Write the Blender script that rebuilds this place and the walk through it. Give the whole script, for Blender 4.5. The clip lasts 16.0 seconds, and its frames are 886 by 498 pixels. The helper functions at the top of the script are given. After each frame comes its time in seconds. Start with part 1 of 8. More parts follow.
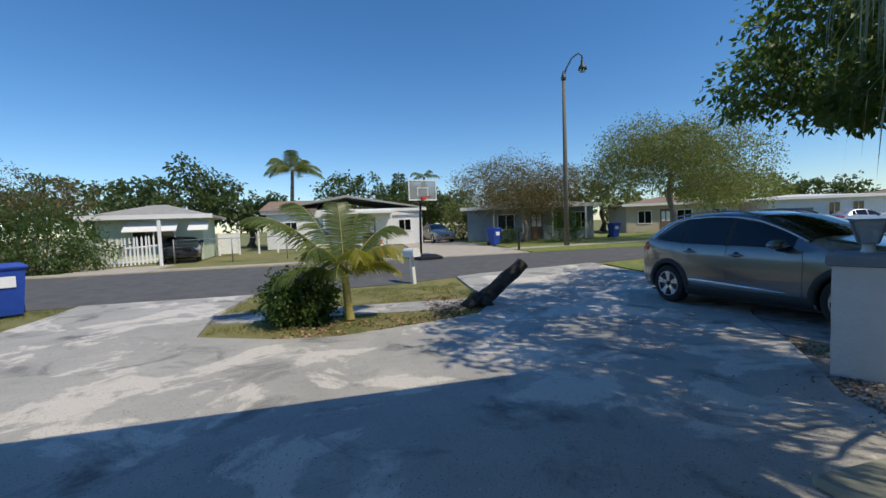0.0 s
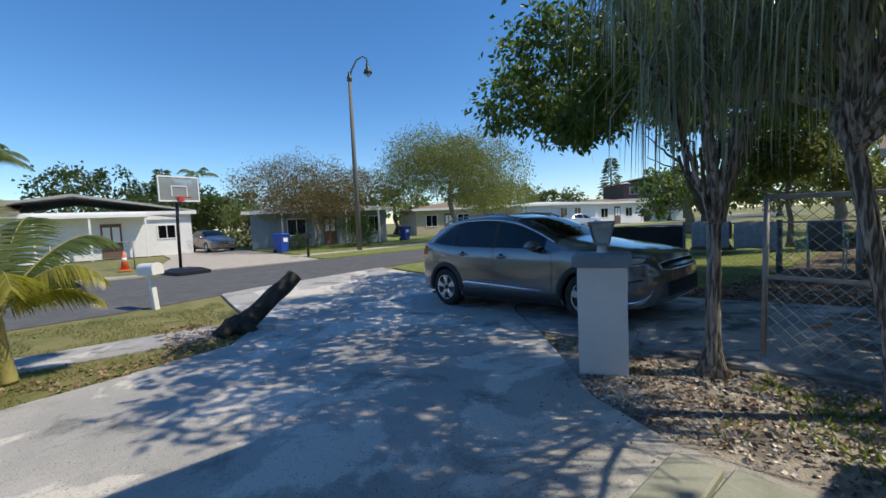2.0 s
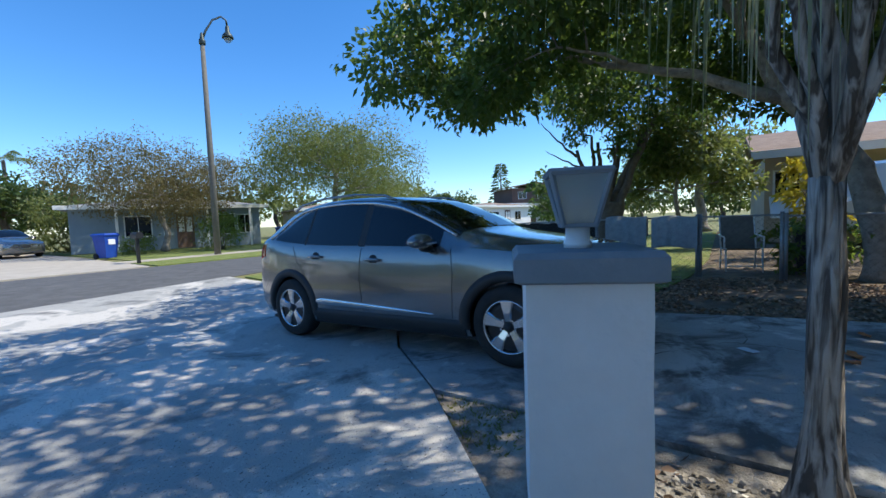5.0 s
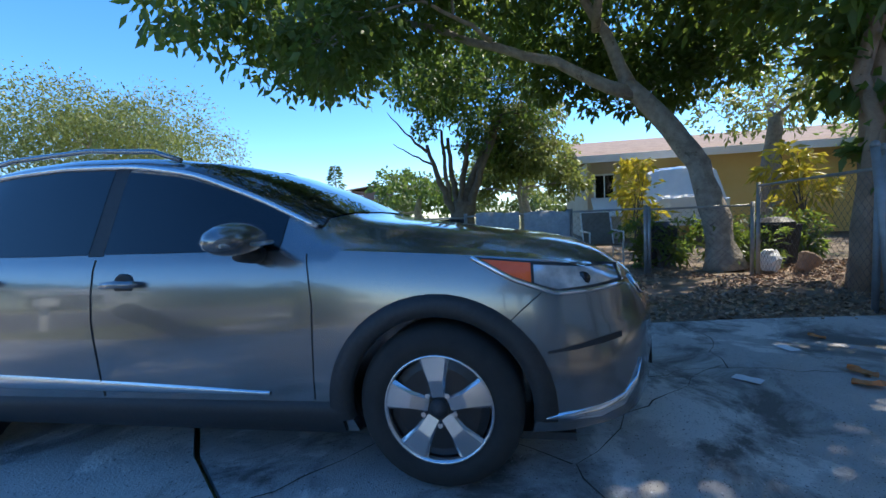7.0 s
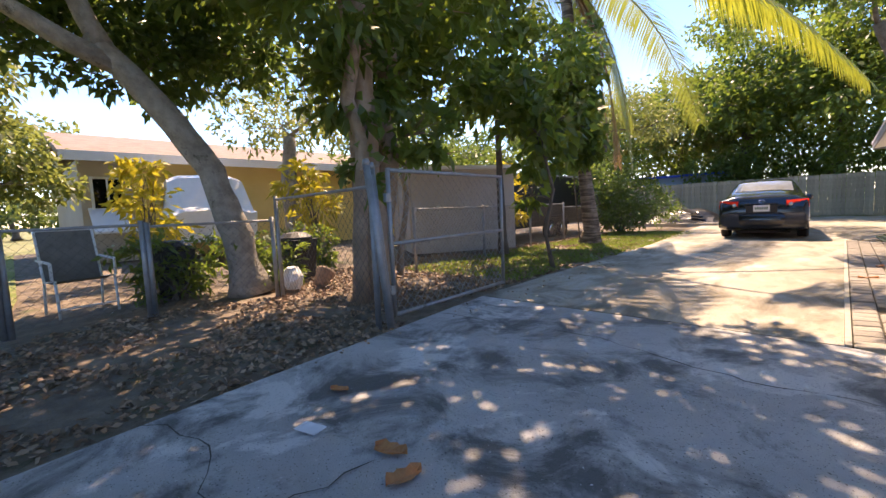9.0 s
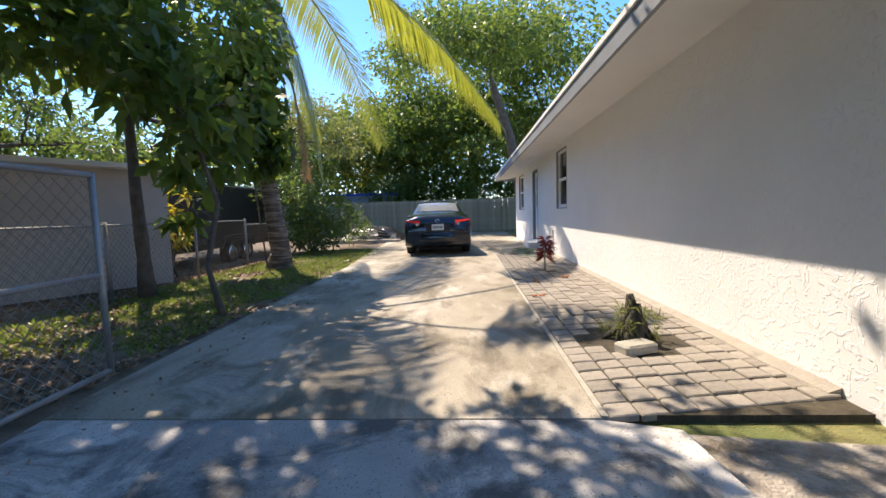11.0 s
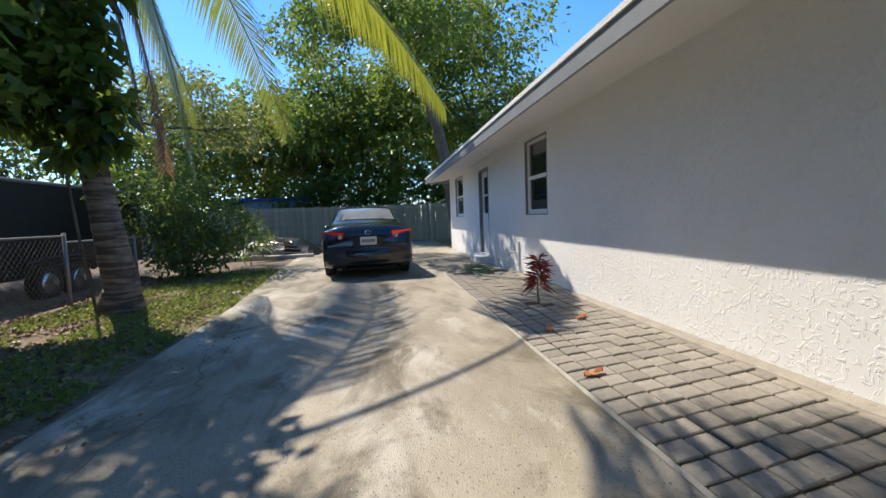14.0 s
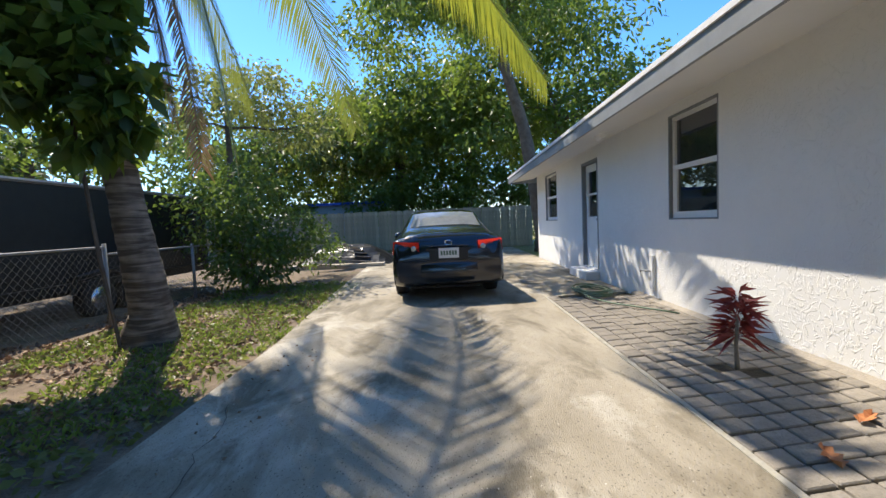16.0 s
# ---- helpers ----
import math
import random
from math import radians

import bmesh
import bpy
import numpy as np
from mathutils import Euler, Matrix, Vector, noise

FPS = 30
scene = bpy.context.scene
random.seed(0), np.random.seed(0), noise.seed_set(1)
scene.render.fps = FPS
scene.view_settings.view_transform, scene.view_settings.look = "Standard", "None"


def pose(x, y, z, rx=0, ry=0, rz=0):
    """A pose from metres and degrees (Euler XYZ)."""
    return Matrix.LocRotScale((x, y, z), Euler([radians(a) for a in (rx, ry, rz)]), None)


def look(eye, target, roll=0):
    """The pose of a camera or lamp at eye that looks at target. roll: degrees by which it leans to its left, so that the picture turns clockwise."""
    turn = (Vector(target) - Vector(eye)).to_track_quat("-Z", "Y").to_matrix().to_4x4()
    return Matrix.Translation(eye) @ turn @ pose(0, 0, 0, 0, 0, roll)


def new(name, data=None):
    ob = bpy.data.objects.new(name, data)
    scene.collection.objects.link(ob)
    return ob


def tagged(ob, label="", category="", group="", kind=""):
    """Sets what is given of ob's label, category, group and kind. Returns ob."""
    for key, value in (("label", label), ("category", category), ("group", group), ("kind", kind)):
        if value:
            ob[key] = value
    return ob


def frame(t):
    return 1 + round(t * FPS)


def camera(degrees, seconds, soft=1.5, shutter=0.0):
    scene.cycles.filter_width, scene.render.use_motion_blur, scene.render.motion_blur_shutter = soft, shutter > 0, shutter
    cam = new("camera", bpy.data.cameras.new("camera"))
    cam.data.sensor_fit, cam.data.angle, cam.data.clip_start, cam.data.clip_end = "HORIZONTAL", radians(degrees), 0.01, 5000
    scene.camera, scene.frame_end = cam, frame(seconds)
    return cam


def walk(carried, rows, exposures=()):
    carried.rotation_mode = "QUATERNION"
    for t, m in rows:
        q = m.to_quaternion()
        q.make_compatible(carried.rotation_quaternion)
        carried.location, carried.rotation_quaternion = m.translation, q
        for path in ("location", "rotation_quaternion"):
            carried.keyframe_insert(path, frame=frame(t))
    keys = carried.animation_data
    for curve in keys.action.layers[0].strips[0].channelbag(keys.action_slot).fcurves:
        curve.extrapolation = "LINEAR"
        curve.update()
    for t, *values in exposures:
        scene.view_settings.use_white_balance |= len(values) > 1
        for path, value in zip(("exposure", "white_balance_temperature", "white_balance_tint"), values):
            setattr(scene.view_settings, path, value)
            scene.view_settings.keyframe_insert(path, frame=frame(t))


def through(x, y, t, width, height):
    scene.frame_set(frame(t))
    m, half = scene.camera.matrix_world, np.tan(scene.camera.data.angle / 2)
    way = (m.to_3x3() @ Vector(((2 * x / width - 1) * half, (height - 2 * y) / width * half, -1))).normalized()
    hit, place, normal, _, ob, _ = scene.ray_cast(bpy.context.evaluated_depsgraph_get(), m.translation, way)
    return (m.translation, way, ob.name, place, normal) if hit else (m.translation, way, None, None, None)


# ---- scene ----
cam = camera(93.8, 16.0)
METRES, EYE, TILT, LEAN, TURN = 13.26, 1.35, -1.3, 0.0, -14.4
ROWS = [
    (0.0, 0.0, 0.0, 0.0, -0.07, -1.98, 2.11),
    (0.5, 0.0005, 0.02, -0.0002, -4.52, -2.04, 2.39),
    (1.0, 0.0111, 0.0379, 0.0007, -11.28, -2.2, 2.74),
    (1.5, 0.0295, 0.0505, 0.0012, -19.52, -2.44, 3.1),
    (2.0, 0.0474, 0.0627, 0.0008, -27.23, -2.71, 3.31),
    (2.5, 0.0681, 0.0785, 0.0031, -33.01, -2.91, 3.37),
    (3.0, 0.0942, 0.0966, 0.004, -36.53, -3.01, 3.32),
    (5.5, 0.1789, 0.2313, -0.0178, -43.85, -2.97, 3.01),
    (6.0, 0.1961, 0.2618, -0.0193, -47.83, -3.02, 3.16),
    (6.5, 0.2192, 0.2859, -0.0205, -54.43, -3.18, 3.46),
    (7.0, 0.2482, 0.3022, -0.0211, -64.11, -3.58, 3.76),
    (7.5, 0.2775, 0.3085, -0.021, -76.77, -4.07, 3.99),
    (8.0, 0.3087, 0.3014, -0.0234, -91.48, -4.74, 4.06),
    (8.5, 0.3371, 0.2875, -0.0231, -106.9, -5.44, 3.93),
    (9.0, 0.3622, 0.2689, -0.0192, -121.83, -6.03, 3.65),
    (9.5, 0.3837, 0.2393, -0.0173, -135.15, -6.41, 3.26),
    (10.0, 0.4033, 0.2122, -0.0158, -146.28, -6.59, 2.81),
    (12.5, 0.4893, 0.0754, -0.0198, -174.51, -6.13, 2.01),
    (13.0, 0.5049, 0.0467, -0.0199, -175.73, -6.01, 2.07),
    (13.5, 0.5165, 0.0149, -0.0189, -175.59, -5.86, 2.18),
    (14.0, 0.5262, -0.018, -0.0178, -174.38, -5.67, 2.31),
    (14.5, 0.5383, -0.0501, -0.0171, -172.22, -5.45, 2.46),
    (15.0, 0.5483, -0.0818, -0.0191, -169.46, -5.22, 2.59),
    (15.5, 0.5599, -0.1144, -0.0177, -166.72, -5.01, 2.71),
    (16.0, 0.5725, -0.1451, -0.0163, -164.6, -4.81, 2.83),
]
EXPOSURES = [(0.0, 0.2, 6050, 10), (1.5, 0.35, 6000, 11), (3.0, 0.6, 5950, 11), (5.5, 0.85, 5450, 9), (6.5, 1.08, 5450, 10), (7.0, 1.38, 5550, 12), (8.0, 1.95, 6350, 22), (8.5, 2.02, 7300, 28), (9.0, 2.0, 7400, 29), (10.0, 1.85, 6900, 25), (12.5, 1.16, 5700, 13), (15.5, 1.1, 5850, 14), (16.0, 1.3, 5850, 13)]
walk(cam, [(t, pose(0, 0, EYE, TILT, LEAN, TURN) @ pose(METRES * x, METRES * y, METRES * z, 90 + pitch, roll, yaw)) for t, x, y, z, yaw, pitch, roll in ROWS], EXPOSURES)

# ---- light ----
SUN_EL, SUN_AZ = 53.0, 141.5
sun_dir = Vector((math.sin(radians(SUN_AZ)) * math.cos(radians(SUN_EL)), math.cos(radians(SUN_AZ)) * math.cos(radians(SUN_EL)), math.sin(radians(SUN_EL))))
world = bpy.data.worlds.new("sky")
scene.world = world
world.use_nodes = True
wt = world.node_tree
sky = wt.nodes.new("ShaderNodeTexSky")
sky.sky_type = "NISHITA"
sky.sun_disc = False
sky.sun_elevation, sky.sun_rotation = radians(SUN_EL), radians(SUN_AZ)
sky.air_density, sky.dust_density, sky.ozone_density = 1.0, 0.1, 3.5
hs = wt.nodes.new("ShaderNodeHueSaturation")
hs.inputs["Saturation"].default_value = 1.22
hs.inputs["Value"].default_value = 0.92
wt.links.new(sky.outputs["Color"], hs.inputs["Color"])
wt.links.new(hs.outputs["Color"], wt.nodes["Background"].inputs["Color"])
wt.nodes["Background"].inputs["Strength"].default_value = 0.12
sun = new("sun", bpy.data.lights.new("sun", "SUN"))
sun.data.energy, sun.data.angle, sun.data.color = 3.3, radians(0.53), (1.0, 0.85, 0.61)
sun.matrix_world = look(sun_dir * 60, (0, 0, 0))


# ---- materials ----
def rgb(c):
    return (c[0], c[1], c[2], 1.0)


def mat(name, base, second=None, scale=6.0, rough=0.7, metal=0.0, bump=0.0, bump_scale=40.0, third=None, third_scale=1.0, third_at=0.58,
        coat=0.0, vary=0.0, sheen_through=None, island=False, spec=0.5, third_soft=0.12):
    """Base colour broken up at two scales, with fine relief; vary: by-object or by-piece brightness."""
    m = bpy.data.materials.new(name)
    m.use_nodes = True
    n, l = m.node_tree.nodes, m.node_tree.links
    b = n["Principled BSDF"]
    b.inputs["Roughness"].default_value = rough
    b.inputs["Metallic"].default_value = metal
    b.inputs["Coat Weight"].default_value = coat
    b.inputs["Coat Roughness"].default_value = 0.04
    b.inputs["Specular IOR Level"].default_value = spec
    tc = n.new("ShaderNodeTexCoord")
    col = None
    mix = n.new("ShaderNodeMix")
    mix.data_type = "RGBA"
    mix.inputs[6].default_value, mix.inputs[7].default_value = rgb(base), rgb(second or base)
    t1 = n.new("ShaderNodeTexNoise")
    t1.inputs["Scale"].default_value, t1.inputs["Detail"].default_value, t1.inputs["Roughness"].default_value = scale, 6, 0.65
    l.new(tc.outputs["Object"], t1.inputs["Vector"])
    r1 = n.new("ShaderNodeMapRange")
    r1.inputs[1].default_value, r1.inputs[2].default_value = 0.35, 0.65
    l.new(t1.outputs["Fac"], r1.inputs[0])
    l.new(r1.outputs[0], mix.inputs[0])
    col = mix.outputs[2]
    if third:
        t2 = n.new("ShaderNodeTexNoise")
        t2.inputs["Scale"].default_value, t2.inputs["Detail"].default_value, t2.inputs["Roughness"].default_value = third_scale, 8, 0.7
        l.new(tc.outputs["Object"], t2.inputs["Vector"])
        r2 = n.new("ShaderNodeMapRange")
        r2.inputs[1].default_value, r2.inputs[2].default_value = third_at, third_at + third_soft
        l.new(t2.outputs["Fac"], r2.inputs[0])
        m2 = n.new("ShaderNodeMix")
        m2.data_type = "RGBA"
        l.new(r2.outputs[0], m2.inputs[0])
        l.new(col, m2.inputs[6])
        m2.inputs[7].default_value = rgb(third)
        col = m2.outputs[2]
    if vary:
        src = n.new("ShaderNodeNewGeometry").outputs["Random Per Island"] if island else n.new("ShaderNodeObjectInfo").outputs["Random"]
        r3 = n.new("ShaderNodeMapRange")
        r3.inputs[3].default_value, r3.inputs[4].default_value = 1 - vary, 1 + vary
        l.new(src, r3.inputs[0])
        hv = n.new("ShaderNodeHueSaturation")
        l.new(r3.outputs[0], hv.inputs["Value"])
        l.new(col, hv.inputs["Color"])
        col = hv.outputs["Color"]
    l.new(col, b.inputs["Base Color"])
    if bump:
        t3 = n.new("ShaderNodeTexNoise")
        t3.inputs["Scale"].default_value, t3.inputs["Detail"].default_value = bump_scale, 5
        l.new(tc.outputs["Object"], t3.inputs["Vector"])
        bp = n.new("ShaderNodeBump")
        bp.inputs["Strength"].default_value, bp.inputs["Distance"].default_value = bump, 0.02
        l.new(t3.outputs["Fac"], bp.inputs["Height"])
        l.new(bp.outputs["Normal"], b.inputs["Normal"])
    if sheen_through:
        tr = n.new("ShaderNodeBsdfTranslucent")
        tr.inputs["Color"].default_value = rgb(sheen_through)
        ms = n.new("ShaderNodeMixShader")
        ms.inputs[0].default_value = 0.42
        l.new(b.outputs[0], ms.inputs[1])
        l.new(tr.outputs[0], ms.inputs[2])
        l.new(ms.outputs[0], n["Material Output"].inputs["Surface"])
    return m


def leaf_mat(name, base, second, through, rough=0.45, vary=0.45):
    return mat(name, base, second, scale=0.6, rough=rough, vary=vary, island=True, sheen_through=through)


def glass_mat(name, tint, rough=0.02, alpha_mix=0.75):
    """Dark glazing: a clear share and a glossy share."""
    m = bpy.data.materials.new(name)
    m.use_nodes = True
    n, l = m.node_tree.nodes, m.node_tree.links
    b = n["Principled BSDF"]
    b.inputs["Base Color"].default_value = rgb(tint)
    b.inputs["Roughness"].default_value = rough
    b.inputs["IOR"].default_value = 1.5
    b.inputs["Specular IOR Level"].default_value = 1.0
    b.inputs["Coat Weight"].default_value = 0.6
    tr = n.new("ShaderNodeBsdfTransparent")
    tr.inputs["Color"].default_value = (0.75, 0.8, 0.8, 1)
    ms = n.new("ShaderNodeMixShader")
    ms.inputs[0].default_value = alpha_mix
    l.new(tr.outputs[0], ms.inputs[1])
    l.new(b.outputs[0], ms.inputs[2])
    l.new(ms.outputs[0], n["Material Output"].inputs["Surface"])
    return m


M = {}


def slab_mat(name, base, second, dark, light, dark_at=0.55, light_at=0.60, scale=1.0, soft=0.03, stretch=1.0):
    """Old concrete: soft clouds, sharp-edged dark stains, pale flaked patches, grit, fine relief."""
    m = bpy.data.materials.new(name)
    m.use_nodes = True
    n, l = m.node_tree.nodes, m.node_tree.links
    b = n["Principled BSDF"]
    b.inputs["Roughness"].default_value = 0.68
    tc, mp = n.new("ShaderNodeTexCoord"), n.new("ShaderNodeMapping")
    mp.inputs["Scale"].default_value = (1.0, stretch, 1.0)
    l.new(tc.outputs["Object"], mp.inputs["Vector"])

    def field(sc, detail, rough, lo, hi, dist=0.0):
        t = n.new("ShaderNodeTexNoise")
        t.inputs["Scale"].default_value, t.inputs["Detail"].default_value = sc * scale, detail
        t.inputs["Roughness"].default_value, t.inputs["Distortion"].default_value = rough, dist
        l.new(mp.outputs["Vector"], t.inputs["Vector"])
        r = n.new("ShaderNodeMapRange")
        r.inputs[1].default_value, r.inputs[2].default_value = lo, hi
        l.new(t.outputs["Fac"], r.inputs[0])
        return r.outputs[0]

    def mix(fac, a, b_):
        x = n.new("ShaderNodeMix")
        x.data_type = "RGBA"
        l.new(fac, x.inputs[0])
        for k, v in ((6, a), (7, b_)):
            if isinstance(v, tuple):
                x.inputs[k].default_value = rgb(v)
            else:
                l.new(v, x.inputs[k])
        return x.outputs[2]
    col = mix(field(0.7, 8, 0.7, 0.35, 0.65), base, second)
    f_light = field(0.75, 9, 0.62, light_at, light_at + soft, 0.4)
    col = mix(f_light, col, light)
    f_dark = field(1.15, 10, 0.68, dark_at, dark_at + 0.13, 0.6)
    col = mix(f_dark, col, dark)
    grit = field(70, 2, 0.5, 0.62, 0.72)
    col = mix(grit, col, tuple(0.55 * c for c in dark))
    pale = field(38, 3, 0.5, 0.70, 0.76)
    col = mix(pale, col, tuple(min(0.7, 1.25 * c) for c in light))
    l.new(col, b.inputs["Base Color"])
    h = n.new("ShaderNodeMath")
    h.operation = "ADD"
    l.new(field(90, 3, 0.6, 0.3, 0.7), h.inputs[0])
    l.new(f_light, h.inputs[1])
    bp = n.new("ShaderNodeBump")
    bp.inputs["Strength"].default_value, bp.inputs["Distance"].default_value = 0.45, 0.006
    l.new(h.outputs[0], bp.inputs["Height"])
    l.new(bp.outputs["Normal"], b.inputs["Normal"])
    return m


M["concrete"] = slab_mat("concrete", (0.34, 0.33, 0.315), (0.50, 0.488, 0.465), (0.12, 0.118, 0.112), (0.62, 0.60, 0.565), 0.485, 0.56, 1.45)
M["concrete_worn"] = slab_mat("concrete_worn", (0.36, 0.35, 0.325), (0.49, 0.475, 0.435), (0.17, 0.168, 0.158), (0.66, 0.62, 0.555), 0.535, 0.52, 1.0)
M["concrete_tan"] = slab_mat("concrete_tan", (0.25, 0.215, 0.155), (0.42, 0.375, 0.295), (0.16, 0.135, 0.09), (0.47, 0.435, 0.365), 0.49, 0.53, 1.5, 0.09, 0.5)
M["crack"] = mat("crack", (0.05, 0.048, 0.042), (0.08, 0.075, 0.06), rough=0.95)
M["asphalt"] = mat("asphalt", (0.09, 0.09, 0.092), (0.13, 0.13, 0.13), scale=3, rough=0.9, bump=0.4, bump_scale=120, third=(0.17, 0.165, 0.16), third_scale=0.5)
M["sidewalk"] = mat("sidewalk", (0.40, 0.355, 0.29), (0.51, 0.46, 0.385), scale=2, rough=0.9, bump=0.2)
M["dry_grass"] = mat("dry_grass", (0.19, 0.19, 0.06), (0.27, 0.245, 0.10), scale=2.5, rough=0.95, bump=0.9, bump_scale=90, third=(0.13, 0.16, 0.045), third_scale=0.25, third_at=0.5)
M["lawn"] = mat("lawn", (0.15, 0.20, 0.04), (0.26, 0.29, 0.075), scale=3, rough=0.95, bump=1.0, bump_scale=110, third=(0.33, 0.30, 0.13), third_scale=0.6, third_at=0.55)
M["dirt"] = mat("dirt", (0.13, 0.095, 0.065), (0.24, 0.185, 0.13), scale=5, rough=0.95, bump=0.9, bump_scale=50, third=(0.07, 0.08, 0.03), third_scale=1.6, third_at=0.55)
def ridged_bark(name, dark, pale, stretch=(1.0, 1.0, 0.10), size=34):
    """Bark in wavy ridges, upright unless stretched otherwise."""
    m = bpy.data.materials.new(name)
    m.use_nodes = True
    n, k = m.node_tree.nodes, m.node_tree.links
    b = n["Principled BSDF"]
    b.inputs["Roughness"].default_value = 0.9
    tc, mp = n.new("ShaderNodeTexCoord"), n.new("ShaderNodeMapping")
    mp.inputs["Scale"].default_value = stretch
    k.new(tc.outputs["Object"], mp.inputs["Vector"])
    nz, fine, ramp = n.new("ShaderNodeTexNoise"), n.new("ShaderNodeTexNoise"), n.new("ShaderNodeValToRGB")
    nz.inputs["Scale"].default_value, nz.inputs["Detail"].default_value, nz.inputs["Distortion"].default_value = size, 4, 0.6
    fine.inputs["Scale"].default_value, fine.inputs["Detail"].default_value = 9, 5
    k.new(mp.outputs["Vector"], nz.inputs["Vector"])
    k.new(tc.outputs["Object"], fine.inputs["Vector"])
    ramp.color_ramp.elements[0].position, ramp.color_ramp.elements[0].color = 0.42, rgb(dark)
    ramp.color_ramp.elements[1].position, ramp.color_ramp.elements[1].color = 0.58, rgb(pale)
    k.new(nz.outputs["Fac"], ramp.inputs["Fac"])
    mx, r2 = n.new("ShaderNodeMixRGB"), n.new("ShaderNodeValToRGB")
    mx.blend_type = "MULTIPLY"
    mx.inputs[0].default_value = 0.6
    r2.color_ramp.elements[0].position, r2.color_ramp.elements[0].color = 0.3, rgb((0.45, 0.42, 0.40))
    r2.color_ramp.elements[1].position = 0.65
    k.new(fine.outputs["Fac"], r2.inputs["Fac"])
    k.new(ramp.outputs["Color"], mx.inputs[1])
    k.new(r2.outputs["Color"], mx.inputs[2])
    k.new(mx.outputs["Color"], b.inputs["Base Color"])
    bp = n.new("ShaderNodeBump")
    bp.inputs["Strength"].default_value, bp.inputs["Distance"].default_value = 0.9, 0.02
    k.new(nz.outputs["Fac"], bp.inputs["Height"])
    k.new(bp.outputs["Normal"], b.inputs["Normal"])
    return m


M["bark_ridged"] = ridged_bark("ridged_bark", (0.09, 0.075, 0.06), (0.44, 0.40, 0.35))
M["bed_soil"] = mat("bed_soil", (0.27, 0.235, 0.195), (0.45, 0.41, 0.35), scale=7, rough=0.95, bump=0.9, bump_scale=60, third=(0.11, 0.09, 0.065), third_scale=1.4, third_at=0.5)
M["chips"] = mat("pale_chips", (0.34, 0.30, 0.25), (0.55, 0.51, 0.45), scale=3, rough=0.85, vary=0.7, island=True)
M["litter"] = mat("leaf_litter", (0.22, 0.135, 0.08), (0.36, 0.25, 0.165), scale=3, rough=0.8, vary=0.6, island=True)
M["blade"] = leaf_mat("grass_blade", (0.14, 0.17, 0.04), (0.24, 0.22, 0.07), (0.25, 0.28, 0.05), rough=0.6)
M["green_blade"] = leaf_mat("green_blade", (0.13, 0.20, 0.03), (0.21, 0.27, 0.045), (0.25, 0.35, 0.05), rough=0.6)
M["stucco_smooth"] = mat("stucco_smooth", (0.69, 0.68, 0.66), (0.74, 0.73, 0.70), scale=0.8, rough=0.85, bump=0.12, bump_scale=70)
M["white_paint"] = mat("white_paint", (0.74, 0.74, 0.73), (0.80, 0.80, 0.79), scale=3, rough=0.75, bump=0.25, bump_scale=30)
M["blue_grey_paint"] = mat("blue_grey_paint", (0.20, 0.235, 0.27), (0.25, 0.285, 0.32), scale=4, rough=0.7, bump=0.15, third=(0.30, 0.32, 0.34), third_scale=3, third_at=0.6)
M["grey_trim"] = mat("grey_trim", (0.20, 0.215, 0.23), (0.24, 0.255, 0.27), scale=3, rough=0.6, bump=0.05)
M["white_vinyl"] = mat("white_vinyl", (0.78, 0.78, 0.77), (0.82, 0.82, 0.8), rough=0.45)
M["glass_dark"] = glass_mat("window_glass", (0.02, 0.025, 0.03), 0.02, 0.85)
M["glass_clear"] = glass_mat("clear_glass", (0.6, 0.62, 0.62), 0.12, 0.35)
M["dark_room"] = mat("dark_room", (0.05, 0.05, 0.055), (0.08, 0.08, 0.08), rough=0.9)
M["galvanised"] = mat("galvanised", (0.27, 0.275, 0.28), (0.36, 0.365, 0.37), scale=8, rough=0.55, metal=0.6, bump=0.1, bump_scale=50, third=(0.20, 0.175, 0.15), third_scale=4, third_at=0.6)
M["wire"] = mat("wire", (0.30, 0.30, 0.30), (0.4, 0.4, 0.4), rough=0.5, metal=0.8)
M["wire_dull"] = mat("dull_wire", (0.10, 0.098, 0.092), (0.16, 0.155, 0.145), scale=20, rough=0.75, metal=0.3)
M["dark_mesh"] = mat("dark_mesh", (0.012, 0.013, 0.014), (0.025, 0.026, 0.026), scale=5, rough=0.9)
M["bark"] = mat("bark", (0.21, 0.185, 0.155), (0.36, 0.32, 0.27), scale=6, rough=0.92, bump=1.0, bump_scale=22, third=(0.08, 0.07, 0.055), third_scale=7)
M["bark_dark"] = mat("bark_dark", (0.085, 0.07, 0.055), (0.15, 0.125, 0.10), scale=6, rough=0.92, bump=1.0, bump_scale=22)
M["bark_black"] = mat("bark_black", (0.035, 0.032, 0.026), (0.075, 0.068, 0.05), scale=8, rough=0.95, bump=1.0, bump_scale=25, third=(0.06, 0.07, 0.03), third_scale=3)
M["bark_red"] = mat("bark_red", (0.25, 0.17, 0.115), (0.36, 0.26, 0.18), scale=5, rough=0.9, bump=0.8, bump_scale=20)
M["palm_bark"] = ridged_bark("palm_bark", (0.10, 0.08, 0.06), (0.29, 0.24, 0.19), (0.10, 0.10, 1.0), 17)
M["leaf_deep"] = leaf_mat("leaf_deep", (0.038, 0.08, 0.02), (0.068, 0.12, 0.03), (0.28, 0.38, 0.05))
M["leaf_mid"] = leaf_mat("leaf_mid", (0.04, 0.08, 0.02), (0.068, 0.112, 0.03), (0.21, 0.30, 0.05))
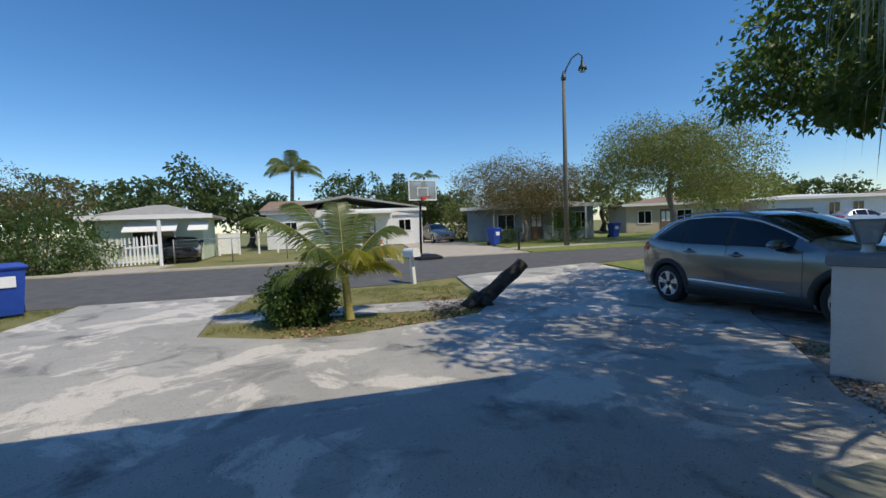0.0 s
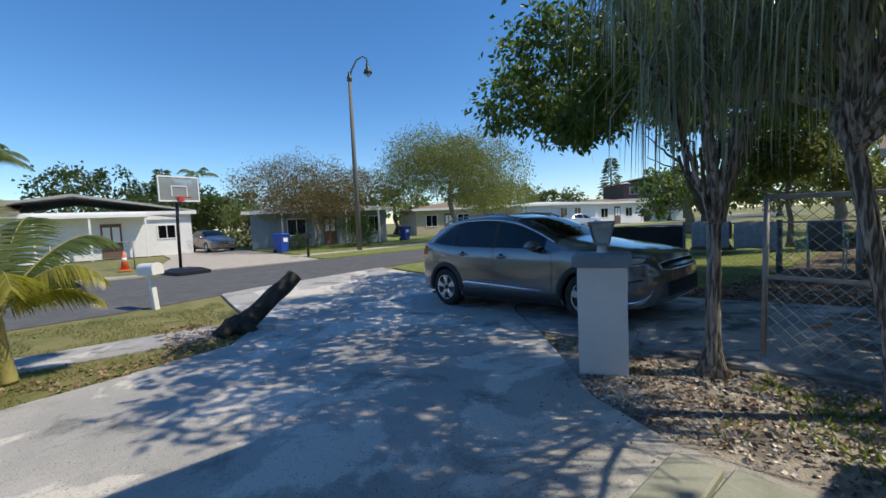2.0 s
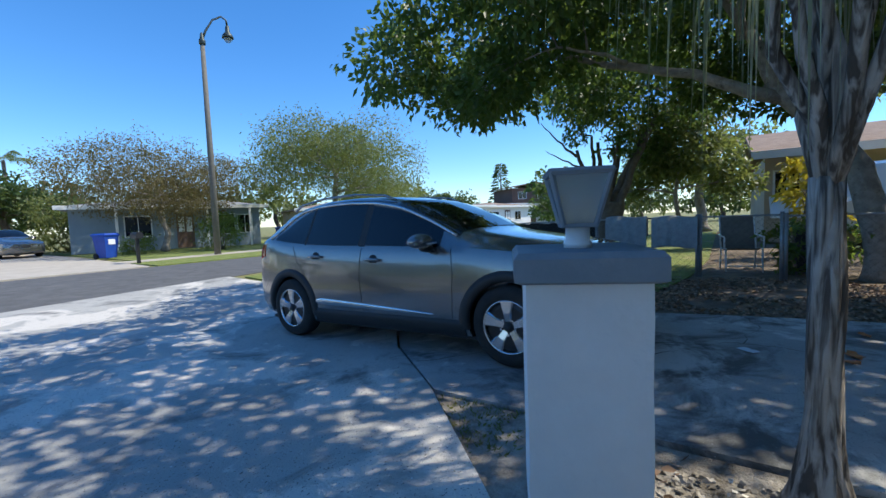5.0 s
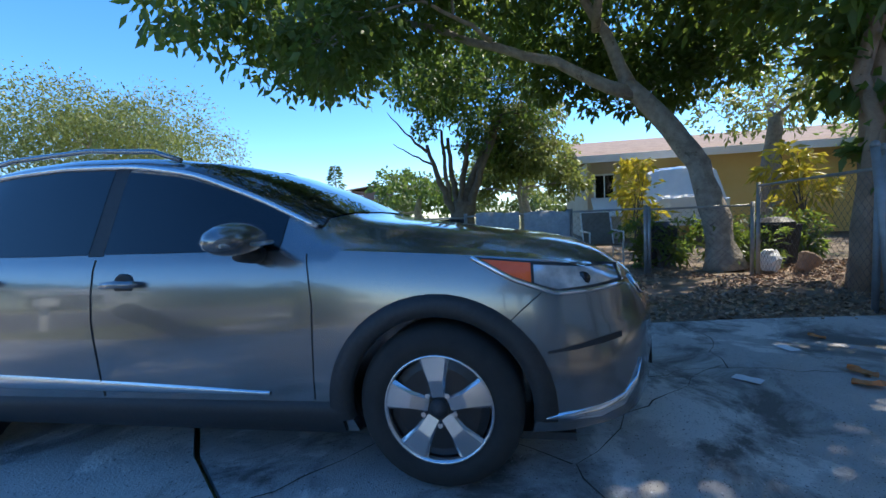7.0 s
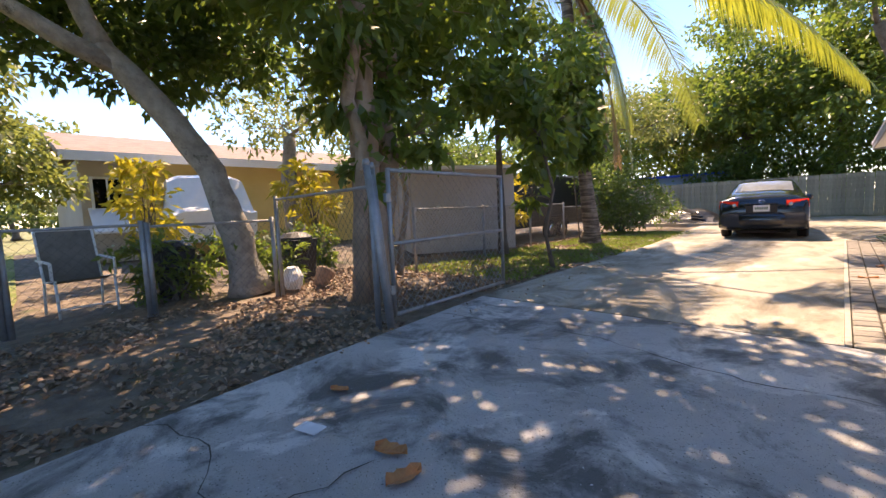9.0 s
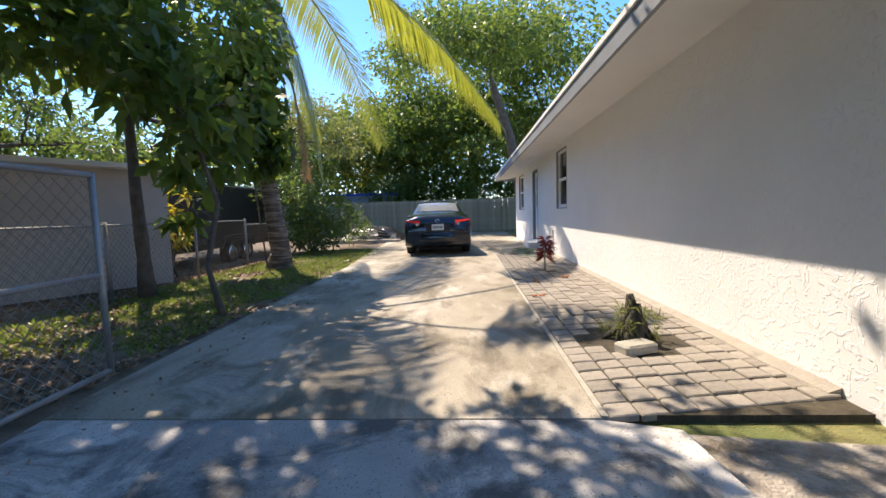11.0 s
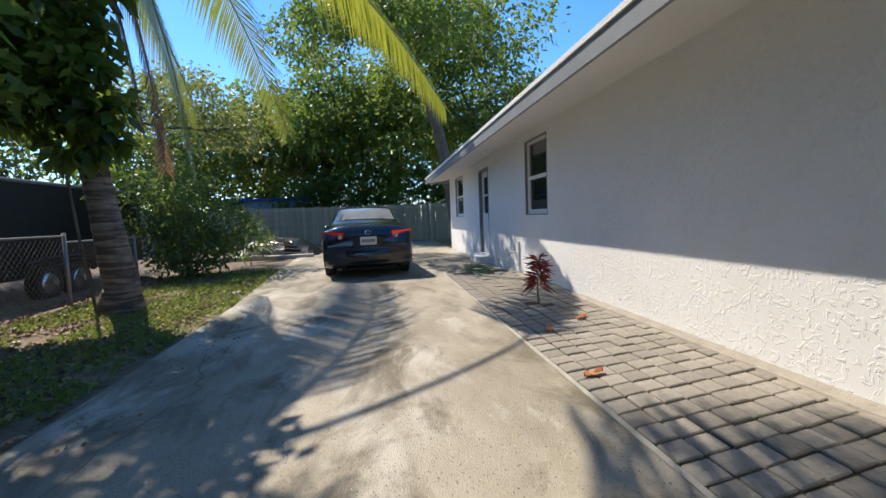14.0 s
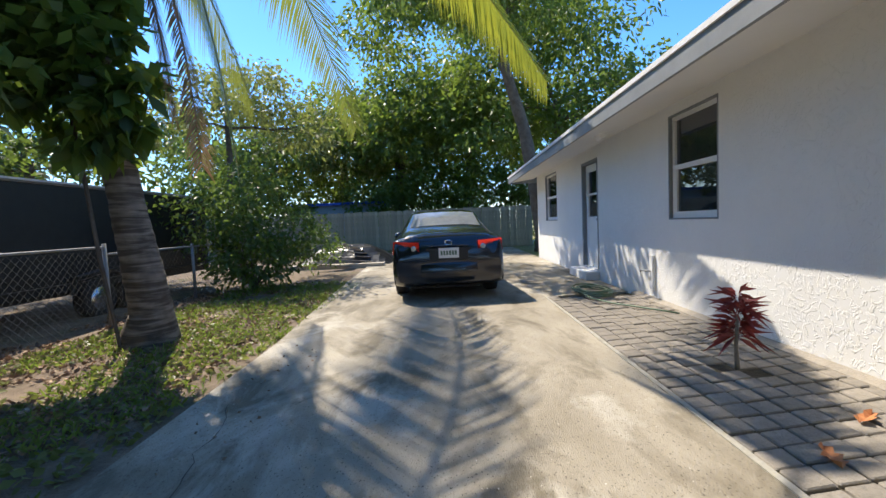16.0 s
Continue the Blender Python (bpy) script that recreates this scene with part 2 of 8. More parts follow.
M["leaf_light"] = leaf_mat("leaf_light", (0.11, 0.145, 0.045), (0.17, 0.18, 0.06), (0.32, 0.36, 0.08))
M["leaf_brown"] = leaf_mat("leaf_brown", (0.13, 0.105, 0.045), (0.18, 0.15, 0.06), (0.22, 0.18, 0.05))
M["leaf_far"] = leaf_mat("leaf_far", (0.05, 0.085, 0.025), (0.08, 0.11, 0.035), (0.15, 0.2, 0.04))
M["leaf_yellow"] = leaf_mat("leaf_yellow", (0.30, 0.27, 0.03), (0.42, 0.36, 0.04), (0.6, 0.5, 0.04))
M["leaf_red"] = leaf_mat("leaf_red", (0.11, 0.028, 0.034), (0.19, 0.05, 0.045), (0.36, 0.06, 0.05))
M["strap"] = leaf_mat("strap_leaf", (0.30, 0.33, 0.20), (0.50, 0.51, 0.38), (0.25, 0.28, 0.1), rough=0.35)
M["frond"] = leaf_mat("frond", (0.075, 0.12, 0.03), (0.13, 0.17, 0.045), (0.26, 0.30, 0.05), rough=0.4)
M["frond_yellow"] = leaf_mat("frond_yellow", (0.24, 0.24, 0.04), (0.32, 0.29, 0.05), (0.50, 0.52, 0.05), rough=0.4)
M["frond_dead"] = leaf_mat("frond_dead", (0.28, 0.16, 0.08), (0.36, 0.22, 0.11), (0.4, 0.22, 0.1))
M["rachis"] = mat("rachis", (0.30, 0.28, 0.09), (0.38, 0.34, 0.12), rough=0.5)
M["car_grey"] = mat("metallic_grey", (0.22, 0.218, 0.217), (0.24, 0.237, 0.235), scale=200, rough=0.22, metal=0.75, coat=1.0)
M["car_blue"] = mat("deep_navy", (0.006, 0.008, 0.014), (0.008, 0.010, 0.018), rough=0.25, metal=0.3, coat=1.0)
M["car_silver"] = mat("silver_paint", (0.42, 0.43, 0.44), (0.46, 0.46, 0.47), rough=0.3, metal=0.7, coat=1.0)
M["car_white"] = mat("van_white", (0.72, 0.72, 0.71), (0.78, 0.78, 0.77), rough=0.35, coat=0.6)
M["plastic_black"] = mat("black_plastic", (0.018, 0.018, 0.019), (0.028, 0.028, 0.028), scale=60, rough=0.6, bump=0.1, bump_scale=200)
M["rubber"] = mat("rubber", (0.016, 0.016, 0.016), (0.03, 0.028, 0.026), scale=10, rough=0.85)
M["alloy"] = mat("alloy", (0.62, 0.62, 0.63), (0.68, 0.68, 0.69), rough=0.25, metal=0.95)
M["alloy_dark"] = mat("dark_alloy", (0.03, 0.03, 0.032), (0.04, 0.04, 0.04), rough=0.35, metal=0.5)
M["chrome"] = mat("chrome", (0.75, 0.75, 0.76), (0.8, 0.8, 0.8), rough=0.08, metal=1.0)
M["car_glass"] = mat("tinted_glass", (0.004, 0.005, 0.006), (0.005, 0.006, 0.007), rough=0.03, spec=0.6)
# pale grey base paints the sun's glare into the sedan's rear glass
M["glare_glass"] = mat("glare_glass", (0.20, 0.21, 0.22), (0.28, 0.29, 0.30), rough=0.22, spec=0.9, coat=0.8)
M["lens_amber"] = mat("amber_lens", (0.85, 0.10, 0.006), (0.9, 0.13, 0.01), rough=0.2, coat=0.25)
M["lens_red"] = mat("red_lens", (0.65, 0.02, 0.012), (0.7, 0.03, 0.015), rough=0.12, coat=1.0, sheen_through=(0.9, 0.05, 0.02))
M["lens_clear"] = mat("clear_lens", (0.42, 0.44, 0.46), (0.6, 0.62, 0.64), scale=30, rough=0.1, metal=0.5, coat=1.0)
M["blue_plastic"] = mat("blue_plastic", (0.012, 0.055, 0.34), (0.02, 0.07, 0.4), rough=0.5, bump=0.05)
M["orange"] = mat("orange_plastic", (0.75, 0.13, 0.03), (0.8, 0.16, 0.04), rough=0.55)
M["red_paint"] = mat("red_paint", (0.5, 0.03, 0.02), (0.56, 0.05, 0.03), rough=0.5)
M["lamp_green"] = mat("lamp_green", (0.05, 0.065, 0.06), (0.07, 0.085, 0.08), rough=0.5, metal=0.4)
M["pole_concrete"] = mat("pole_concrete", (0.13, 0.12, 0.10), (0.18, 0.165, 0.14), scale=8, rough=0.8, bump=0.2)
M["wood_fence"] = mat("wood_fence", (0.24, 0.22, 0.15), (0.33, 0.30, 0.21), scale=5, rough=0.85, bump=0.4, vary=0.18)
M["paver"] = mat("paver", (0.235, 0.212, 0.18), (0.325, 0.292, 0.245), scale=5, rough=0.88, bump=0.5, bump_scale=60, vary=0.16, third=(0.148, 0.136, 0.117), third_scale=2.5, third_at=0.55)
M["joint"] = mat("joint", (0.040, 0.033, 0.022), (0.075, 0.062, 0.038), scale=12, rough=0.95, bump=0.6)
M["slab_mossy"] = mat("slab_mossy", (0.27, 0.285, 0.225), (0.36, 0.375, 0.31), scale=4, rough=0.85, bump=0.3)
M["yellow_wall"] = mat("yellow_wall", (0.80, 0.58, 0.20), (0.84, 0.63, 0.25), scale=1, rough=0.85)
M["tan_wall"] = mat("tan_wall", (0.46, 0.39, 0.30), (0.52, 0.45, 0.36), scale=1, rough=0.9)
M["tarp_wall"] = mat("tarp_wall", (0.40, 0.37, 0.33), (0.47, 0.44, 0.40), scale=1, rough=0.9, bump=0.2, bump_scale=5)
M["green_wall"] = mat("green_wall", (0.55, 0.62, 0.46), (0.6, 0.66, 0.5), scale=1, rough=0.85)
M["grey_blue_wall"] = mat("grey_blue_wall", (0.24, 0.29, 0.33), (0.28, 0.33, 0.37), scale=1, rough=0.85)
M["brown_wall"] = mat("brown_wall", (0.14, 0.09, 0.07), (0.17, 0.11, 0.085), scale=1, rough=0.85)
M["roof_grey"] = mat("roof_grey", (0.30, 0.29, 0.275), (0.38, 0.37, 0.35), scale=3, rough=0.95, bump=0.4)
M["roof_brown"] = mat("roof_brown", (0.23, 0.165, 0.12), (0.30, 0.22, 0.165), scale=3, rough=0.95, bump=0.4)
M["roof_white"] = mat("roof_white", (0.62, 0.61, 0.59), (0.7, 0.69, 0.67), scale=2, rough=0.8)
M["black_tarp"] = mat("black_tarp", (0.012, 0.012, 0.014), (0.022, 0.022, 0.025), scale=4, rough=0.35, bump=0.4, bump_scale=6)
M["black_paint"] = mat("black_paint", (0.010, 0.010, 0.011), (0.016, 0.016, 0.017), rough=0.5)
M["stone"] = mat("stone", (0.33, 0.31, 0.26), (0.42, 0.40, 0.34), scale=8, rough=0.9, bump=0.5)
M["paper"] = mat("paper", (0.72, 0.74, 0.77), (0.8, 0.8, 0.82), rough=0.8)
M["dead_leaf"] = mat("dead_leaf", (0.42, 0.15, 0.05), (0.52, 0.22, 0.08), scale=20, rough=0.7, bump=0.3)
M["quilt"] = mat("quilt", (0.27, 0.29, 0.31), (0.35, 0.37, 0.39), scale=12, rough=0.9, bump=0.6, bump_scale=25)
M["hose"] = mat("hose", (0.10, 0.17, 0.11), (0.14, 0.21, 0.14), rough=0.5)
M["fabric_grey"] = mat("fabric_grey", (0.15, 0.135, 0.115), (0.22, 0.20, 0.17), rough=0.9)


# ---- geometry helpers ----
class Geo:
    """Collects vertices and faces for one mesh."""

    def __init__(self):
        self.v, self.f = [], []

    def add(self, vs, fs):
        n = len(self.v)
        self.v += [tuple(p) for p in vs]
        self.f += [tuple(n + i for i in f) for f in fs]
        return self

    def box(self, x0, x1, y0, y1, z0, z1, m=None):
        vs = [Vector(p) for p in ((x0, y0, z0), (x1, y0, z0), (x1, y1, z0), (x0, y1, z0), (x0, y0, z1), (x1, y0, z1), (x1, y1, z1), (x0, y1, z1))]
        if m:
            vs = [m @ p for p in vs]
        return self.add(vs, [(3, 2, 1, 0), (4, 5, 6, 7), (0, 1, 5, 4), (1, 2, 6, 5), (2, 3, 7, 6), (3, 0, 4, 7)])

    def bbox(self, x0, x1, y0, y1, z0, z1, b=0.01, m=None):
        """A box with its upright and upper edges rounded off."""
        rings = []
        for z, i in ((z0, 0.0), (z1 - b, 0.0), (z1, b)):
            c = b
            rings.append([(x0 + i + c, y0 + i, z), (x1 - i - c, y0 + i, z), (x1 - i, y0 + i + c, z), (x1 - i, y1 - i - c, z),
                          (x1 - i - c, y1 - i, z), (x0 + i + c, y1 - i, z), (x0 + i, y1 - i - c, z), (x0 + i, y0 + i + c, z)])
        if m:
            rings = [[m @ Vector(p) for p in r] for r in rings]
        return self.loft(rings, True, True)

    def loft(self, rings, cap0=False, cap1=False, closed=True):
        n = len(self.v)
        k = len(rings[0])
        for r in rings:
            self.v += [tuple(p) for p in r]
        for i in range(len(rings) - 1):
            for j in range(k if closed else k - 1):
                a, b = n + i * k + j, n + i * k + (j + 1) % k
                self.f.append((a, b, b + k, a + k))
        if cap0:
            self.f.append(tuple(n + j for j in range(k))[::-1])
        if cap1:
            self.f.append(tuple(n + (len(rings) - 1) * k + j for j in range(k)))
        return self

    def tube(self, pts, radii, seg=8, caps=True, rough=0.0):
        pts = [Vector(p) for p in pts]
        if isinstance(radii, (int, float)):
            radii = [radii] * len(pts)
        rings = []
        ref = Vector((0, 0, 1))
        for i, p in enumerate(pts):
            d = (pts[min(i + 1, len(pts) - 1)] - pts[max(i - 1, 0)])
            d = d.normalized() if d.length > 1e-9 else Vector((0, 0, 1))
            if i == 0:
                ref = Vector((1, 0, 0)) if abs(d.x) < 0.8 else Vector((0, 1, 0))
            u = (ref - d * ref.dot(d)).normalized()
            w = d.cross(u)
            ref = u
            ring = []
            for j in range(seg):
                a = 2 * math.pi * j / seg
                r = radii[i] * (1 + (rough * noise.noise(Vector((p.x * 3 + math.cos(a) * 2, p.y * 3 + math.sin(a) * 2, p.z * 3))) if rough else 0))
                ring.append(p + u * math.cos(a) * r + w * math.sin(a) * r)
            rings.append(ring)
        return self.loft(rings, caps, caps)

    def cyl(self, p0, p1, r0, r1=None, seg=12):
        return self.tube([p0, p1], [r0, r0 if r1 is None else r1], seg)

    def lathe(self, prof, centre=(0, 0, 0), seg=20, m=None, sx=1.0):
        rings = []
        for r, z in prof:
            ring = [Vector((centre[0] + r * sx * math.cos(2 * math.pi * j / seg), centre[1] + r * math.sin(2 * math.pi * j / seg), centre[2] + z)) for j in range(seg)]
            rings.append([m @ p for p in ring] if m else ring)
        return self.loft(rings, True, True)

    def mesh(self, name, material, smooth=False):
        me = bpy.data.meshes.new(name)
        me.from_pydata(self.v, [], self.f)
        me.materials.append(material)
        if smooth:
            me.polygons.foreach_set("use_smooth", [True] * len(me.polygons))
        me.update()
        return me


def islands(geo):
    """The separate pieces of a Geo, each as a Geo."""
    root = list(range(len(geo.v)))

    def find(a):
        while root[a] != a:
            root[a] = root[root[a]]
            a = root[a]
        return a
    for f in geo.f:
        for i in f[1:]:
            root[find(i)] = find(f[0])
    out = {}
    for f in geo.f:
        g, idx = out.setdefault(find(f[0]), (Geo(), {}))
        for i in f:
            if i not in idx:
                idx[i] = len(g.v)
                g.v.append(geo.v[i])
        g.f.append(tuple(idx[i] for i in f))
    return [g for g, _ in out.values()]


def parts(name, geo, material, parent, label="", smooth=False):
    """One part for each separate piece."""
    return [part(name, g, material, parent, label, smooth) for g in islands(geo)]


def part(name, geo, material, parent=None, label="", smooth=False):
    me = geo if isinstance(geo, bpy.types.Mesh) else geo.mesh(name, material, smooth)
    ob = new(name, me)
    if parent:
        ob.parent = parent
    if label:
        ob["label"] = label
    return ob


def thing(name, label, category, group="", at=None):
    ob = new(name)
    ob.empty_display_size = 0.1
    if at is not None:
        ob.matrix_basis = at
    return tagged(ob, label, category, group)


def setting(name, geo, material, label, category, smooth=False):
    return tagged(part(name, geo, material, None, "", smooth), label, category, "", "structure")


def smoothstep(a, b, v):
    v = min(1.0, max(0.0, (v - a) / (b - a)))
    return v * v * (3 - 2 * v)


def gz(y):
    """Height of the ground: a shallow swale before the street."""
    return -0.15 * smoothstep(1, 6, y) * (1 - smoothstep(9, 15, y))


def sheet(name, outline, off, thick, material, label, category):
    """A slab laid on the ground along an outline, following its fall."""
    bm = bmesh.new()
    vs = [bm.verts.new((x, y, 0)) for x, y in outline]
    es = [bm.edges.new((vs[i], vs[(i + 1) % len(vs)])) for i in range(len(vs))]
    bmesh.ops.triangle_fill(bm, use_beauty=True, edges=es)
    ys = [p[1] for p in outline]
    y = 0.5
    while y < 15.5:
        if min(ys) < y < max(ys):
            bmesh.ops.bisect_plane(bm, geom=bm.verts[:] + bm.edges[:] + bm.faces[:], plane_co=(0, y, 0), plane_no=(0, 1, 0))
        y += 0.5
    for f in bm.faces:
        if f.normal.z < 0:
            f.normal_flip()
    for v in bm.verts:
        v.co.z = gz(v.co.y) + off
    if thick:
        r = bmesh.ops.extrude_face_region(bm, geom=bm.faces[:])
        low = [g for g in r["geom"] if isinstance(g, bmesh.types.BMVert)]
        for v in low:
            v.co.z -= thick
        bmesh.ops.recalc_face_normals(bm, faces=bm.faces[:])
    me = bpy.data.meshes.new(name)
    bm.to_mesh(me)
    bm.free()
    me.materials.append(material)
    return tagged(new(name, me), label, category, "", "structure")


def leaf_mesh(name, centres, dirs, length, width, material, droop=0.2, seed=0, shape=0.45):
    """Many single leaves: folded blades of two triangles, with their own turn and size."""
    rng = np.random.default_rng(seed)
    c = np.asarray(centres, float)
    n = len(c)
    d = np.asarray(dirs, float)
    d /= np.linalg.norm(d, axis=1)[:, None] + 1e-9
    r = rng.normal(size=(n, 3))
    s = np.cross(d, r)
    s /= np.linalg.norm(s, axis=1)[:, None] + 1e-9
    up = np.cross(s, d)
    L = length * rng.uniform(0.65, 1.25, n)[:, None]
    W = width * rng.uniform(0.7, 1.2, n)[:, None]
    tip = c + d * L
    tip[:, 2] -= droop * L[:, 0]
    mid = c + d * L * shape
    mid[:, 2] -= droop * 0.25 * L[:, 0]
    a = mid + s * W * 0.5 + up * W * 0.12
    b = mid - s * W * 0.5 + up * W * 0.12
    v = np.stack([c, a, tip, b], axis=1).reshape(-1, 3)
    i = np.arange(n)[:, None] * 4
    f = np.concatenate([i + [0, 1, 2], i + [0, 2, 3]], axis=1).reshape(-1, 3)
    me = bpy.data.meshes.new(name)
    me.vertices.add(len(v))
    me.vertices.foreach_set("co", v.ravel())
    me.loops.add(f.size)
    me.loops.foreach_set("vertex_index", f.ravel().astype(np.int32))
    me.polygons.add(len(f))
    me.polygons.foreach_set("loop_start", np.arange(0, f.size, 3, dtype=np.int32))
    me.polygons.foreach_set("loop_total", np.full(len(f), 3, dtype=np.int32))
    me.update(calc_edges=True)
    me.materials.append(material)
    return me


def clump_points(clumps, count, seed, shell=0.55):
    """Points and outward directions for leaves, gathered in twigs on ellipsoid clumps."""
    rng = np.random.default_rng(seed)
    vol = np.array([c[3] * c[4] * c[5] for c in clumps]) ** 0.75
    vol /= vol.sum()
    P, D = [], []
    for c, share in zip(clumps, vol):
        n = int(count * share)
        k = max(4, n // 16)
        u = rng.normal(size=(k, 3))
        u /= np.linalg.norm(u, axis=1)[:, None]
        rad = shell + (1 - shell) * rng.random(k) ** 0.6
        rad *= 1 + 0.25 * np.sin(u[:, 0] * 7 + c[0]) * np.sin(u[:, 1] * 6 + c[1])
        tw = u * rad[:, None] * np.array(c[3:6])
        pick = rng.integers(0, k, n)
        size = 0.10 * (c[3] + c[5])
        p = tw[pick] + rng.normal(size=(n, 3)) * size * [1, 1, 0.7]
        P.append(p + np.array(c[:3]))
        D.append(u[pick] * 0.6 + rng.normal(size=(n, 3)) * 0.7)
    return np.concatenate(P), np.concatenate(D)


def limb(geo, a, b, r0, r1, seed, steps=7, seg=8, wob=0.1, sag=0.0):
    rng = random.Random(seed)
    a, b = Vector(a), Vector(b)
    pts = []
    n = (b - a).length
    off = Vector((rng.uniform(-1, 1), rng.uniform(-1, 1), rng.uniform(-0.3, 0.6))) * wob * n
    for i in range(steps + 1):
        t = i / steps
        pts.append(a.lerp(b, t) + off * math.sin(math.pi * t) + Vector((0, 0, -sag * t * t)) + (Vector((rng.uniform(-1, 1), rng.uniform(-1, 1), rng.uniform(-1, 1))) * 0.02 * n if 0 < i < steps else Vector()))
    geo.tube(pts, [r0 + (r1 - r0) * (i / steps) ** 0.8 for i in range(steps + 1)], seg, True, 0.18)
    return pts


def tree(name, label, base, trunk_pts, radii, clumps, leaves, leaf_len, leaf_wid, leaf, bark, seed, group="", droop=0.25, extra=None, twigs=True, shell=0.55, flare=1.5):
    """A tapered trunk, limbs to each clump, twigs, and a crown of single leaves."""
    th = thing(name, label, "tree", group, pose(*base))
    g = Geo()
    pts = [Vector(p) for p in trunk_pts]
    fine, fr = [], []
    for i in range(len(pts) - 1):
        for k in range(4):
            t = k / 4
            fine.append(pts[i].lerp(pts[i + 1], t))
            fr.append(radii[i] + (radii[i + 1] - radii[i]) * t)
    fine.append(pts[-1])
    fr.append(radii[-1])
    fr[0] *= flare
    fr[1] *= 1 + (flare - 1) * 0.35
    g.tube(fine, fr, 14, True, 0.25)
    part("trunk", g, bark, th, smooth=True)
    rng = random.Random(seed)
    wood = [(p, r) for p, r in zip(fine, fr)][len(fine) // 2:]
    for a, b, r0, r1 in extra or []:
        g = Geo()
        p = limb(g, a, b, r0, r1, seed + 99, 8, 8, 0.05)
        part("limb", g, bark, th, smooth=True)
        wood += [(q, r0 + (r1 - r0) * i / 8) for i, q in enumerate(p)][2:]
    g = Geo()
    for i, c in enumerate(sorted(clumps, key=lambda c: min((Vector(c[:3]) - p).length for p, _ in wood))):
        cc = Vector(c[:3])
        root, rr = min(wood, key=lambda w: (cc - w[0]).length + (1.5 * max(0, w[0].z - cc.z)))
        r = max(0.012, min(rr * 0.75, 0.02 + 0.03 * (cc - root).length))
        p = limb(g, root, cc, r, 0.012, seed + i, 7, 7, 0.12)
        wood += [(q, r + (0.012 - r) * j / 7) for j, q in enumerate(p)][2:]
        if twigs:
            for k in range(5):
                q = cc + Vector((rng.uniform(-1, 1) * c[3], rng.uniform(-1, 1) * c[4], rng.uniform(-0.7, 1) * c[5])) * 0.75
                limb(g, p[rng.randrange(3, 7)], q, r * 0.4, 0.005, seed + i * 7 + k, 4, 5, 0.1)
    tagged(part("branchwork", g, bark, th, smooth=True), "", "", "", "stuff")
    P, D = clump_points(clumps, leaves, seed, shell)
    part("crown", leaf_mesh("crown", P, D, leaf_len, leaf_wid, leaf, droop, seed), leaf, th)
    return th


def frond(p0, p1, p2, leaflet, seed, width=0.03, hang=0.6, count=76, start=0.12):
    """One palm frond: a rachis bowed from p0 over p1 to p2, and rows of drooping leaflets."""
    rng = random.Random(seed)
    pts = []
    n = 14
    for i in range(n + 1):
        t = i / n
        pts.append(p0 * (1 - t) ** 2 + p1 * 2 * t * (1 - t) + p2 * t * t)
    length = (p1 - p0).length + (p2 - p1).length
    g = Geo()
    g.tube(pts, [0.025 * (1 - 0.85 * i / n) * min(1.5, max(0.5, length / 3)) for i in range(n + 1)], 5)
    q = Geo()
    for side in (-1, 1):
        for k in range(count):
            t = start + (1 - start) * k / (count - 1)
            x = t * n
            i = min(n - 1, int(x))
            p = pts[i].lerp(pts[i + 1], x - i)
            d = (pts[i + 1] - pts[i]).normalized()
            L = leaflet * (0.35 + 0.65 * math.sin(math.pi * min(1, 0.12 + t * 0.86))) * rng.uniform(0.85, 1.1)
            sd = d.cross(Vector((0, 0, 1)))
            sd = sd.normalized() if sd.length > 0.05 else Vector((0, 1, 0))
            out = (sd * side * (0.9 - 0.45 * hang) + d * (0.25 + 0.35 * t) + Vector((0, 0, -hang * rng.uniform(0.7, 1.1) + 0.1))).normalized()
            w = width * rng.uniform(0.8, 1.15)
            m1 = p + out * L * 0.5
            tip = p + out * L + Vector((0, 0, -0.30 * hang * L))
            e = d * w
            q.add([p - e * 0.35, p + e * 0.35, m1 + e * 0.5, m1 - e * 0.5, tip], [(0, 1, 2, 3), (3, 2, 4)])
    return g, q


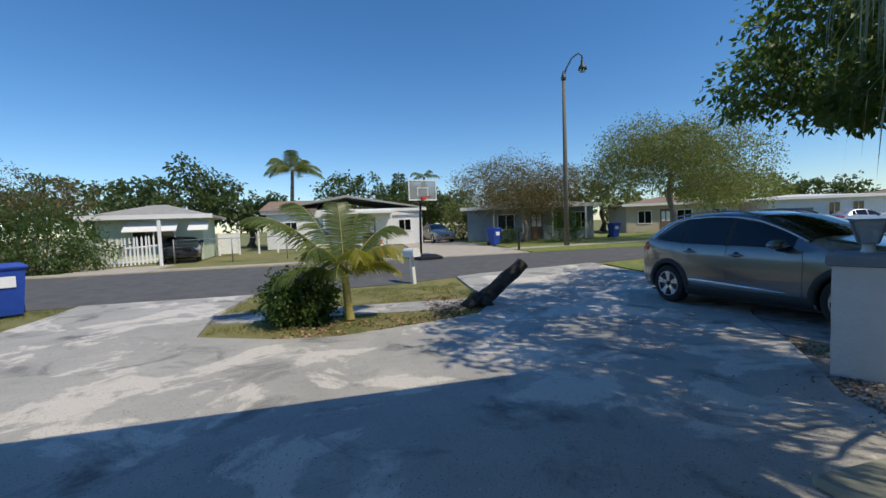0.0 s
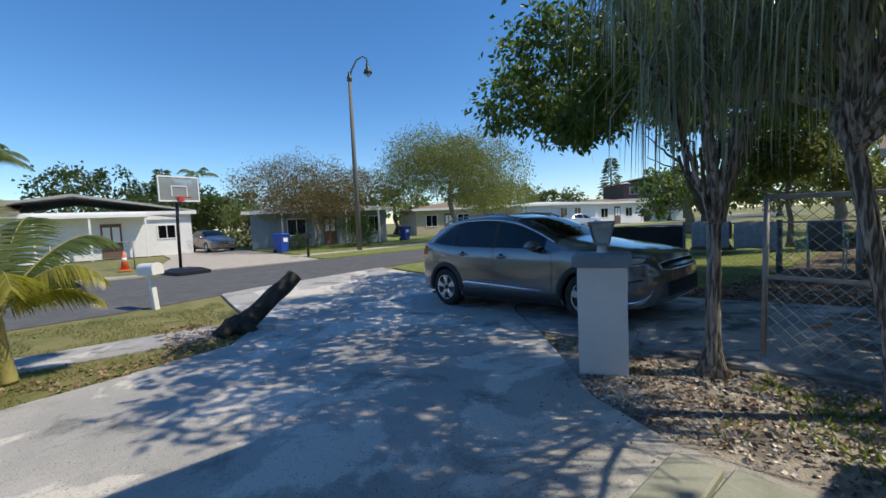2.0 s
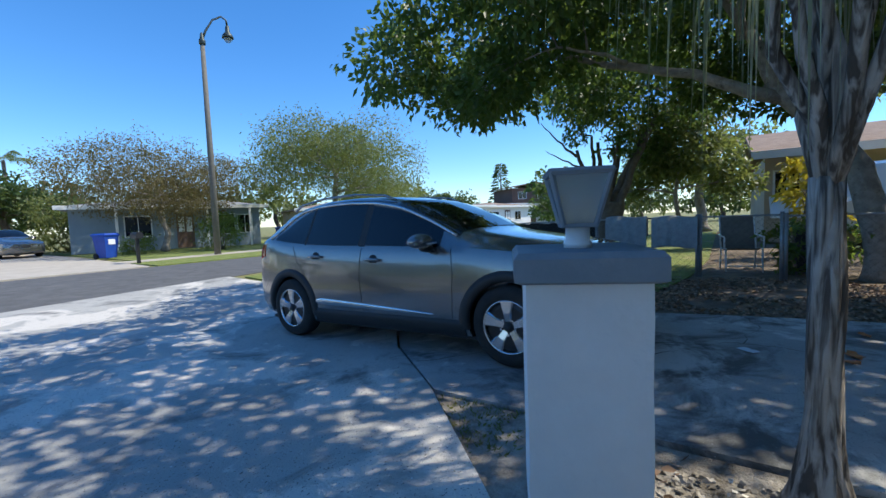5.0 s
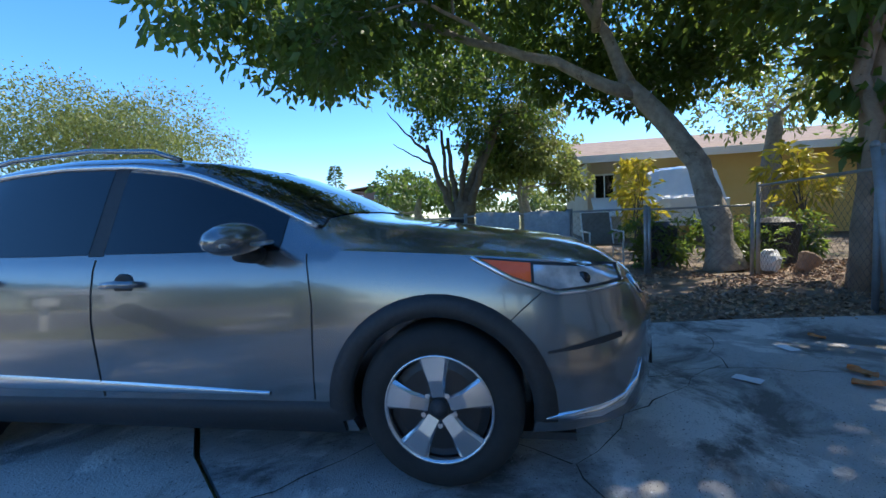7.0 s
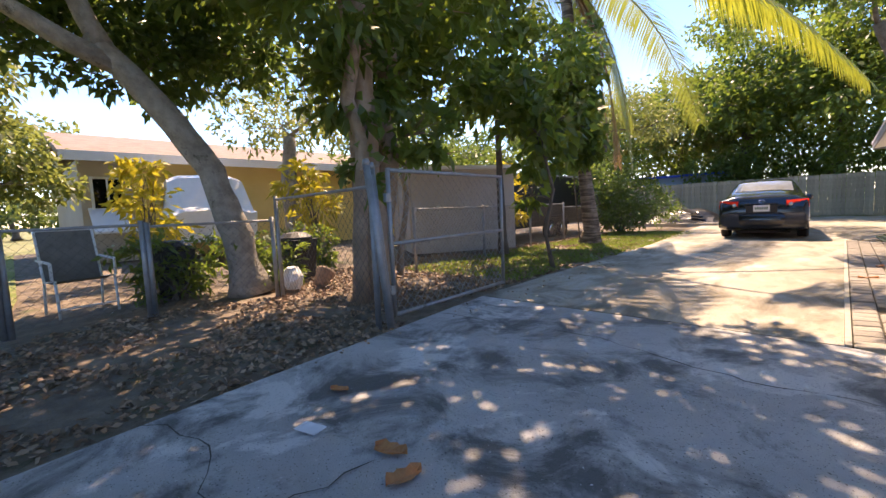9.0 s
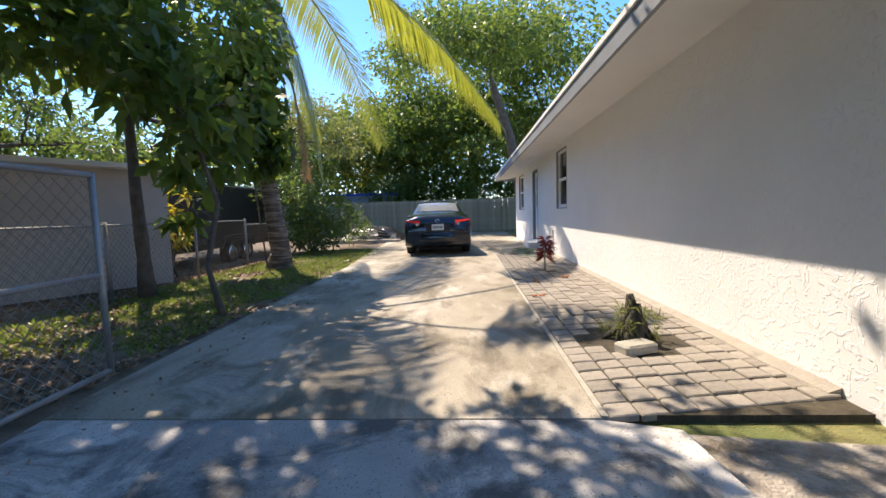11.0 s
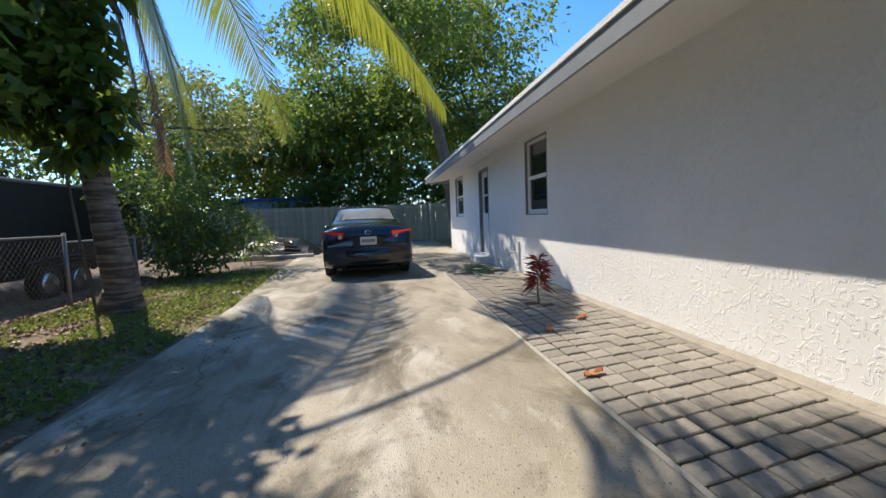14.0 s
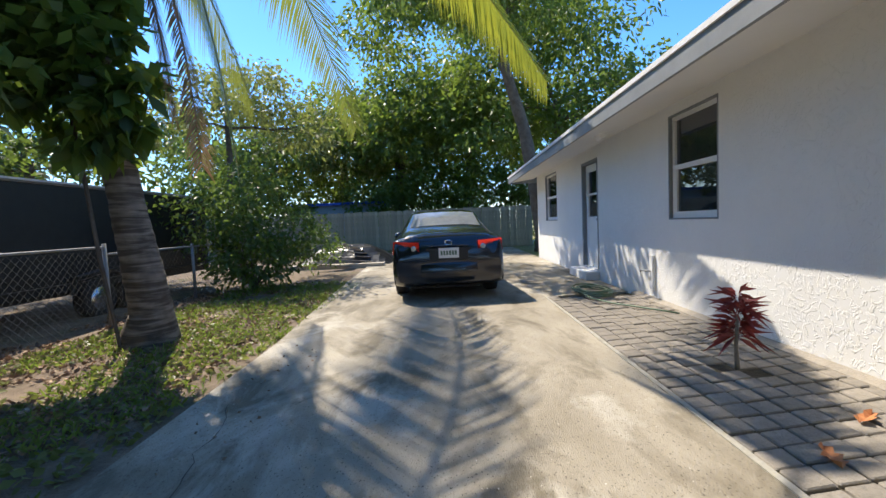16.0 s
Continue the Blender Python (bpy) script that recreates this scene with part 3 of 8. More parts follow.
def palm(name, label, base, trunk_pts, radii, fronds, bark, group="", rings=True):
    """fronds: (azimuth, lift, length, leaflet, droop, material key, hang)."""
    th = thing(name, label, "palm tree", group, pose(*base))
    pts = [Vector(p) for p in trunk_pts]
    fine, fr = [], []
    for i in range(len(pts) - 1):
        for k in range(16):
            t = k / 16
            fine.append(pts[i].lerp(pts[i + 1], t))
            fr.append((radii[i] + (radii[i + 1] - radii[i]) * t) * (1.0 + (0.045 if k % 2 else 0.0)))
    fine.append(pts[-1])
    fr.append(radii[-1])
    part("trunk", Geo().tube(fine, fr, 14, True, 0.06), bark, th, smooth=True)
    top = pts[-1]
    for i, (az, lift, ln, lf, dr, key, hang) in enumerate(fronds):
        if isinstance(az, tuple):
            p1, p2 = Vector(az), Vector(lift)
            ln = (p1 - top).length + (p2 - p1).length
        else:
            d = Vector((math.cos(radians(az)) * math.cos(radians(lift)), math.sin(radians(az)) * math.cos(radians(lift)), math.sin(radians(lift))))
            p1 = top + d * ln * 0.55
            p2 = p1 + Vector((d.x, d.y, d.z * 0.4)) * ln * 0.45 * (1 - 0.4 * dr) + Vector((0, 0, -dr * ln * 0.45))
        # long westward fronds lose their inner leaflets to keep shadow off the drive
        bare = 0.42 if isinstance(az, tuple) and p2.x < -2.5 else 0.12
        g, q = frond(top, p1, p2, lf, i + 3, width=0.011 * ln ** 0.7 + 0.005, hang=hang, count=120 if ln > 3.5 else 76, start=bare)
        f = part("frond", q, M[key], th)
        part("rachis", g, M["rachis"] if key != "frond_dead" else M["frond_dead"], f, smooth=True)
    return th


# ---- ground, road and slabs ----
g = Geo()
ys = [-1500, -300, -80, -30, -12, -4] + [i * 0.5 for i in range(0, 32)] + [20, 30, 45, 90, 300, 1500]
xs = [-1500, -300, -80, -40, -20, -10, 0, 10, 20, 40, 80, 300, 1500]
for y in ys:
    for x in xs:
        g.v.append((x, y, gz(y) - 0.05))
for i in range(len(ys) - 1):
    for j in range(len(xs) - 1):
        a = i * len(xs) + j
        g.f.append((a, a + 1, a + 1 + len(xs), a + len(xs)))
setting("ground", g, M["dry_grass"], "dry olive grass and sandy soil of the neighbourhood", "ground")
sheet("road", [(-90, 10.0), (-5.5, 10.75), (-1.9, 10.6), (1.5, 10.85), (4, 11.5), (11, 12.6), (30, 13.2), (110, 14.0), (110, 20.0), (30, 18.0), (13, 17.0), (2, 17.2), (-6.7, 17.8), (-90, 19.0)],
      -0.03, 0.1, M["asphalt"], "weathered grey asphalt residential street", "road")
sheet("driveway_front", [(-12, -1.2), (3.3, -1.2), (3.3, 1.5), (3.62, 2.2), (4.3, 2.9), (5.1, 3.75), (5.85, 4.7), (6.3, 5.1), (8.05, 5.2), (8.2, 12.1), (4.0, 11.45), (3.25, 11.2), (3.05, 9.3),
                         (2.9, 7.5), (2.25, 6.55), (1.1, 6.2), (0.0, 5.95), (-0.85, 6.1), (-2.05, 6.7), (-2.25, 8.5), (-1.95, 10.55), (-5.5, 10.7), (-5.45, 8.35), (-12, 8.3)],
      0.0, 0.12, M["concrete_worn"], "weathered stained concrete front driveway with flaking patches", "driveway")
sheet("driveway_side", [(5.1, 3.72), (4.98, 1.5), (5.15, -1.4), (5.5, -1.5), (8.55, -1.5), (8.3, 0.3), (8.12, 1.7), (8.03, 2.6), (8.03, 5.18), (6.32, 5.08), (5.87, 4.68)],
      -0.006, 0.12, M["concrete"], "grey cracked concrete side driveway beside the gate", "driveway")
sheet("driveway_back", [(5.5, -1.508), (5.5, -10.0), (4.17, -10.2), (4.17, -22.3), (9.3, -22.3), (9.4, -16), (9.1, -11.8), (8.75, -8.0), (8.68, -5.4), (8.63, -3.0), (8.555, -1.508)],
      -0.002, 0.12, M["concrete_tan"], "tan stained concrete driveway along the house", "driveway")
sheet("garden_bed", [(3.32, -1.2), (5.12, -1.4), (4.96, 1.5), (5.08, 3.7), (4.3, 2.88), (3.64, 2.2), (3.32, 1.5)], -0.03, 0.05, M["bed_soil"], "bare sandy soil bed with leaf litter by the pillar", "ground")
sheet("side_strip", [(8.33, 0.3), (8.6, -1.6), (8.66, -3.0), (8.72, -5.4), (8.78, -8.0), (9.13, -11.8), (9.43, -16), (9.33, -22.3), (30, -22.3), (30, 5.0), (8.06, 5.0), (8.06, 2.6), (8.15, 1.7)],
      -0.04, 0.04, M["dirt"], "shaded soil strip with dry leaves and weeds", "ground")
sheet("island_path", [(-2.25, 8.6), (-2.25, 7.75), (2.4, 7.2), (2.7, 8.1)], -0.025, 0.05, M["concrete"], "narrow old concrete walk across the island", "path")
sheet("pavement", [(-90, 19.3), (-6.7, 18.2), (-2, 18.15), (2.4, 17.6), (2.5, 18.4), (-2, 18.9), (-6.7, 19.0), (-90, 20.3)], 0.0, 0.08, M["sidewalk"], "pale concrete sidewalk along the far kerb", "pavement")
sheet("pavement_east", [(8.6, 19.7), (22, 20.6), (110, 24), (110, 25.2), (22, 21.7), (8.6, 20.8)], 0.0, 0.08, M["sidewalk"], "pale concrete sidewalk through the green verge", "pavement")
sheet("far_driveway", [(3.2, 17.25), (8.4, 17.1), (8.6, 19.5), (9.2, 27), (9.6, 38), (5.4, 38), (4.6, 27), (2.7, 18.6)], 0.005, 0.05, M["sidewalk"], "pale concrete driveway of the house across the street", "driveway")
sheet("far_apron", [(-10.2, 17.95), (-7.0, 17.85), (-7.2, 21.5), (-10.6, 21.5)], 0.004, 0.05, M["sidewalk"], "sandy concrete apron before the white gate", "driveway")
sheet("far_lawn", [(9.4, 21.0), (22, 21.9), (40, 23), (40, 34), (10, 34)], -0.02, 0.03, M["lawn"], "bright green front lawn across the street", "lawn")
sheet("verge", [(8.7, 17.3), (13, 17.15), (30, 18.2), (60, 18.9), (60, 22.0), (22, 20.5), (8.75, 19.6)], -0.01, 0.05, M["lawn"], "yellow-green grass verge beside the far kerb", "lawn")
sheet("neighbour_lawn", [(9.3, 2.9), (11.35, 2.5), (14.5, 2.3), (30, 2.3), (30, 12.9), (11, 12.3), (8.45, 11.8), (8.3, 5.3)], -0.015, 0.03, M["lawn"], "patchy green grass in the neighbour's front yard", "lawn")

# cracks and joints in the slabs
def crack(name, pts, w, z, label):
    g = Geo()
    rng = random.Random(len(pts) * 7 + int(pts[0][0] * 10))
    fine = []
    for a, b in zip(pts, pts[1:]):
        n = max(2, int(math.dist(a, b) / 0.12))
        for k in range(n):
            t = k / n
            fine.append((a[0] + (b[0] - a[0]) * t + rng.uniform(-1, 1) * 0.04, a[1] + (b[1] - a[1]) * t + rng.uniform(-1, 1) * 0.04))
    fine.append(pts[-1])
    vs, fs = [], []
    for i, p in enumerate(fine):
        q = fine[min(i + 1, len(fine) - 1)]
        o = fine[max(i - 1, 0)]
        d = Vector((q[0] - o[0], q[1] - o[1])).normalized()
        h = 0.5 * w * rng.uniform(0.2, 1.2)
        for s in (-1, 1):
            x, y = p[0] - d.y * h * s, p[1] + d.x * h * s
            vs.append((x, y, gz(y) + z))
        if i:
            fs.append((2 * i - 2, 2 * i - 1, 2 * i + 1, 2 * i))
    g.add(vs, fs)
    ob = part(name, g, M["crack"])
    return tagged(ob, label, "crack", "cracks in the concrete", "structure")


crack("slab_crack", [(3.3, 7.35), (5.0, 7.35), (6.1, 7.2), (8.0, 7.1)], 0.012, 0.004, "dark open joint across the front driveway")
crack("slab_crack", [(6.6, 2.9), (7.0, 1.9), (6.9, 1.3)], 0.009, 0.0, "jagged crack across the grey side driveway")
crack("slab_crack", [(7.0, 1.9), (7.7, 1.7), (8.1, 1.9)], 0.007, 0.0, "jagged crack across the grey side driveway")
crack("slab_crack", [(5.3, 2.6), (5.9, 2.9), (6.5, 2.4), (7.0, 1.9)], 0.009, 0.0, "jagged crack across the grey side driveway")
crack("slab_crack", [(5.2, -0.55), (6.0, -0.5), (7.0, -0.75), (8.4, -0.6)], 0.010, 0.0, "dark joint across the driveway by the gate")
crack("slab_crack", [(5.55, 4.2), (6.1, 3.75), (6.75, 3.65), (7.4, 3.1)], 0.010, 0.0, "jagged crack across the grey side driveway")
crack("slab_crack", [(5.9, 2.9), (6.2, 3.4), (6.75, 3.65)], 0.008, 0.0, "jagged crack across the grey side driveway")
crack("slab_crack", [(8.3, -3.4), (8.0, -5.0), (8.45, -6.5)], 0.006, 0.003, "thin crack along the tan driveway")

# ---- the house along the driveway ----
WALL_X, FRONT_Y, BACK_Y, EAVE_Z = 4.12, -1.25, -16.9, 2.42
stucco = mat("knockdown_stucco", (0.78, 0.775, 0.76), (0.82, 0.815, 0.80), scale=1.2, rough=0.85, bump=0.0)
n, l = stucco.node_tree.nodes, stucco.node_tree.links
tc = n.new("ShaderNodeTexCoord")
t1 = n.new("ShaderNodeTexNoise")
t1.inputs["Scale"].default_value, t1.inputs["Detail"].default_value, t1.inputs["Distortion"].default_value = 11.0, 4.0, 2.2
l.new(tc.outputs["Object"], t1.inputs["Vector"])
rr = n.new("ShaderNodeMapRange")
rr.inputs[1].default_value, rr.inputs[2].default_value = 0.53, 0.585
l.new(t1.outputs["Fac"], rr.inputs[0])
bp = n.new("ShaderNodeBump")
bp.inputs["Strength"].default_value, bp.inputs["Distance"].default_value = 0.5, 0.008
l.new(rr.outputs[0], bp.inputs["Height"])
l.new(bp.outputs["Normal"], n["Principled BSDF"].inputs["Normal"])

WINDOWS = [(-9.05, -8.08, 1.10, 2.37), (-15.76, -14.52, 1.12, 2.38)]
DOOR = (-12.5, -11.55, 0.18, 2.27)


def wall_with_holes(x0, x1, y0, y1, z0, z1, holes):
    """A wall along y with through openings (ya, yb, za, zb)."""
    g = Geo()
    y = y0
    for ya, yb, za, zb in sorted(holes):
        g.box(x0, x1, y, ya, z0, z1)
        if za > z0:
            g.box(x0, x1, ya, yb, z0, za)
        g.box(x0, x1, ya, yb, zb, z1)
        y = yb
    g.box(x0, x1, y, y1, z0, z1)
    return g


setting("wall_east", wall_with_holes(WALL_X - 0.2, WALL_X, BACK_Y, FRONT_Y, -0.1, 2.75, WINDOWS + [DOOR]), stucco, "white knockdown stucco side wall of the house", "wall")
setting("wall_north", Geo().box(-9.0, WALL_X - 0.2, FRONT_Y - 0.2, FRONT_Y, -0.1, 2.75), stucco, "white stucco front wall of the house", "wall")
setting("wall_south", Geo().box(-9.0, WALL_X - 0.2, BACK_Y, BACK_Y + 0.2, -0.1, 2.75), stucco, "white stucco back wall of the house", "wall")
setting("wall_west", Geo().box(-9.2, -9.0, BACK_Y, FRONT_Y, -0.1, 2.75), stucco, "white stucco far side wall of the house", "wall")
setting("floor", Geo().box(-9.0, WALL_X - 0.2, BACK_Y + 0.2, FRONT_Y - 0.2, -0.05, 0.15), M["dark_room"], "dim floor inside the house", "floor")
setting("ceiling", Geo().box(-9.0, WALL_X - 0.2, BACK_Y + 0.2, FRONT_Y - 0.2, 2.5, 2.55), M["white_paint"], "plain ceiling inside the house", "ceiling")
OV = 0.75
# gabled roof, ridge along y, with sloping soffit and fascia
xe, xw, ridge = WALL_X + OV, -9.2 - OV, 4.35
yn, ysouth = FRONT_Y + 0.6, BACK_Y - 0.7
xm = (xe + xw) / 2
g = Geo()
sl = (ridge - EAVE_Z) / (xe - xm)
for s, xo in ((1, xe), (-1, xw)):
    g.add([(xo, yn, EAVE_Z), (xo, ysouth, EAVE_Z), (xm, ysouth, ridge), (xm, yn, ridge), (xo, yn, EAVE_Z + 0.12), (xo, ysouth, EAVE_Z + 0.12), (xm, ysouth, ridge + 0.12), (xm, yn, ridge + 0.12)],
          [(0, 1, 2, 3), (7, 6, 5, 4), (0, 3, 7, 4), (1, 5, 6, 2), (0, 4, 5, 1)])
setting("roof", g, M["roof_grey"], "low pitched grey shingle roof with wide eaves", "roof")
setting("soffit", Geo().add([(WALL_X - 0.01, yn, EAVE_Z - 0.004 + sl * OV * 0.55), (WALL_X - 0.01, ysouth, EAVE_Z - 0.004 + sl * OV * 0.55), (xe - 0.005, ysouth, EAVE_Z - 0.006), (xe - 0.005, yn, EAVE_Z - 0.006),
                             (WALL_X - 0.01, yn, EAVE_Z - 0.03 + sl * OV * 0.55), (WALL_X - 0.01, ysouth, EAVE_Z - 0.03 + sl * OV * 0.55), (xe - 0.005, ysouth, EAVE_Z - 0.02), (xe - 0.005, yn, EAVE_Z - 0.02)],
                            [(0, 1, 2, 3), (7, 6, 5, 4), (0, 4, 5, 1), (3, 2, 6, 7)]), M["stucco_smooth"], "white painted soffit under the eaves", "soffit")
g = Geo().box(xe, xe + 0.035, ysouth - 0.03, yn + 0.03, EAVE_Z - 0.05, EAVE_Z + 0.15)
g.box(WALL_X - 0.3, xe - 0.003, ysouth - 0.035, ysouth - 0.003, EAVE_Z - 0.05, EAVE_Z + 0.16)
setting("fascia", g, M["grey_trim"], "slate grey painted fascia board along the eaves", "trim")
setting("drip_edge", Geo().box(xe + 0.036, xe + 0.055, ysouth - 0.03, yn + 0.03, EAVE_Z + 0.12, EAVE_Z + 0.17), M["white_paint"], "pale metal drip edge above the fascia", "trim")
# gable end triangle at the back and front
for yy, nm in ((BACK_Y + 0.1, "gable_south"), (FRONT_Y - 0.1, "gable_north")):
    setting(nm, Geo().add([(-9.2, yy, 2.75), (WALL_X, yy, 2.75), (xm, yy, ridge - 0.02), (-9.2, yy - 0.1, 2.75), (WALL_X, yy - 0.1, 2.75), (xm, yy - 0.1, ridge - 0.02)],
                          [(0, 1, 2), (5, 4, 3), (0, 3, 4, 1), (1, 4, 5, 2), (2, 5, 3, 0)]), stucco, "stucco gable end of the house", "wall")
# unseen porch roof over the front entrance, its edges set by the driveway shadow
g = Geo().box(-9.0, 3.4, FRONT_Y + 0.62, 1.79, 2.80, 2.92)
setting("porch_roof", g, M["white_paint"], "unseen flat roof over the front slab, sized for its shadow on the driveway", "roof")
for i, px in enumerate((-2.4, -6.5)):
    setting("porch_post", Geo().bbox(px, px + 0.12, 1.5, 1.62, 0.0, 2.80), M["white_paint"], "square white porch post", "post")
setting("porch_slab", Geo().bbox(-8.0, 1.9, FRONT_Y + 0.01, 0.8, -0.05, 0.09, 0.01), M["slab_mossy"], "pale concrete porch slab at the front door", "floor")

# ---- window and door units ----
def sash_window(name, y0, y1, z0, z1, label):
    th = thing(name, label, "window")
    th["kind"] = "structure"
    x = WALL_X - 0.075
    # dark reveal band
    g = Geo()
    w = 0.045
    for a in ((y0, y1, z1 - 0.02, z1), (y0, y1, z0, z0 + 0.02), (y0, y0 + 0.02, z0, z1), (y1 - 0.02, y1, z0, z1)):
        g.box(x - 0.03, WALL_X + 0.003, a[0], a[1], a[2], a[3])
    part("reveal", g, M["grey_trim"], th, "slate grey painted reveal")
    g = Geo()
    a0, a1, b0, b1 = y0 + 0.02, y1 - 0.02, z0 + 0.02, z1 - 0.02
    for a in ((a0, a1, b1 - w, b1), (a0, a1, b0, b0 + w), (a0, a0 + w, b0 + w, b1 - w), (a1 - w, a1, b0 + w, b1 - w)):
        g.box(x - 0.03, x + 0.035, *a)
    part("window_frame", g, M["white_vinyl"], th, "white vinyl frame")
    zm = (z0 + z1) / 2
    part("meeting_rail", Geo().box(x - 0.02, x + 0.04, a0 + w, a1 - w, zm - 0.028, zm + 0.028), M["white_vinyl"], th)
    g = Geo()
    for a in ((a0 + w, a1 - w, b0 + w, b0 + w + 0.03), (a0 + w, a0 + w + 0.03, b0 + w + 0.03, zm - 0.028), (a1 - w - 0.03, a1 - w, b0 + w + 0.03, zm - 0.028)):
        g.box(x - 0.018, x + 0.028, *a)
    part("lower_sash", g, M["white_vinyl"], th)
    for za, zb in ((b0 + w, zm - 0.02), (zm + 0.02, b1 - w)):
        p = part("pane", Geo().box(x - 0.004, x + 0.004, a0 + w - 0.005, a1 - w + 0.005, za, zb), M["glass_dark"], th)
    return th


for i, (a, b, c, d) in enumerate(WINDOWS):
    sash_window("window_%d" % (i + 1), a, b, c, d, "white vinyl single-hung window in a slate grey reveal")
th = thing("door_1", "white half-glazed side door in a slate grey frame", "door")
th["kind"] = "structure"
ya, yb, za, zb = DOOR
g = Geo()
for a in ((ya, ya + 0.06, za, zb), (yb - 0.06, yb, za, zb), (ya + 0.06, yb - 0.06, zb - 0.06, zb)):
    g.box(WALL_X - 0.16, WALL_X + 0.004, *a)
part("door_frame", g, M["grey_trim"], th, "slate grey frame")
xd = WALL_X - 0.10
g = Geo()
wy0, wy1, wz0, wz1 = ya + 0.19, yb - 0.19, za + 1.0, zb - 0.2
for a in ((ya + 0.06, yb - 0.06, za, wz0), (ya + 0.06, yb - 0.06, wz1, zb - 0.06), (ya + 0.06, wy0, wz0, wz1), (wy1, yb - 0.06, wz0, wz1)):
    g.box(xd - 0.02, xd + 0.025, *a)
leaf = part("door_leaf", g, M["white_vinyl"], th, "white painted leaf")
part("pane", Geo().box(xd - 0.003, xd + 0.003, wy0, wy1, wz0, wz1), M["glass_dark"], leaf)
part("glazing_bar", Geo().box(xd - 0.01, xd + 0.028, wy0, wy1, (wz0 + wz1) / 2 - 0.02, (wz0 + wz1) / 2 + 0.02), M["white_vinyl"], leaf)
part("door_handle", Geo().lathe([(0.0, 0), (0.02, 0.005), (0.012, 0.03), (0.028, 0.045), (0.03, 0.06), (0.0, 0.07)], (0, 0, 0), 10, pose(xd + 0.025, yb - 0.13, za + 0.95, 0, 90, 0)), M["alloy"], leaf, smooth=True)
setting("door_step", Geo().bbox(WALL_X + 0.002, WALL_X + 0.28, ya - 0.05, yb + 0.05, -0.02, 0.15, 0.012), M["white_paint"], "white painted concrete step below the side door", "step")

# twin flood lamp under the eaves
th = thing("flood_light", "white twin-head flood light under the eaves", "lamp", at=pose(WALL_X + 0.30, -10.35, EAVE_Z + 0.07))
part("base", Geo().lathe([(0, -0.02), (0.06, -0.02), (0.06, 0.0), (0.03, 0.01), (0, 0.01)], seg=14), M["white_vinyl"], th, smooth=True)
for s in (-1, 1):
    part("lamp_head", Geo().lathe([(0, 0), (0.03, 0), (0.035, 0.06), (0.06, 0.10), (0.062, 0.13), (0.05, 0.13), (0.0, 0.12)], seg=14, m=pose(0.02, 0.02 * s, -0.03, s * -60, 120, 0)), M["white_vinyl"], th, smooth=True)
# outside tap with its pipe box
th = thing("wall_tap", "white pipe cover with a small brass tap", "tap", at=pose(WALL_X, -9.46, 0.2))
part("pipe_cover", Geo().bbox(0.0, 0.04, -0.05, 0.05, -0.05, 0.42, 0.008), M["white_paint"], th)
part("spout", Geo().tube([(0.04, 0, 0.2), (0.09, -0.06, 0.2), (0.10, -0.16, 0.2), (0.10, -0.18, 0.17)], 0.011, 8), M["galvanised"], th, smooth=True)


# ---- cars ----
def car_ring(s, prof, grow=0.0):
    """Half section of a body at s metres from its nose: points from the middle of the floor to the middle of the roof."""
    def at(k):
        return float(np.interp(s, prof["s"], prof[k]))
    w, top, belt, wr, zb = at("w") + grow, at("top") + grow, at("belt"), at("wr") + grow, at("zb")
    return [(0, zb), (w * 0.8, zb), (w * 0.95, zb + 0.03), (w * 0.99, zb + 0.13), (w, zb + 0.26), (w * 0.998, 0.62), (w * 0.985, max(0.63, belt - 0.16)), (w * 0.965, max(0.65, belt - 0.05)), (w * 0.945, max(0.67, belt)),
            (w * 0.945 * 0.66 + wr * 0.34, max(0.68, belt) * 0.66 + (top - 0.07) * 0.34), (w * 0.945 * 0.3 + wr * 0.7, max(0.68, belt) * 0.3 + (top - 0.07) * 0.7 + 0.01), (wr, max(0.69, top - 0.07)), (wr * 0.9, max(0.695, top - 0.03)), (wr * 0.55, max(0.70, top - 0.006)), (0, max(0.70, top))]


def smooth_profile(prof, n):
    s = np.linspace(prof["s"][0], prof["s"][-1], n)
    out = {"s": s}
    for k in prof:
        if k == "s":
            continue
        v = np.interp(s, prof["s"], prof[k])
        for _ in range(2):
            v[1:-1] = 0.25 * v[:-2] + 0.5 * v[1:-1] + 0.25 * v[2:]
        out[k] = v
    return out


def car_side_point(prof, s, z, grow=0.0):
    """Half width of the body at s and height z."""
    r = car_ring(s, prof, grow)
    zs, ws = [p[1] for p in r[2:12]], [p[0] for p in r[2:12]]
    return float(np.interp(z, zs, ws))


def car_patch(prof, s0, s1, i0, i1, grow, n=10, both=True, f0=0.0, f1=1.0):
    """A skin over ring points i0..i1 between s0 and s1."""
    g = Geo()
    for side in ((1, -1) if both else (1,)):
        rings = []
        for k in range(n + 1):
            s = s0 + (s1 - s0) * k / n
            r = car_ring(s, prof, grow)[i0:i1 + 1]
            a, b = Vector((r[0][0], r[0][1])), Vector((r[-1][0], r[-1][1]))
            if len(r) == 2 or f0 > 0 or f1 < 1:
                L = len(r) - 1
                pts = []
                for q in np.linspace(f0, f1, L + 1):
                    x = q * L
                    j = min(L - 1, int(x))
                    pts.append(Vector(r[j]).lerp(Vector(r[j + 1]), x - j))
                r = pts
            rings.append([(side * p[0], s, p[1]) for p in r])
        g.loft(rings, closed=False)
    return g


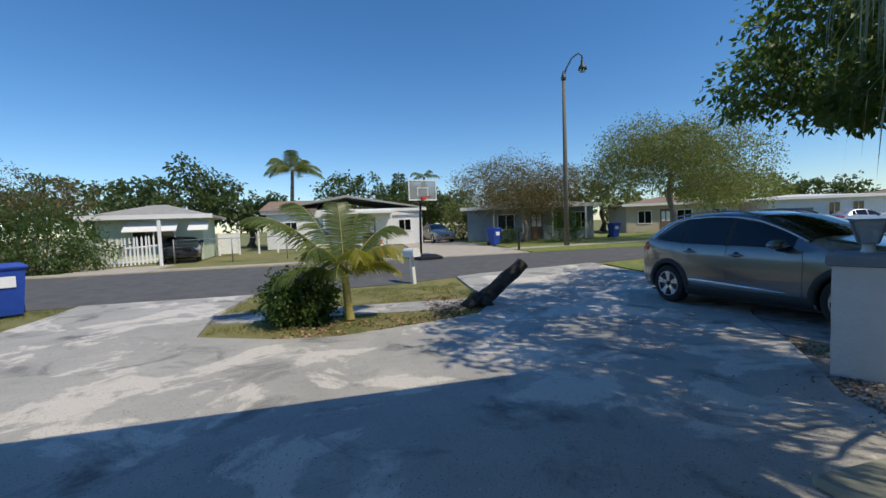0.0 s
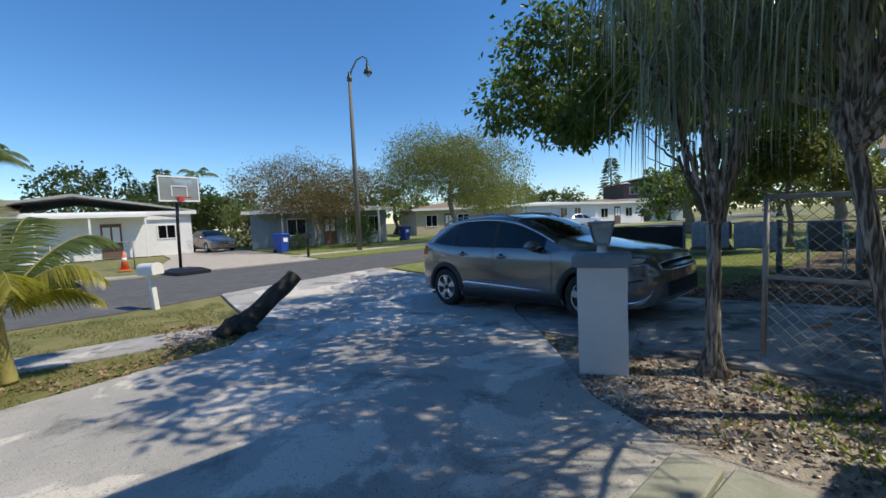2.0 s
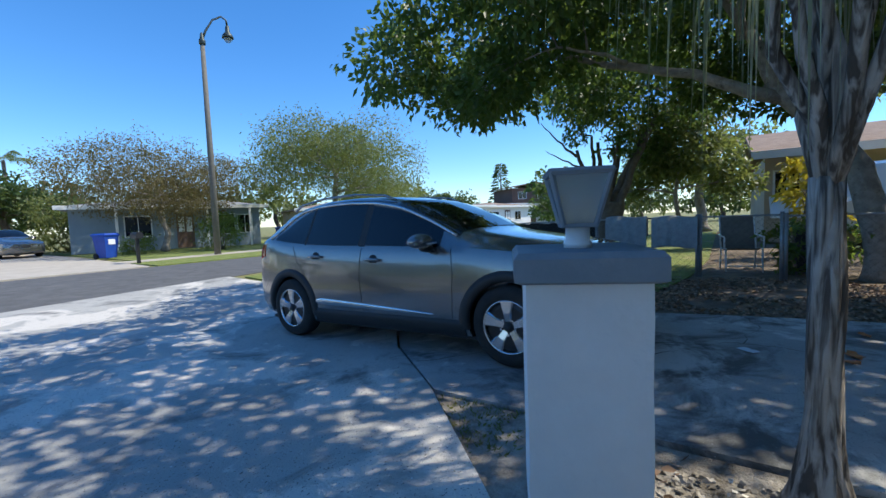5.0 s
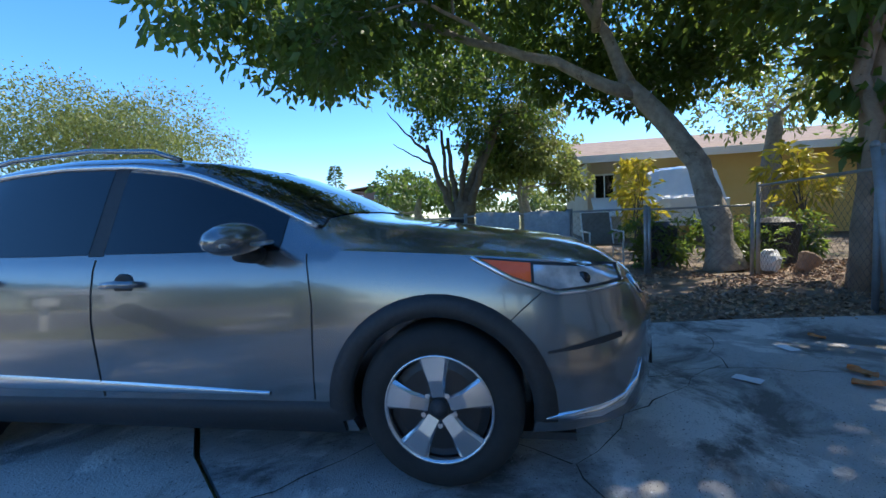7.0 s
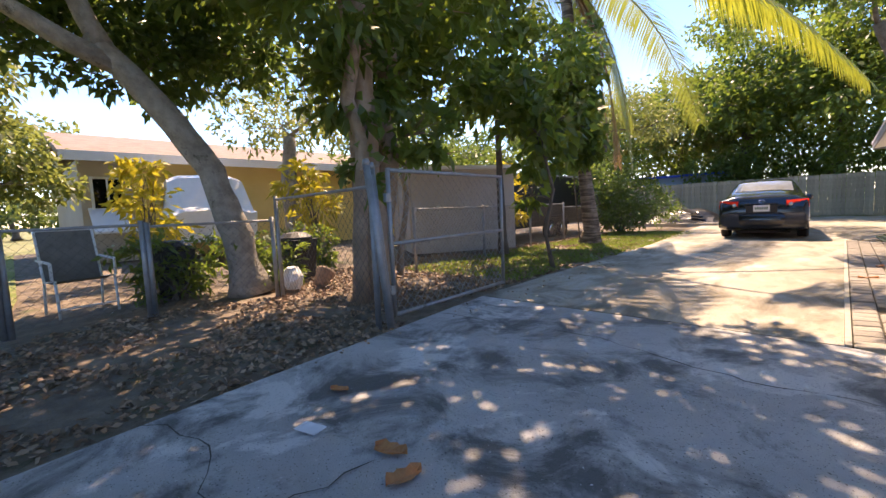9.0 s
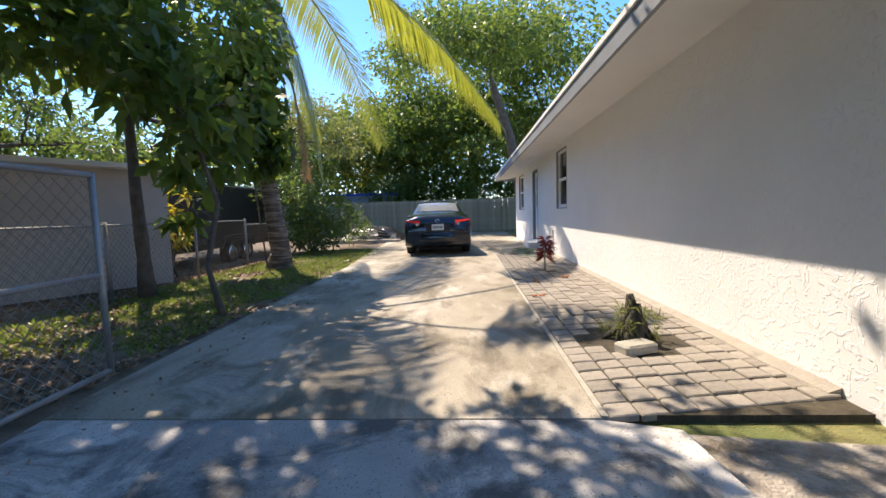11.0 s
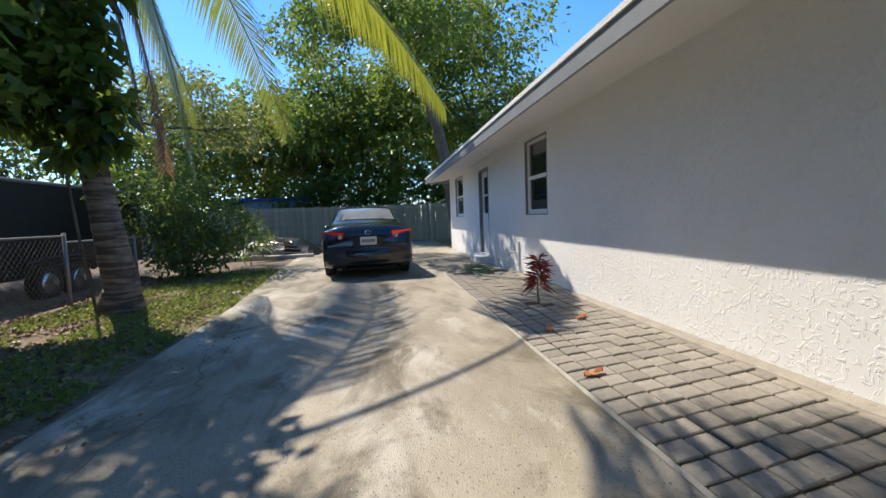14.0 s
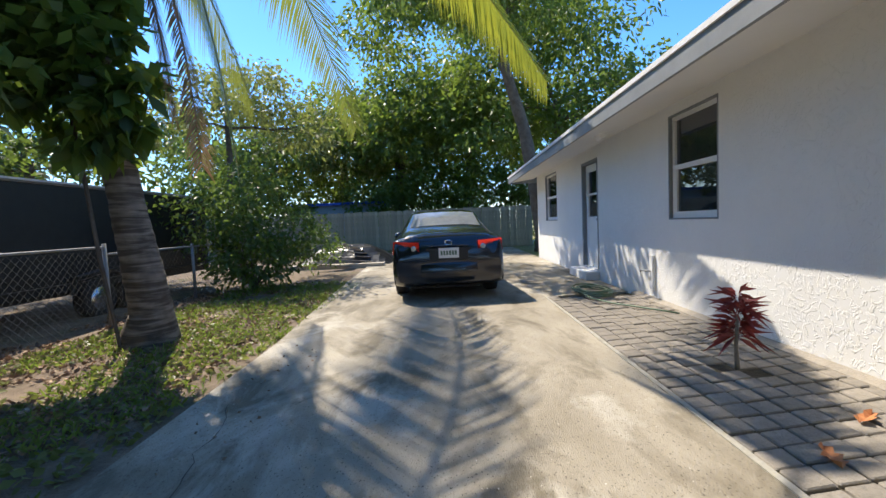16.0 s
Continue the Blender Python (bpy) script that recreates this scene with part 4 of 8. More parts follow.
def wheel(parent, x, y, R, style, side, tyre_w=0.205):
    """A tyre and an alloy rim with paired spokes; side: the way it faces along x."""
    th = part("wheel", Geo().lathe([(0.0, -0.09), (R * 0.60, -0.09), (R * 0.60, 0.0), (R * 0.5, 0.012), (0.0, 0.012)], seg=28, m=pose(0, 0, 0, 0, 90 * side, 0)), M["alloy_dark"], parent, smooth=False)
    th.matrix_basis = pose(x, y, R)
    h = tyre_w / 2
    g = Geo()
    prof = [(R * 0.66, -h), (R * 0.80, -h - 0.006), (R * 0.94, -h + 0.006), (R, -h + 0.035), (R, h - 0.035), (R * 0.94, h - 0.006), (R * 0.80, h + 0.006), (R * 0.67, h), (R * 0.64, h - 0.02), (R * 0.64, -h + 0.02), (R * 0.66, -h)]
    m = pose(0, 0, 0, 0, 90 * side, 0) @ Matrix.Translation((0, 0, -h + 0.03))
    rings = []
    for j in range(40):
        a = 2 * math.pi * j / 40
        rings.append([m @ Vector((r * math.cos(a), r * math.sin(a), z)) for r, z in prof])
    g.loft(rings + [rings[0]])
    part("tyre", g, M["rubber"], th, "black rubber tyre", smooth=True)
    rim = Geo()
    prof2 = [(R * 0.665, 0.02), (R * 0.66, 0.034), (R * 0.635, 0.034), (R * 0.62, 0.01), (R * 0.62, -0.03)]
    rings = []
    for j in range(40):
        a = 2 * math.pi * j / 40
        rings.append([pose(0, 0, 0, 0, 90 * side, 0) @ Vector((r * math.cos(a), r * math.sin(a), z)) for r, z in prof2])
    rim.loft(rings + [rings[0]], closed=False)
    part("rim", rim, M["alloy"], th, "bright machined alloy rim", smooth=True)
    sp = Geo()
    nsp = 5
    for k in range(nsp):
        a = 2 * math.pi * k / nsp + 0.03
        mm = pose(0, 0, 0, 0, 90 * side, 0) @ Matrix.Rotation(a, 4, "Z")
        r0, r1 = R * 0.13, R * 0.63
        w0, w1 = R * 0.095, R * 0.20
        prof3 = [(r0, w0, 0.015), (R * 0.35, R * 0.115, 0.03), (r1, w1, 0.028)]
        rings = []
        for r, w, z in prof3:
            rings.append([mm @ Vector((r, -w, z - 0.012)), mm @ Vector((r, -w * 0.75, z)), mm @ Vector((r, w * 0.75, z)), mm @ Vector((r, w, z - 0.012))])
        sp.loft(rings, closed=False)
    part("spokes", sp, M["alloy"], th, "five machined alloy spokes")
    part("hub_cap", Geo().lathe([(0, 0.01), (R * 0.12, 0.01), (R * 0.12, 0.022), (R * 0.09, 0.03), (R * 0.08, 0.034), (0, 0.036)], seg=18, m=pose(0, 0, 0, 0, 90 * side, 0)), M["plastic_black"], th, smooth=True)
    nuts = Geo()
    for k in range(5):
        a = 2 * math.pi * k / 5 + 0.03 + math.pi / 5
        nuts.cyl(pose(0, 0, 0, 0, 90 * side, 0) @ Vector((R * 0.2 * math.cos(a), R * 0.2 * math.sin(a), 0.012)), pose(0, 0, 0, 0, 90 * side, 0) @ Vector((R * 0.2 * math.cos(a), R * 0.2 * math.sin(a), 0.026)), 0.011, seg=6)
    parts("wheel_nut", nuts, M["alloy"], th)
    return th


def car_body(name, prof, n, paint, axles, R, parent):
    """Lofted body with its wheel arches cut out."""
    rings = []
    for s in np.linspace(prof["s"][0], prof["s"][-1], n):
        r = car_ring(s, prof)
        full = [(x, s, z) for x, z in r] + [(-x, s, z) for x, z in r[-2:0:-1]]
        rings.append(full)
    body = part("body", Geo().loft(rings, True, True), paint, parent)
    cut = Geo()
    for y in axles:
        for s in (-1, 1):
            cut.cyl((s * 0.55, y, R + 0.01), (s * 1.2, y, R + 0.01), R * 1.13, seg=36)
    tool = new("tool", cut.mesh("tool", paint))
    mod = body.modifiers.new("arches", "BOOLEAN")
    mod.operation, mod.object, mod.solver = "DIFFERENCE", tool, "EXACT"
    tool.parent = parent
    bpy.context.view_layer.update()
    dg = bpy.context.evaluated_depsgraph_get()
    me = bpy.data.meshes.new_from_object(body.evaluated_get(dg))
    body.modifiers.clear()
    body.data = me
    bpy.data.objects.remove(tool)
    me.polygons.foreach_set("use_smooth", [True] * len(me.polygons))
    me.set_sharp_from_angle(angle=radians(38))
    return body


def arch_ring(prof, y, R, wide, parent, a0=-8, a1=188):
    """Black plastic trim round a wheel opening, both sides."""
    g = Geo()
    for side in (1, -1):
        rings = []
        for k in range(25):
            a = radians(a0 + (a1 - a0) * k / 24)
            row = []
            for rr, o in ((R * 1.10, -0.03), (R * 1.11, 0.012), (R * 1.11 + wide * 0.5, 0.016), (R * 1.11 + wide, 0.008), (R * 1.11 + wide, -0.02)):
                s, z = y - rr * math.cos(a), R + rr * math.sin(a)
                x = car_side_point(prof, min(max(s, prof["s"][0] + 0.02), prof["s"][-1] - 0.02), max(z, 0.22)) + o
                row.append((side * x, s, max(z, 0.17)))
            rings.append(row)
        g.loft(rings, closed=False)
    return parts("arch_trim", g, M["plastic_black"], parent, "black plastic wheel arch trim", smooth=True)


def seam(prof, pts, parent, r=0.0024, sides=(1, -1), mat_key="plastic_black", name="door_seam", grow=0.002, label=""):
    g = Geo()
    for side in sides:
        q = []
        for (s0, z0), (s1, z1) in zip(pts, pts[1:]):
            for k in range(6):
                t = k / 6
                s, z = s0 + (s1 - s0) * t, z0 + (z1 - z0) * t
                q.append((side * (car_side_point(prof, s, z) + grow), s, z))
        s, z = pts[-1]
        q.append((side * (car_side_point(prof, s, z) + grow), s, z))
        g.tube(q, r, 5)
    return parts(name, g, M[mat_key], parent, label)


def side_glass_pts(prof, s, f):
    r = car_ring(s, prof, 0.0)
    a = [Vector(p) for p in r[8:12]]
    x = f * 3
    j = min(2, int(x))
    return a[j].lerp(a[j + 1], x - j)


def build_suv(m):
    th = thing("suv", "metallic grey compact crossover parked on the driveway", "car", at=m)
    prof = smooth_profile({
        "s":    [0.00, 0.05, 0.15, 0.35, 0.65, 0.95, 1.18, 1.32, 1.64, 2.02, 2.36, 2.80, 3.20, 3.60, 3.90, 4.10, 4.22, 4.30, 4.36],
        "top":  [0.66, 0.78, 0.87, 0.93, 0.98, 1.03, 1.07, 1.10, 1.27, 1.43, 1.50, 1.535, 1.53, 1.49, 1.42, 1.32, 1.16, 0.98, 0.72],
        "belt": [0.60, 0.70, 0.78, 0.86, 0.90, 0.93, 0.95, 0.96, 0.965, 0.97, 0.98, 0.99, 1.01, 1.05, 1.10, 1.12, 1.05, 0.92, 0.66],
        "w":    [0.52, 0.70, 0.79, 0.86, 0.89, 0.90, 0.90, 0.90, 0.90, 0.90, 0.90, 0.90, 0.90, 0.895, 0.885, 0.86, 0.83, 0.79, 0.66],
        "wr":   [0.44, 0.60, 0.67, 0.70, 0.73, 0.74, 0.75, 0.74, 0.70, 0.66, 0.64, 0.63, 0.63, 0.61, 0.59, 0.58, 0.60, 0.64, 0.56],
        "zb":   [0.32, 0.26, 0.22, 0.19, 0.18, 0.18, 0.18, 0.18, 0.18, 0.18, 0.18, 0.18, 0.18, 0.18, 0.20, 0.23, 0.26, 0.29, 0.36]}, 80)
    R, fa, ra = 0.325, 0.86, 3.56
    car_body("body", prof, 80, M["car_grey"], (fa, ra), R, th)
    part("underbody", Geo().box(-0.80, 0.80, 0.35, 4.05, 0.17, 0.20), M["plastic_black"], th)
    parts("wheel_well", Geo().box(-0.54, 0.54, fa - 0.42, fa + 0.42, 0.15, 0.7).box(-0.54, 0.54, ra - 0.42, ra + 0.42, 0.15, 0.7), M["plastic_black"], th)
    for y in (fa, ra):
        for s in (-1, 1):
            wheel(th, s * 0.868, y, R, 0, s)
        arch_ring(prof, y, R, 0.085, th)
    # sill cladding
    g = Geo()
    for side in (1, -1):
        rings = []
        for k in range(21):
            s = fa + 0.40 + (ra - fa - 0.80) * k / 20
            rings.append([(side * (car_side_point(prof, s, z) + o), s, z) for z, o in ((0.19, -0.02), (0.21, 0.012), (0.30, 0.016), (0.345, 0.006), (0.35, -0.01))])
        g.loft(rings, closed=False)
    parts("sill_trim", g, M["plastic_black"], th, "black plastic sill cladding", smooth=True)
    # lower door moulding; bright alloy stands in for the sky reflected on its paint
    g = Geo()
    for side in (1, -1):
        rings = []
        for k in range(21):
            s = 1.57 + 1.55 * k / 20
            z = 0.385 + 0.045 * (k / 20)
            h = 0.040 * max(0.06, k / 20) ** 0.55 * (1.0 if k < 20 else 0.5)
            rings.append([(side * (car_side_point(prof, s, z + q * h) + o), s, z + q * h) for q, o in ((-1, -0.004), (-0.8, 0.010), (0.5, 0.006), (1, -0.003))])
        g.loft(rings, closed=False)
    parts("door_moulding", g, M["alloy"], th, "tapered moulding low along the doors, sky reflection given as bright alloy", smooth=True)
    # glazing
    for nm, s0, s1 in (("front_door_glass", 1.50, 2.39), ("rear_door_glass", 2.48, 3.28), ("quarter_glass", 3.32, 3.86)):
        g = Geo()
        for side in (1, -1):
            rings = []
            for k in range(13):
                s = s0 + (s1 - s0) * k / 12
                top = 0.93
                if nm == "quarter_glass":
                    top = 0.93 * (1 - 0.75 * (k / 12) ** 1.6)
                if nm == "front_door_glass":
                    top = 0.90
                rings.append([(side * (p.x + 0.004), s, p.y) for p in (side_glass_pts(prof, s, f) for f in np.linspace(0.05, top, 5))])
            g.loft(rings, closed=False)
        parts(nm, g, M["car_glass"], th, "dark tinted side window", smooth=True)
    for s0, s1 in ((2.393, 2.477), (3.285, 3.315)):
        g = Geo()
        for side in (1, -1):
            rings = []
            for k in range(3):
                s = s0 + (s1 - s0) * k / 2
                rings.append([(side * (p.x + 0.003), s, p.y) for p in (side_glass_pts(prof, s, f) for f in np.linspace(0.03, 0.94, 5))])
            g.loft(rings, closed=False)
        parts("pillar_trim", g, M["plastic_black"], th, smooth=True)
    g = Geo()
    for side in (1, -1):
        q = [(side * (p.x + 0.006), s, p.y) for s, p in ((s, side_glass_pts(prof, s, 0.97)) for s in np.linspace(1.37, 3.55, 32))]
        q += [(side * (p.x + 0.006), s, p.y) for s, p in ((s, side_glass_pts(prof, s, f)) for s, f in ((3.65, 0.88), (3.78, 0.66), (3.90, 0.3), (3.95, 0.04)))]
        g.tube(q, 0.016, 6)
    parts("window_chrome", g, M["alloy"], th, "chrome strip over the side windows", smooth=True)
    part("windscreen", car_patch(prof, 1.35, 2.08, 11, 14, 0.005, 10), M["car_glass"], th, "raked windscreen", smooth=True)
    part("rear_window", car_patch(prof, 3.98, 4.20, 12, 14, 0.005, 6), M["car_glass"], th, "small rear window", smooth=True)
    g = Geo()
    for side in (1, -1):
        g.tube([(side * 0.60, s, np.interp(s, prof["s"], prof["top"]) + z) for s, z in ((2.15, -0.02), (2.3, 0.008), (2.7, 0.012), (3.2, 0.012), (3.6, 0.008), (3.75, -0.02))], 0.014, 6)
    parts("roof_rail", g, M["car_grey"], th, "low roof rails", smooth=True)
    part("antenna_fin", Geo().loft([[(-0.025, 3.55, 1.47), (0.025, 3.55, 1.47), (0.0, 3.55, 1.475)], [(-0.02, 3.66, 1.46), (0.02, 3.66, 1.46), (0.0, 3.66, 1.52)], [(-0.015, 3.70, 1.45), (0.015, 3.70, 1.45), (0, 3.72, 1.515)]], True, True), M["car_grey"], th)
    seam(prof, [(1.37, 0.95), (1.35, 0.75), (1.37, 0.36)], th)
    seam(prof, [(2.43, 0.98), (2.45, 0.7), (2.42, 0.36)], th)
    seam(prof, [(3.50, 1.02), (3.42, 0.85), (3.24, 0.62), (3.16, 0.36)], th)
    seam(prof, [(0.60, 0.63), (0.52, 0.70), (0.45, 0.755)], th, name="bumper_seam", r=0.0025)
    for s0, z in ((2.26, 0.86), (3.10, 0.90)):
        g = Geo()
        for side in (1, -1):
            x = car_side_point(prof, s0, z)
            g.tube([(side * (x - 0.01), s0 - 0.10, z), (side * (x + 0.035), s0 - 0.075, z + 0.006), (side * (x + 0.042), s0, z + 0.01), (side * (x + 0.035), s0 + 0.075, z + 0.006), (side * (x - 0.01), s0 + 0.10, z)], [0.012, 0.016, 0.017, 0.016, 0.012], 8)
        parts("door_handle", g, M["car_grey"], th, "body-coloured pull handle", smooth=True)
        g = Geo()
        for side in (1, -1):
            x = car_side_point(prof, s0, z)
            g.lathe([(0.0, -0.004), (0.058, -0.002), (0.05, 0.003), (0.0, 0.003)], (0, 0, 0), 16, pose(side * (x + 0.001), s0, z - 0.004, 0, 90 * side, 0))
        parts("handle_recess", g, M["plastic_black"], th)
    # mirrors
    for side in (1, -1):
        x = car_side_point(prof, 1.60, 0.99)
        mm = pose(side * (x + 0.15), 1.60, 1.025) @ Matrix.Diagonal((1.25, 1.15, 0.92, 1))
        g = Geo()
        rings = []
        for k in range(9):
            t = k / 8
            r = math.sin(math.pi * (0.08 + 0.84 * t)) ** 0.55
            y = -0.085 + 0.15 * t
            rings.append([mm @ Vector((math.cos(a) * 0.125 * r, y, math.sin(a) * 0.078 * r * (1 if math.sin(a) > 0 else 0.85))) for a in [2 * math.pi * j / 14 for j in range(14)]])
        g.loft(rings, True, True)
        mir = part("side_mirror", g, M["car_grey"], th, smooth=True)
        part("mirror_stalk", Geo().tube([(side * (x - 0.02), 1.58, 0.955), (side * (x + 0.06), 1.59, 0.955), (side * (x + 0.13), 1.60, 0.975)], [0.035, 0.03, 0.035], 8), M["plastic_black"], mir, smooth=True)
        part("indicator_strip", Geo().tube([mm @ Vector((-0.09 * side, -0.078, -0.018)), mm @ Vector((0.0, -0.09, -0.02)), mm @ Vector((0.11 * side, -0.045, -0.016))], 0.009, 6), M["lens_clear"], mir)
    # head lamps: swept-back clear lens with an amber corner and a bright rim
    zh = lambda s: 0.838 + 0.062 * (s - 0.25) / 0.45
    zl = lambda s: float(np.interp(s, [0.10, 0.18, 0.27, 0.40, 0.55, 0.70], [0.775, 0.762, 0.752, 0.748, 0.808, 0.898]))
    for side in (1, -1):
        def skin(s0, s1, n, o, lo=zl, hi=zh):
            return Geo().loft([[(side * (car_side_point(prof, s, z) + o), s - o * max(0.0, 0.5 - s) * 2.5, z + o * max(0.0, 0.5 - s) * 2.0) for z in np.linspace(lo(s), hi(s), 6)] for s in np.linspace(s0, s1, n)], closed=False)
        lamp = part("headlight", skin(0.16, 0.70, 20, 0.007), M["plastic_black"], th, "swept-back headlight with an amber corner", smooth=True)
        part("lens", skin(0.18, 0.475, 12, 0.012, lambda s: zl(s) + 0.014, lambda s: zh(s) - 0.012), M["lens_clear"], lamp, "clear lens", smooth=True)
        part("amber_reflector", skin(0.485, 0.665, 8, 0.009, lambda s: zl(s) + 0.012, lambda s: zh(s) - 0.006), M["lens_amber"], lamp, "amber side marker", smooth=True)
        part("chrome_edge", Geo().tube([(side * (car_side_point(prof, s, zl(s)) + 0.010), s, zl(s)) for s in np.linspace(0.15, 0.70, 18)], 0.010, 6), M["chrome"], lamp, smooth=True)
        part("projector", Geo().lathe([(0, 0.0), (0.026, 0.0), (0.026, 0.004), (0.016, 0.007), (0, 0.008)], seg=16, m=pose(side * (car_side_point(prof, 0.30, 0.79) + 0.007), 0.30, 0.795, 0, 90 * side, 0)), M["car_glass"], lamp, smooth=True)
    # grille, intake and fog-lamp blades, lying on the nose
    def nose(x, z, out):
        lo, hi = 0.0, 0.7
        for k in range(14):
            mid = (lo + hi) / 2
            r = car_ring(mid, prof, 0.0)[2:]
            if float(np.interp(z, [p[1] for p in r], [p[0] for p in r])) >= abs(x) and z <= max(p[1] for p in r):
                hi = mid
            else:
                lo = mid
        return (x, hi - out, z)

    def band(half, z0, z1, out, n=17):
        return Geo().loft([[nose(half * (2 * k / n - 1), z, out) for k in range(n + 1)] for z in np.linspace(z0, z1, 6)], closed=False)
    grille = part("grille", band(0.55, 0.675, 0.77, 0.006), M["plastic_black"], th, "narrow black grille between the headlights", smooth=True)
    rim = [nose(x, 0.775 - 0.02 * abs(x / 0.55) ** 3, 0.004) for x in np.linspace(-0.55, 0.55, 17)] + [nose(x, 0.668 + 0.02 * abs(x / 0.55) ** 3, 0.004) for x in np.linspace(0.55, -0.55, 17)]
    part("grille_rim", Geo().tube(rim + rim[:1], 0.010, 6), M["chrome"], grille, "chrome surround", smooth=True)
    g = Geo()
    for k in range(-22, 23):
        for lean in (0.05, -0.05):
            q = [(0.026 * k + lean * (2 * j / 4 - 1), 0.680 + 0.09 * j / 4) for j in range(5)]
            if max(abs(x) for x, z in q) < 0.54:
                g.tube([nose(x, z, 0.008) for x, z in q], 0.0035, 4)
    part("honeycomb", g, M["rubber"], grille, "black lattice")
    intake = part("lower_intake", band(0.50, 0.36, 0.53, 0.005), M["plastic_black"], th, "black lower intake", smooth=True)
    g = Geo()
    for k in range(5):
        g.tube([nose(x, 0.385 + k * 0.032, 0.008) for x in np.linspace(-0.47, 0.47, 11)], 0.004, 4)
    parts("intake_slat", g, M["plastic_black"], intake)
    for side in (1, -1):
        pth = [(0.46, 0.285, 0.006), (0.36, 0.29, 0.02), (0.26, 0.30, 0.026), (0.17, 0.33, 0.026), (0.115, 0.39, 0.02), (0.09, 0.46, 0.008)]
        part("bumper_blade", Geo().loft([[(side * (car_side_point(prof, s, z) + 0.004), s, z - h), (side * (car_side_point(prof, s, z) + 0.016), s, z - h * 0.5), (side * (car_side_point(prof, s, z) + 0.016), s, z + h * 0.5), (side * (car_side_point(prof, s, z) + 0.004), s, z + h)] for s, z, h in pth], closed=False), M["chrome"], th, "silver blade at the bumper corner", smooth=True)
        part("side_intake", Geo().loft([[(side * (car_side_point(prof, s, z) + 0.005), s, z) for z in np.linspace(lo, hi, 4)] for s, lo, hi in ((0.44, 0.532, 0.538), (0.34, 0.542, 0.558), (0.24, 0.556, 0.58), (0.17, 0.57, 0.592))], closed=False), M["plastic_black"], th, "dark slit in the bumper corner")
    g = Geo()
    for side in (1, -1):
        g.loft([[(side * (car_side_point(prof, s, z) + 0.006), s, z) for z in np.linspace(zl, zh, 4)] for s, zl, zh in ((4.05, 0.92, 1.06), (4.15, 0.90, 1.06), (4.22, 0.88, 1.02), (4.28, 0.86, 0.96))], closed=False)
    parts("tail_light", g, M["lens_red"], th, "wrap-around tail light", smooth=True)
    return th


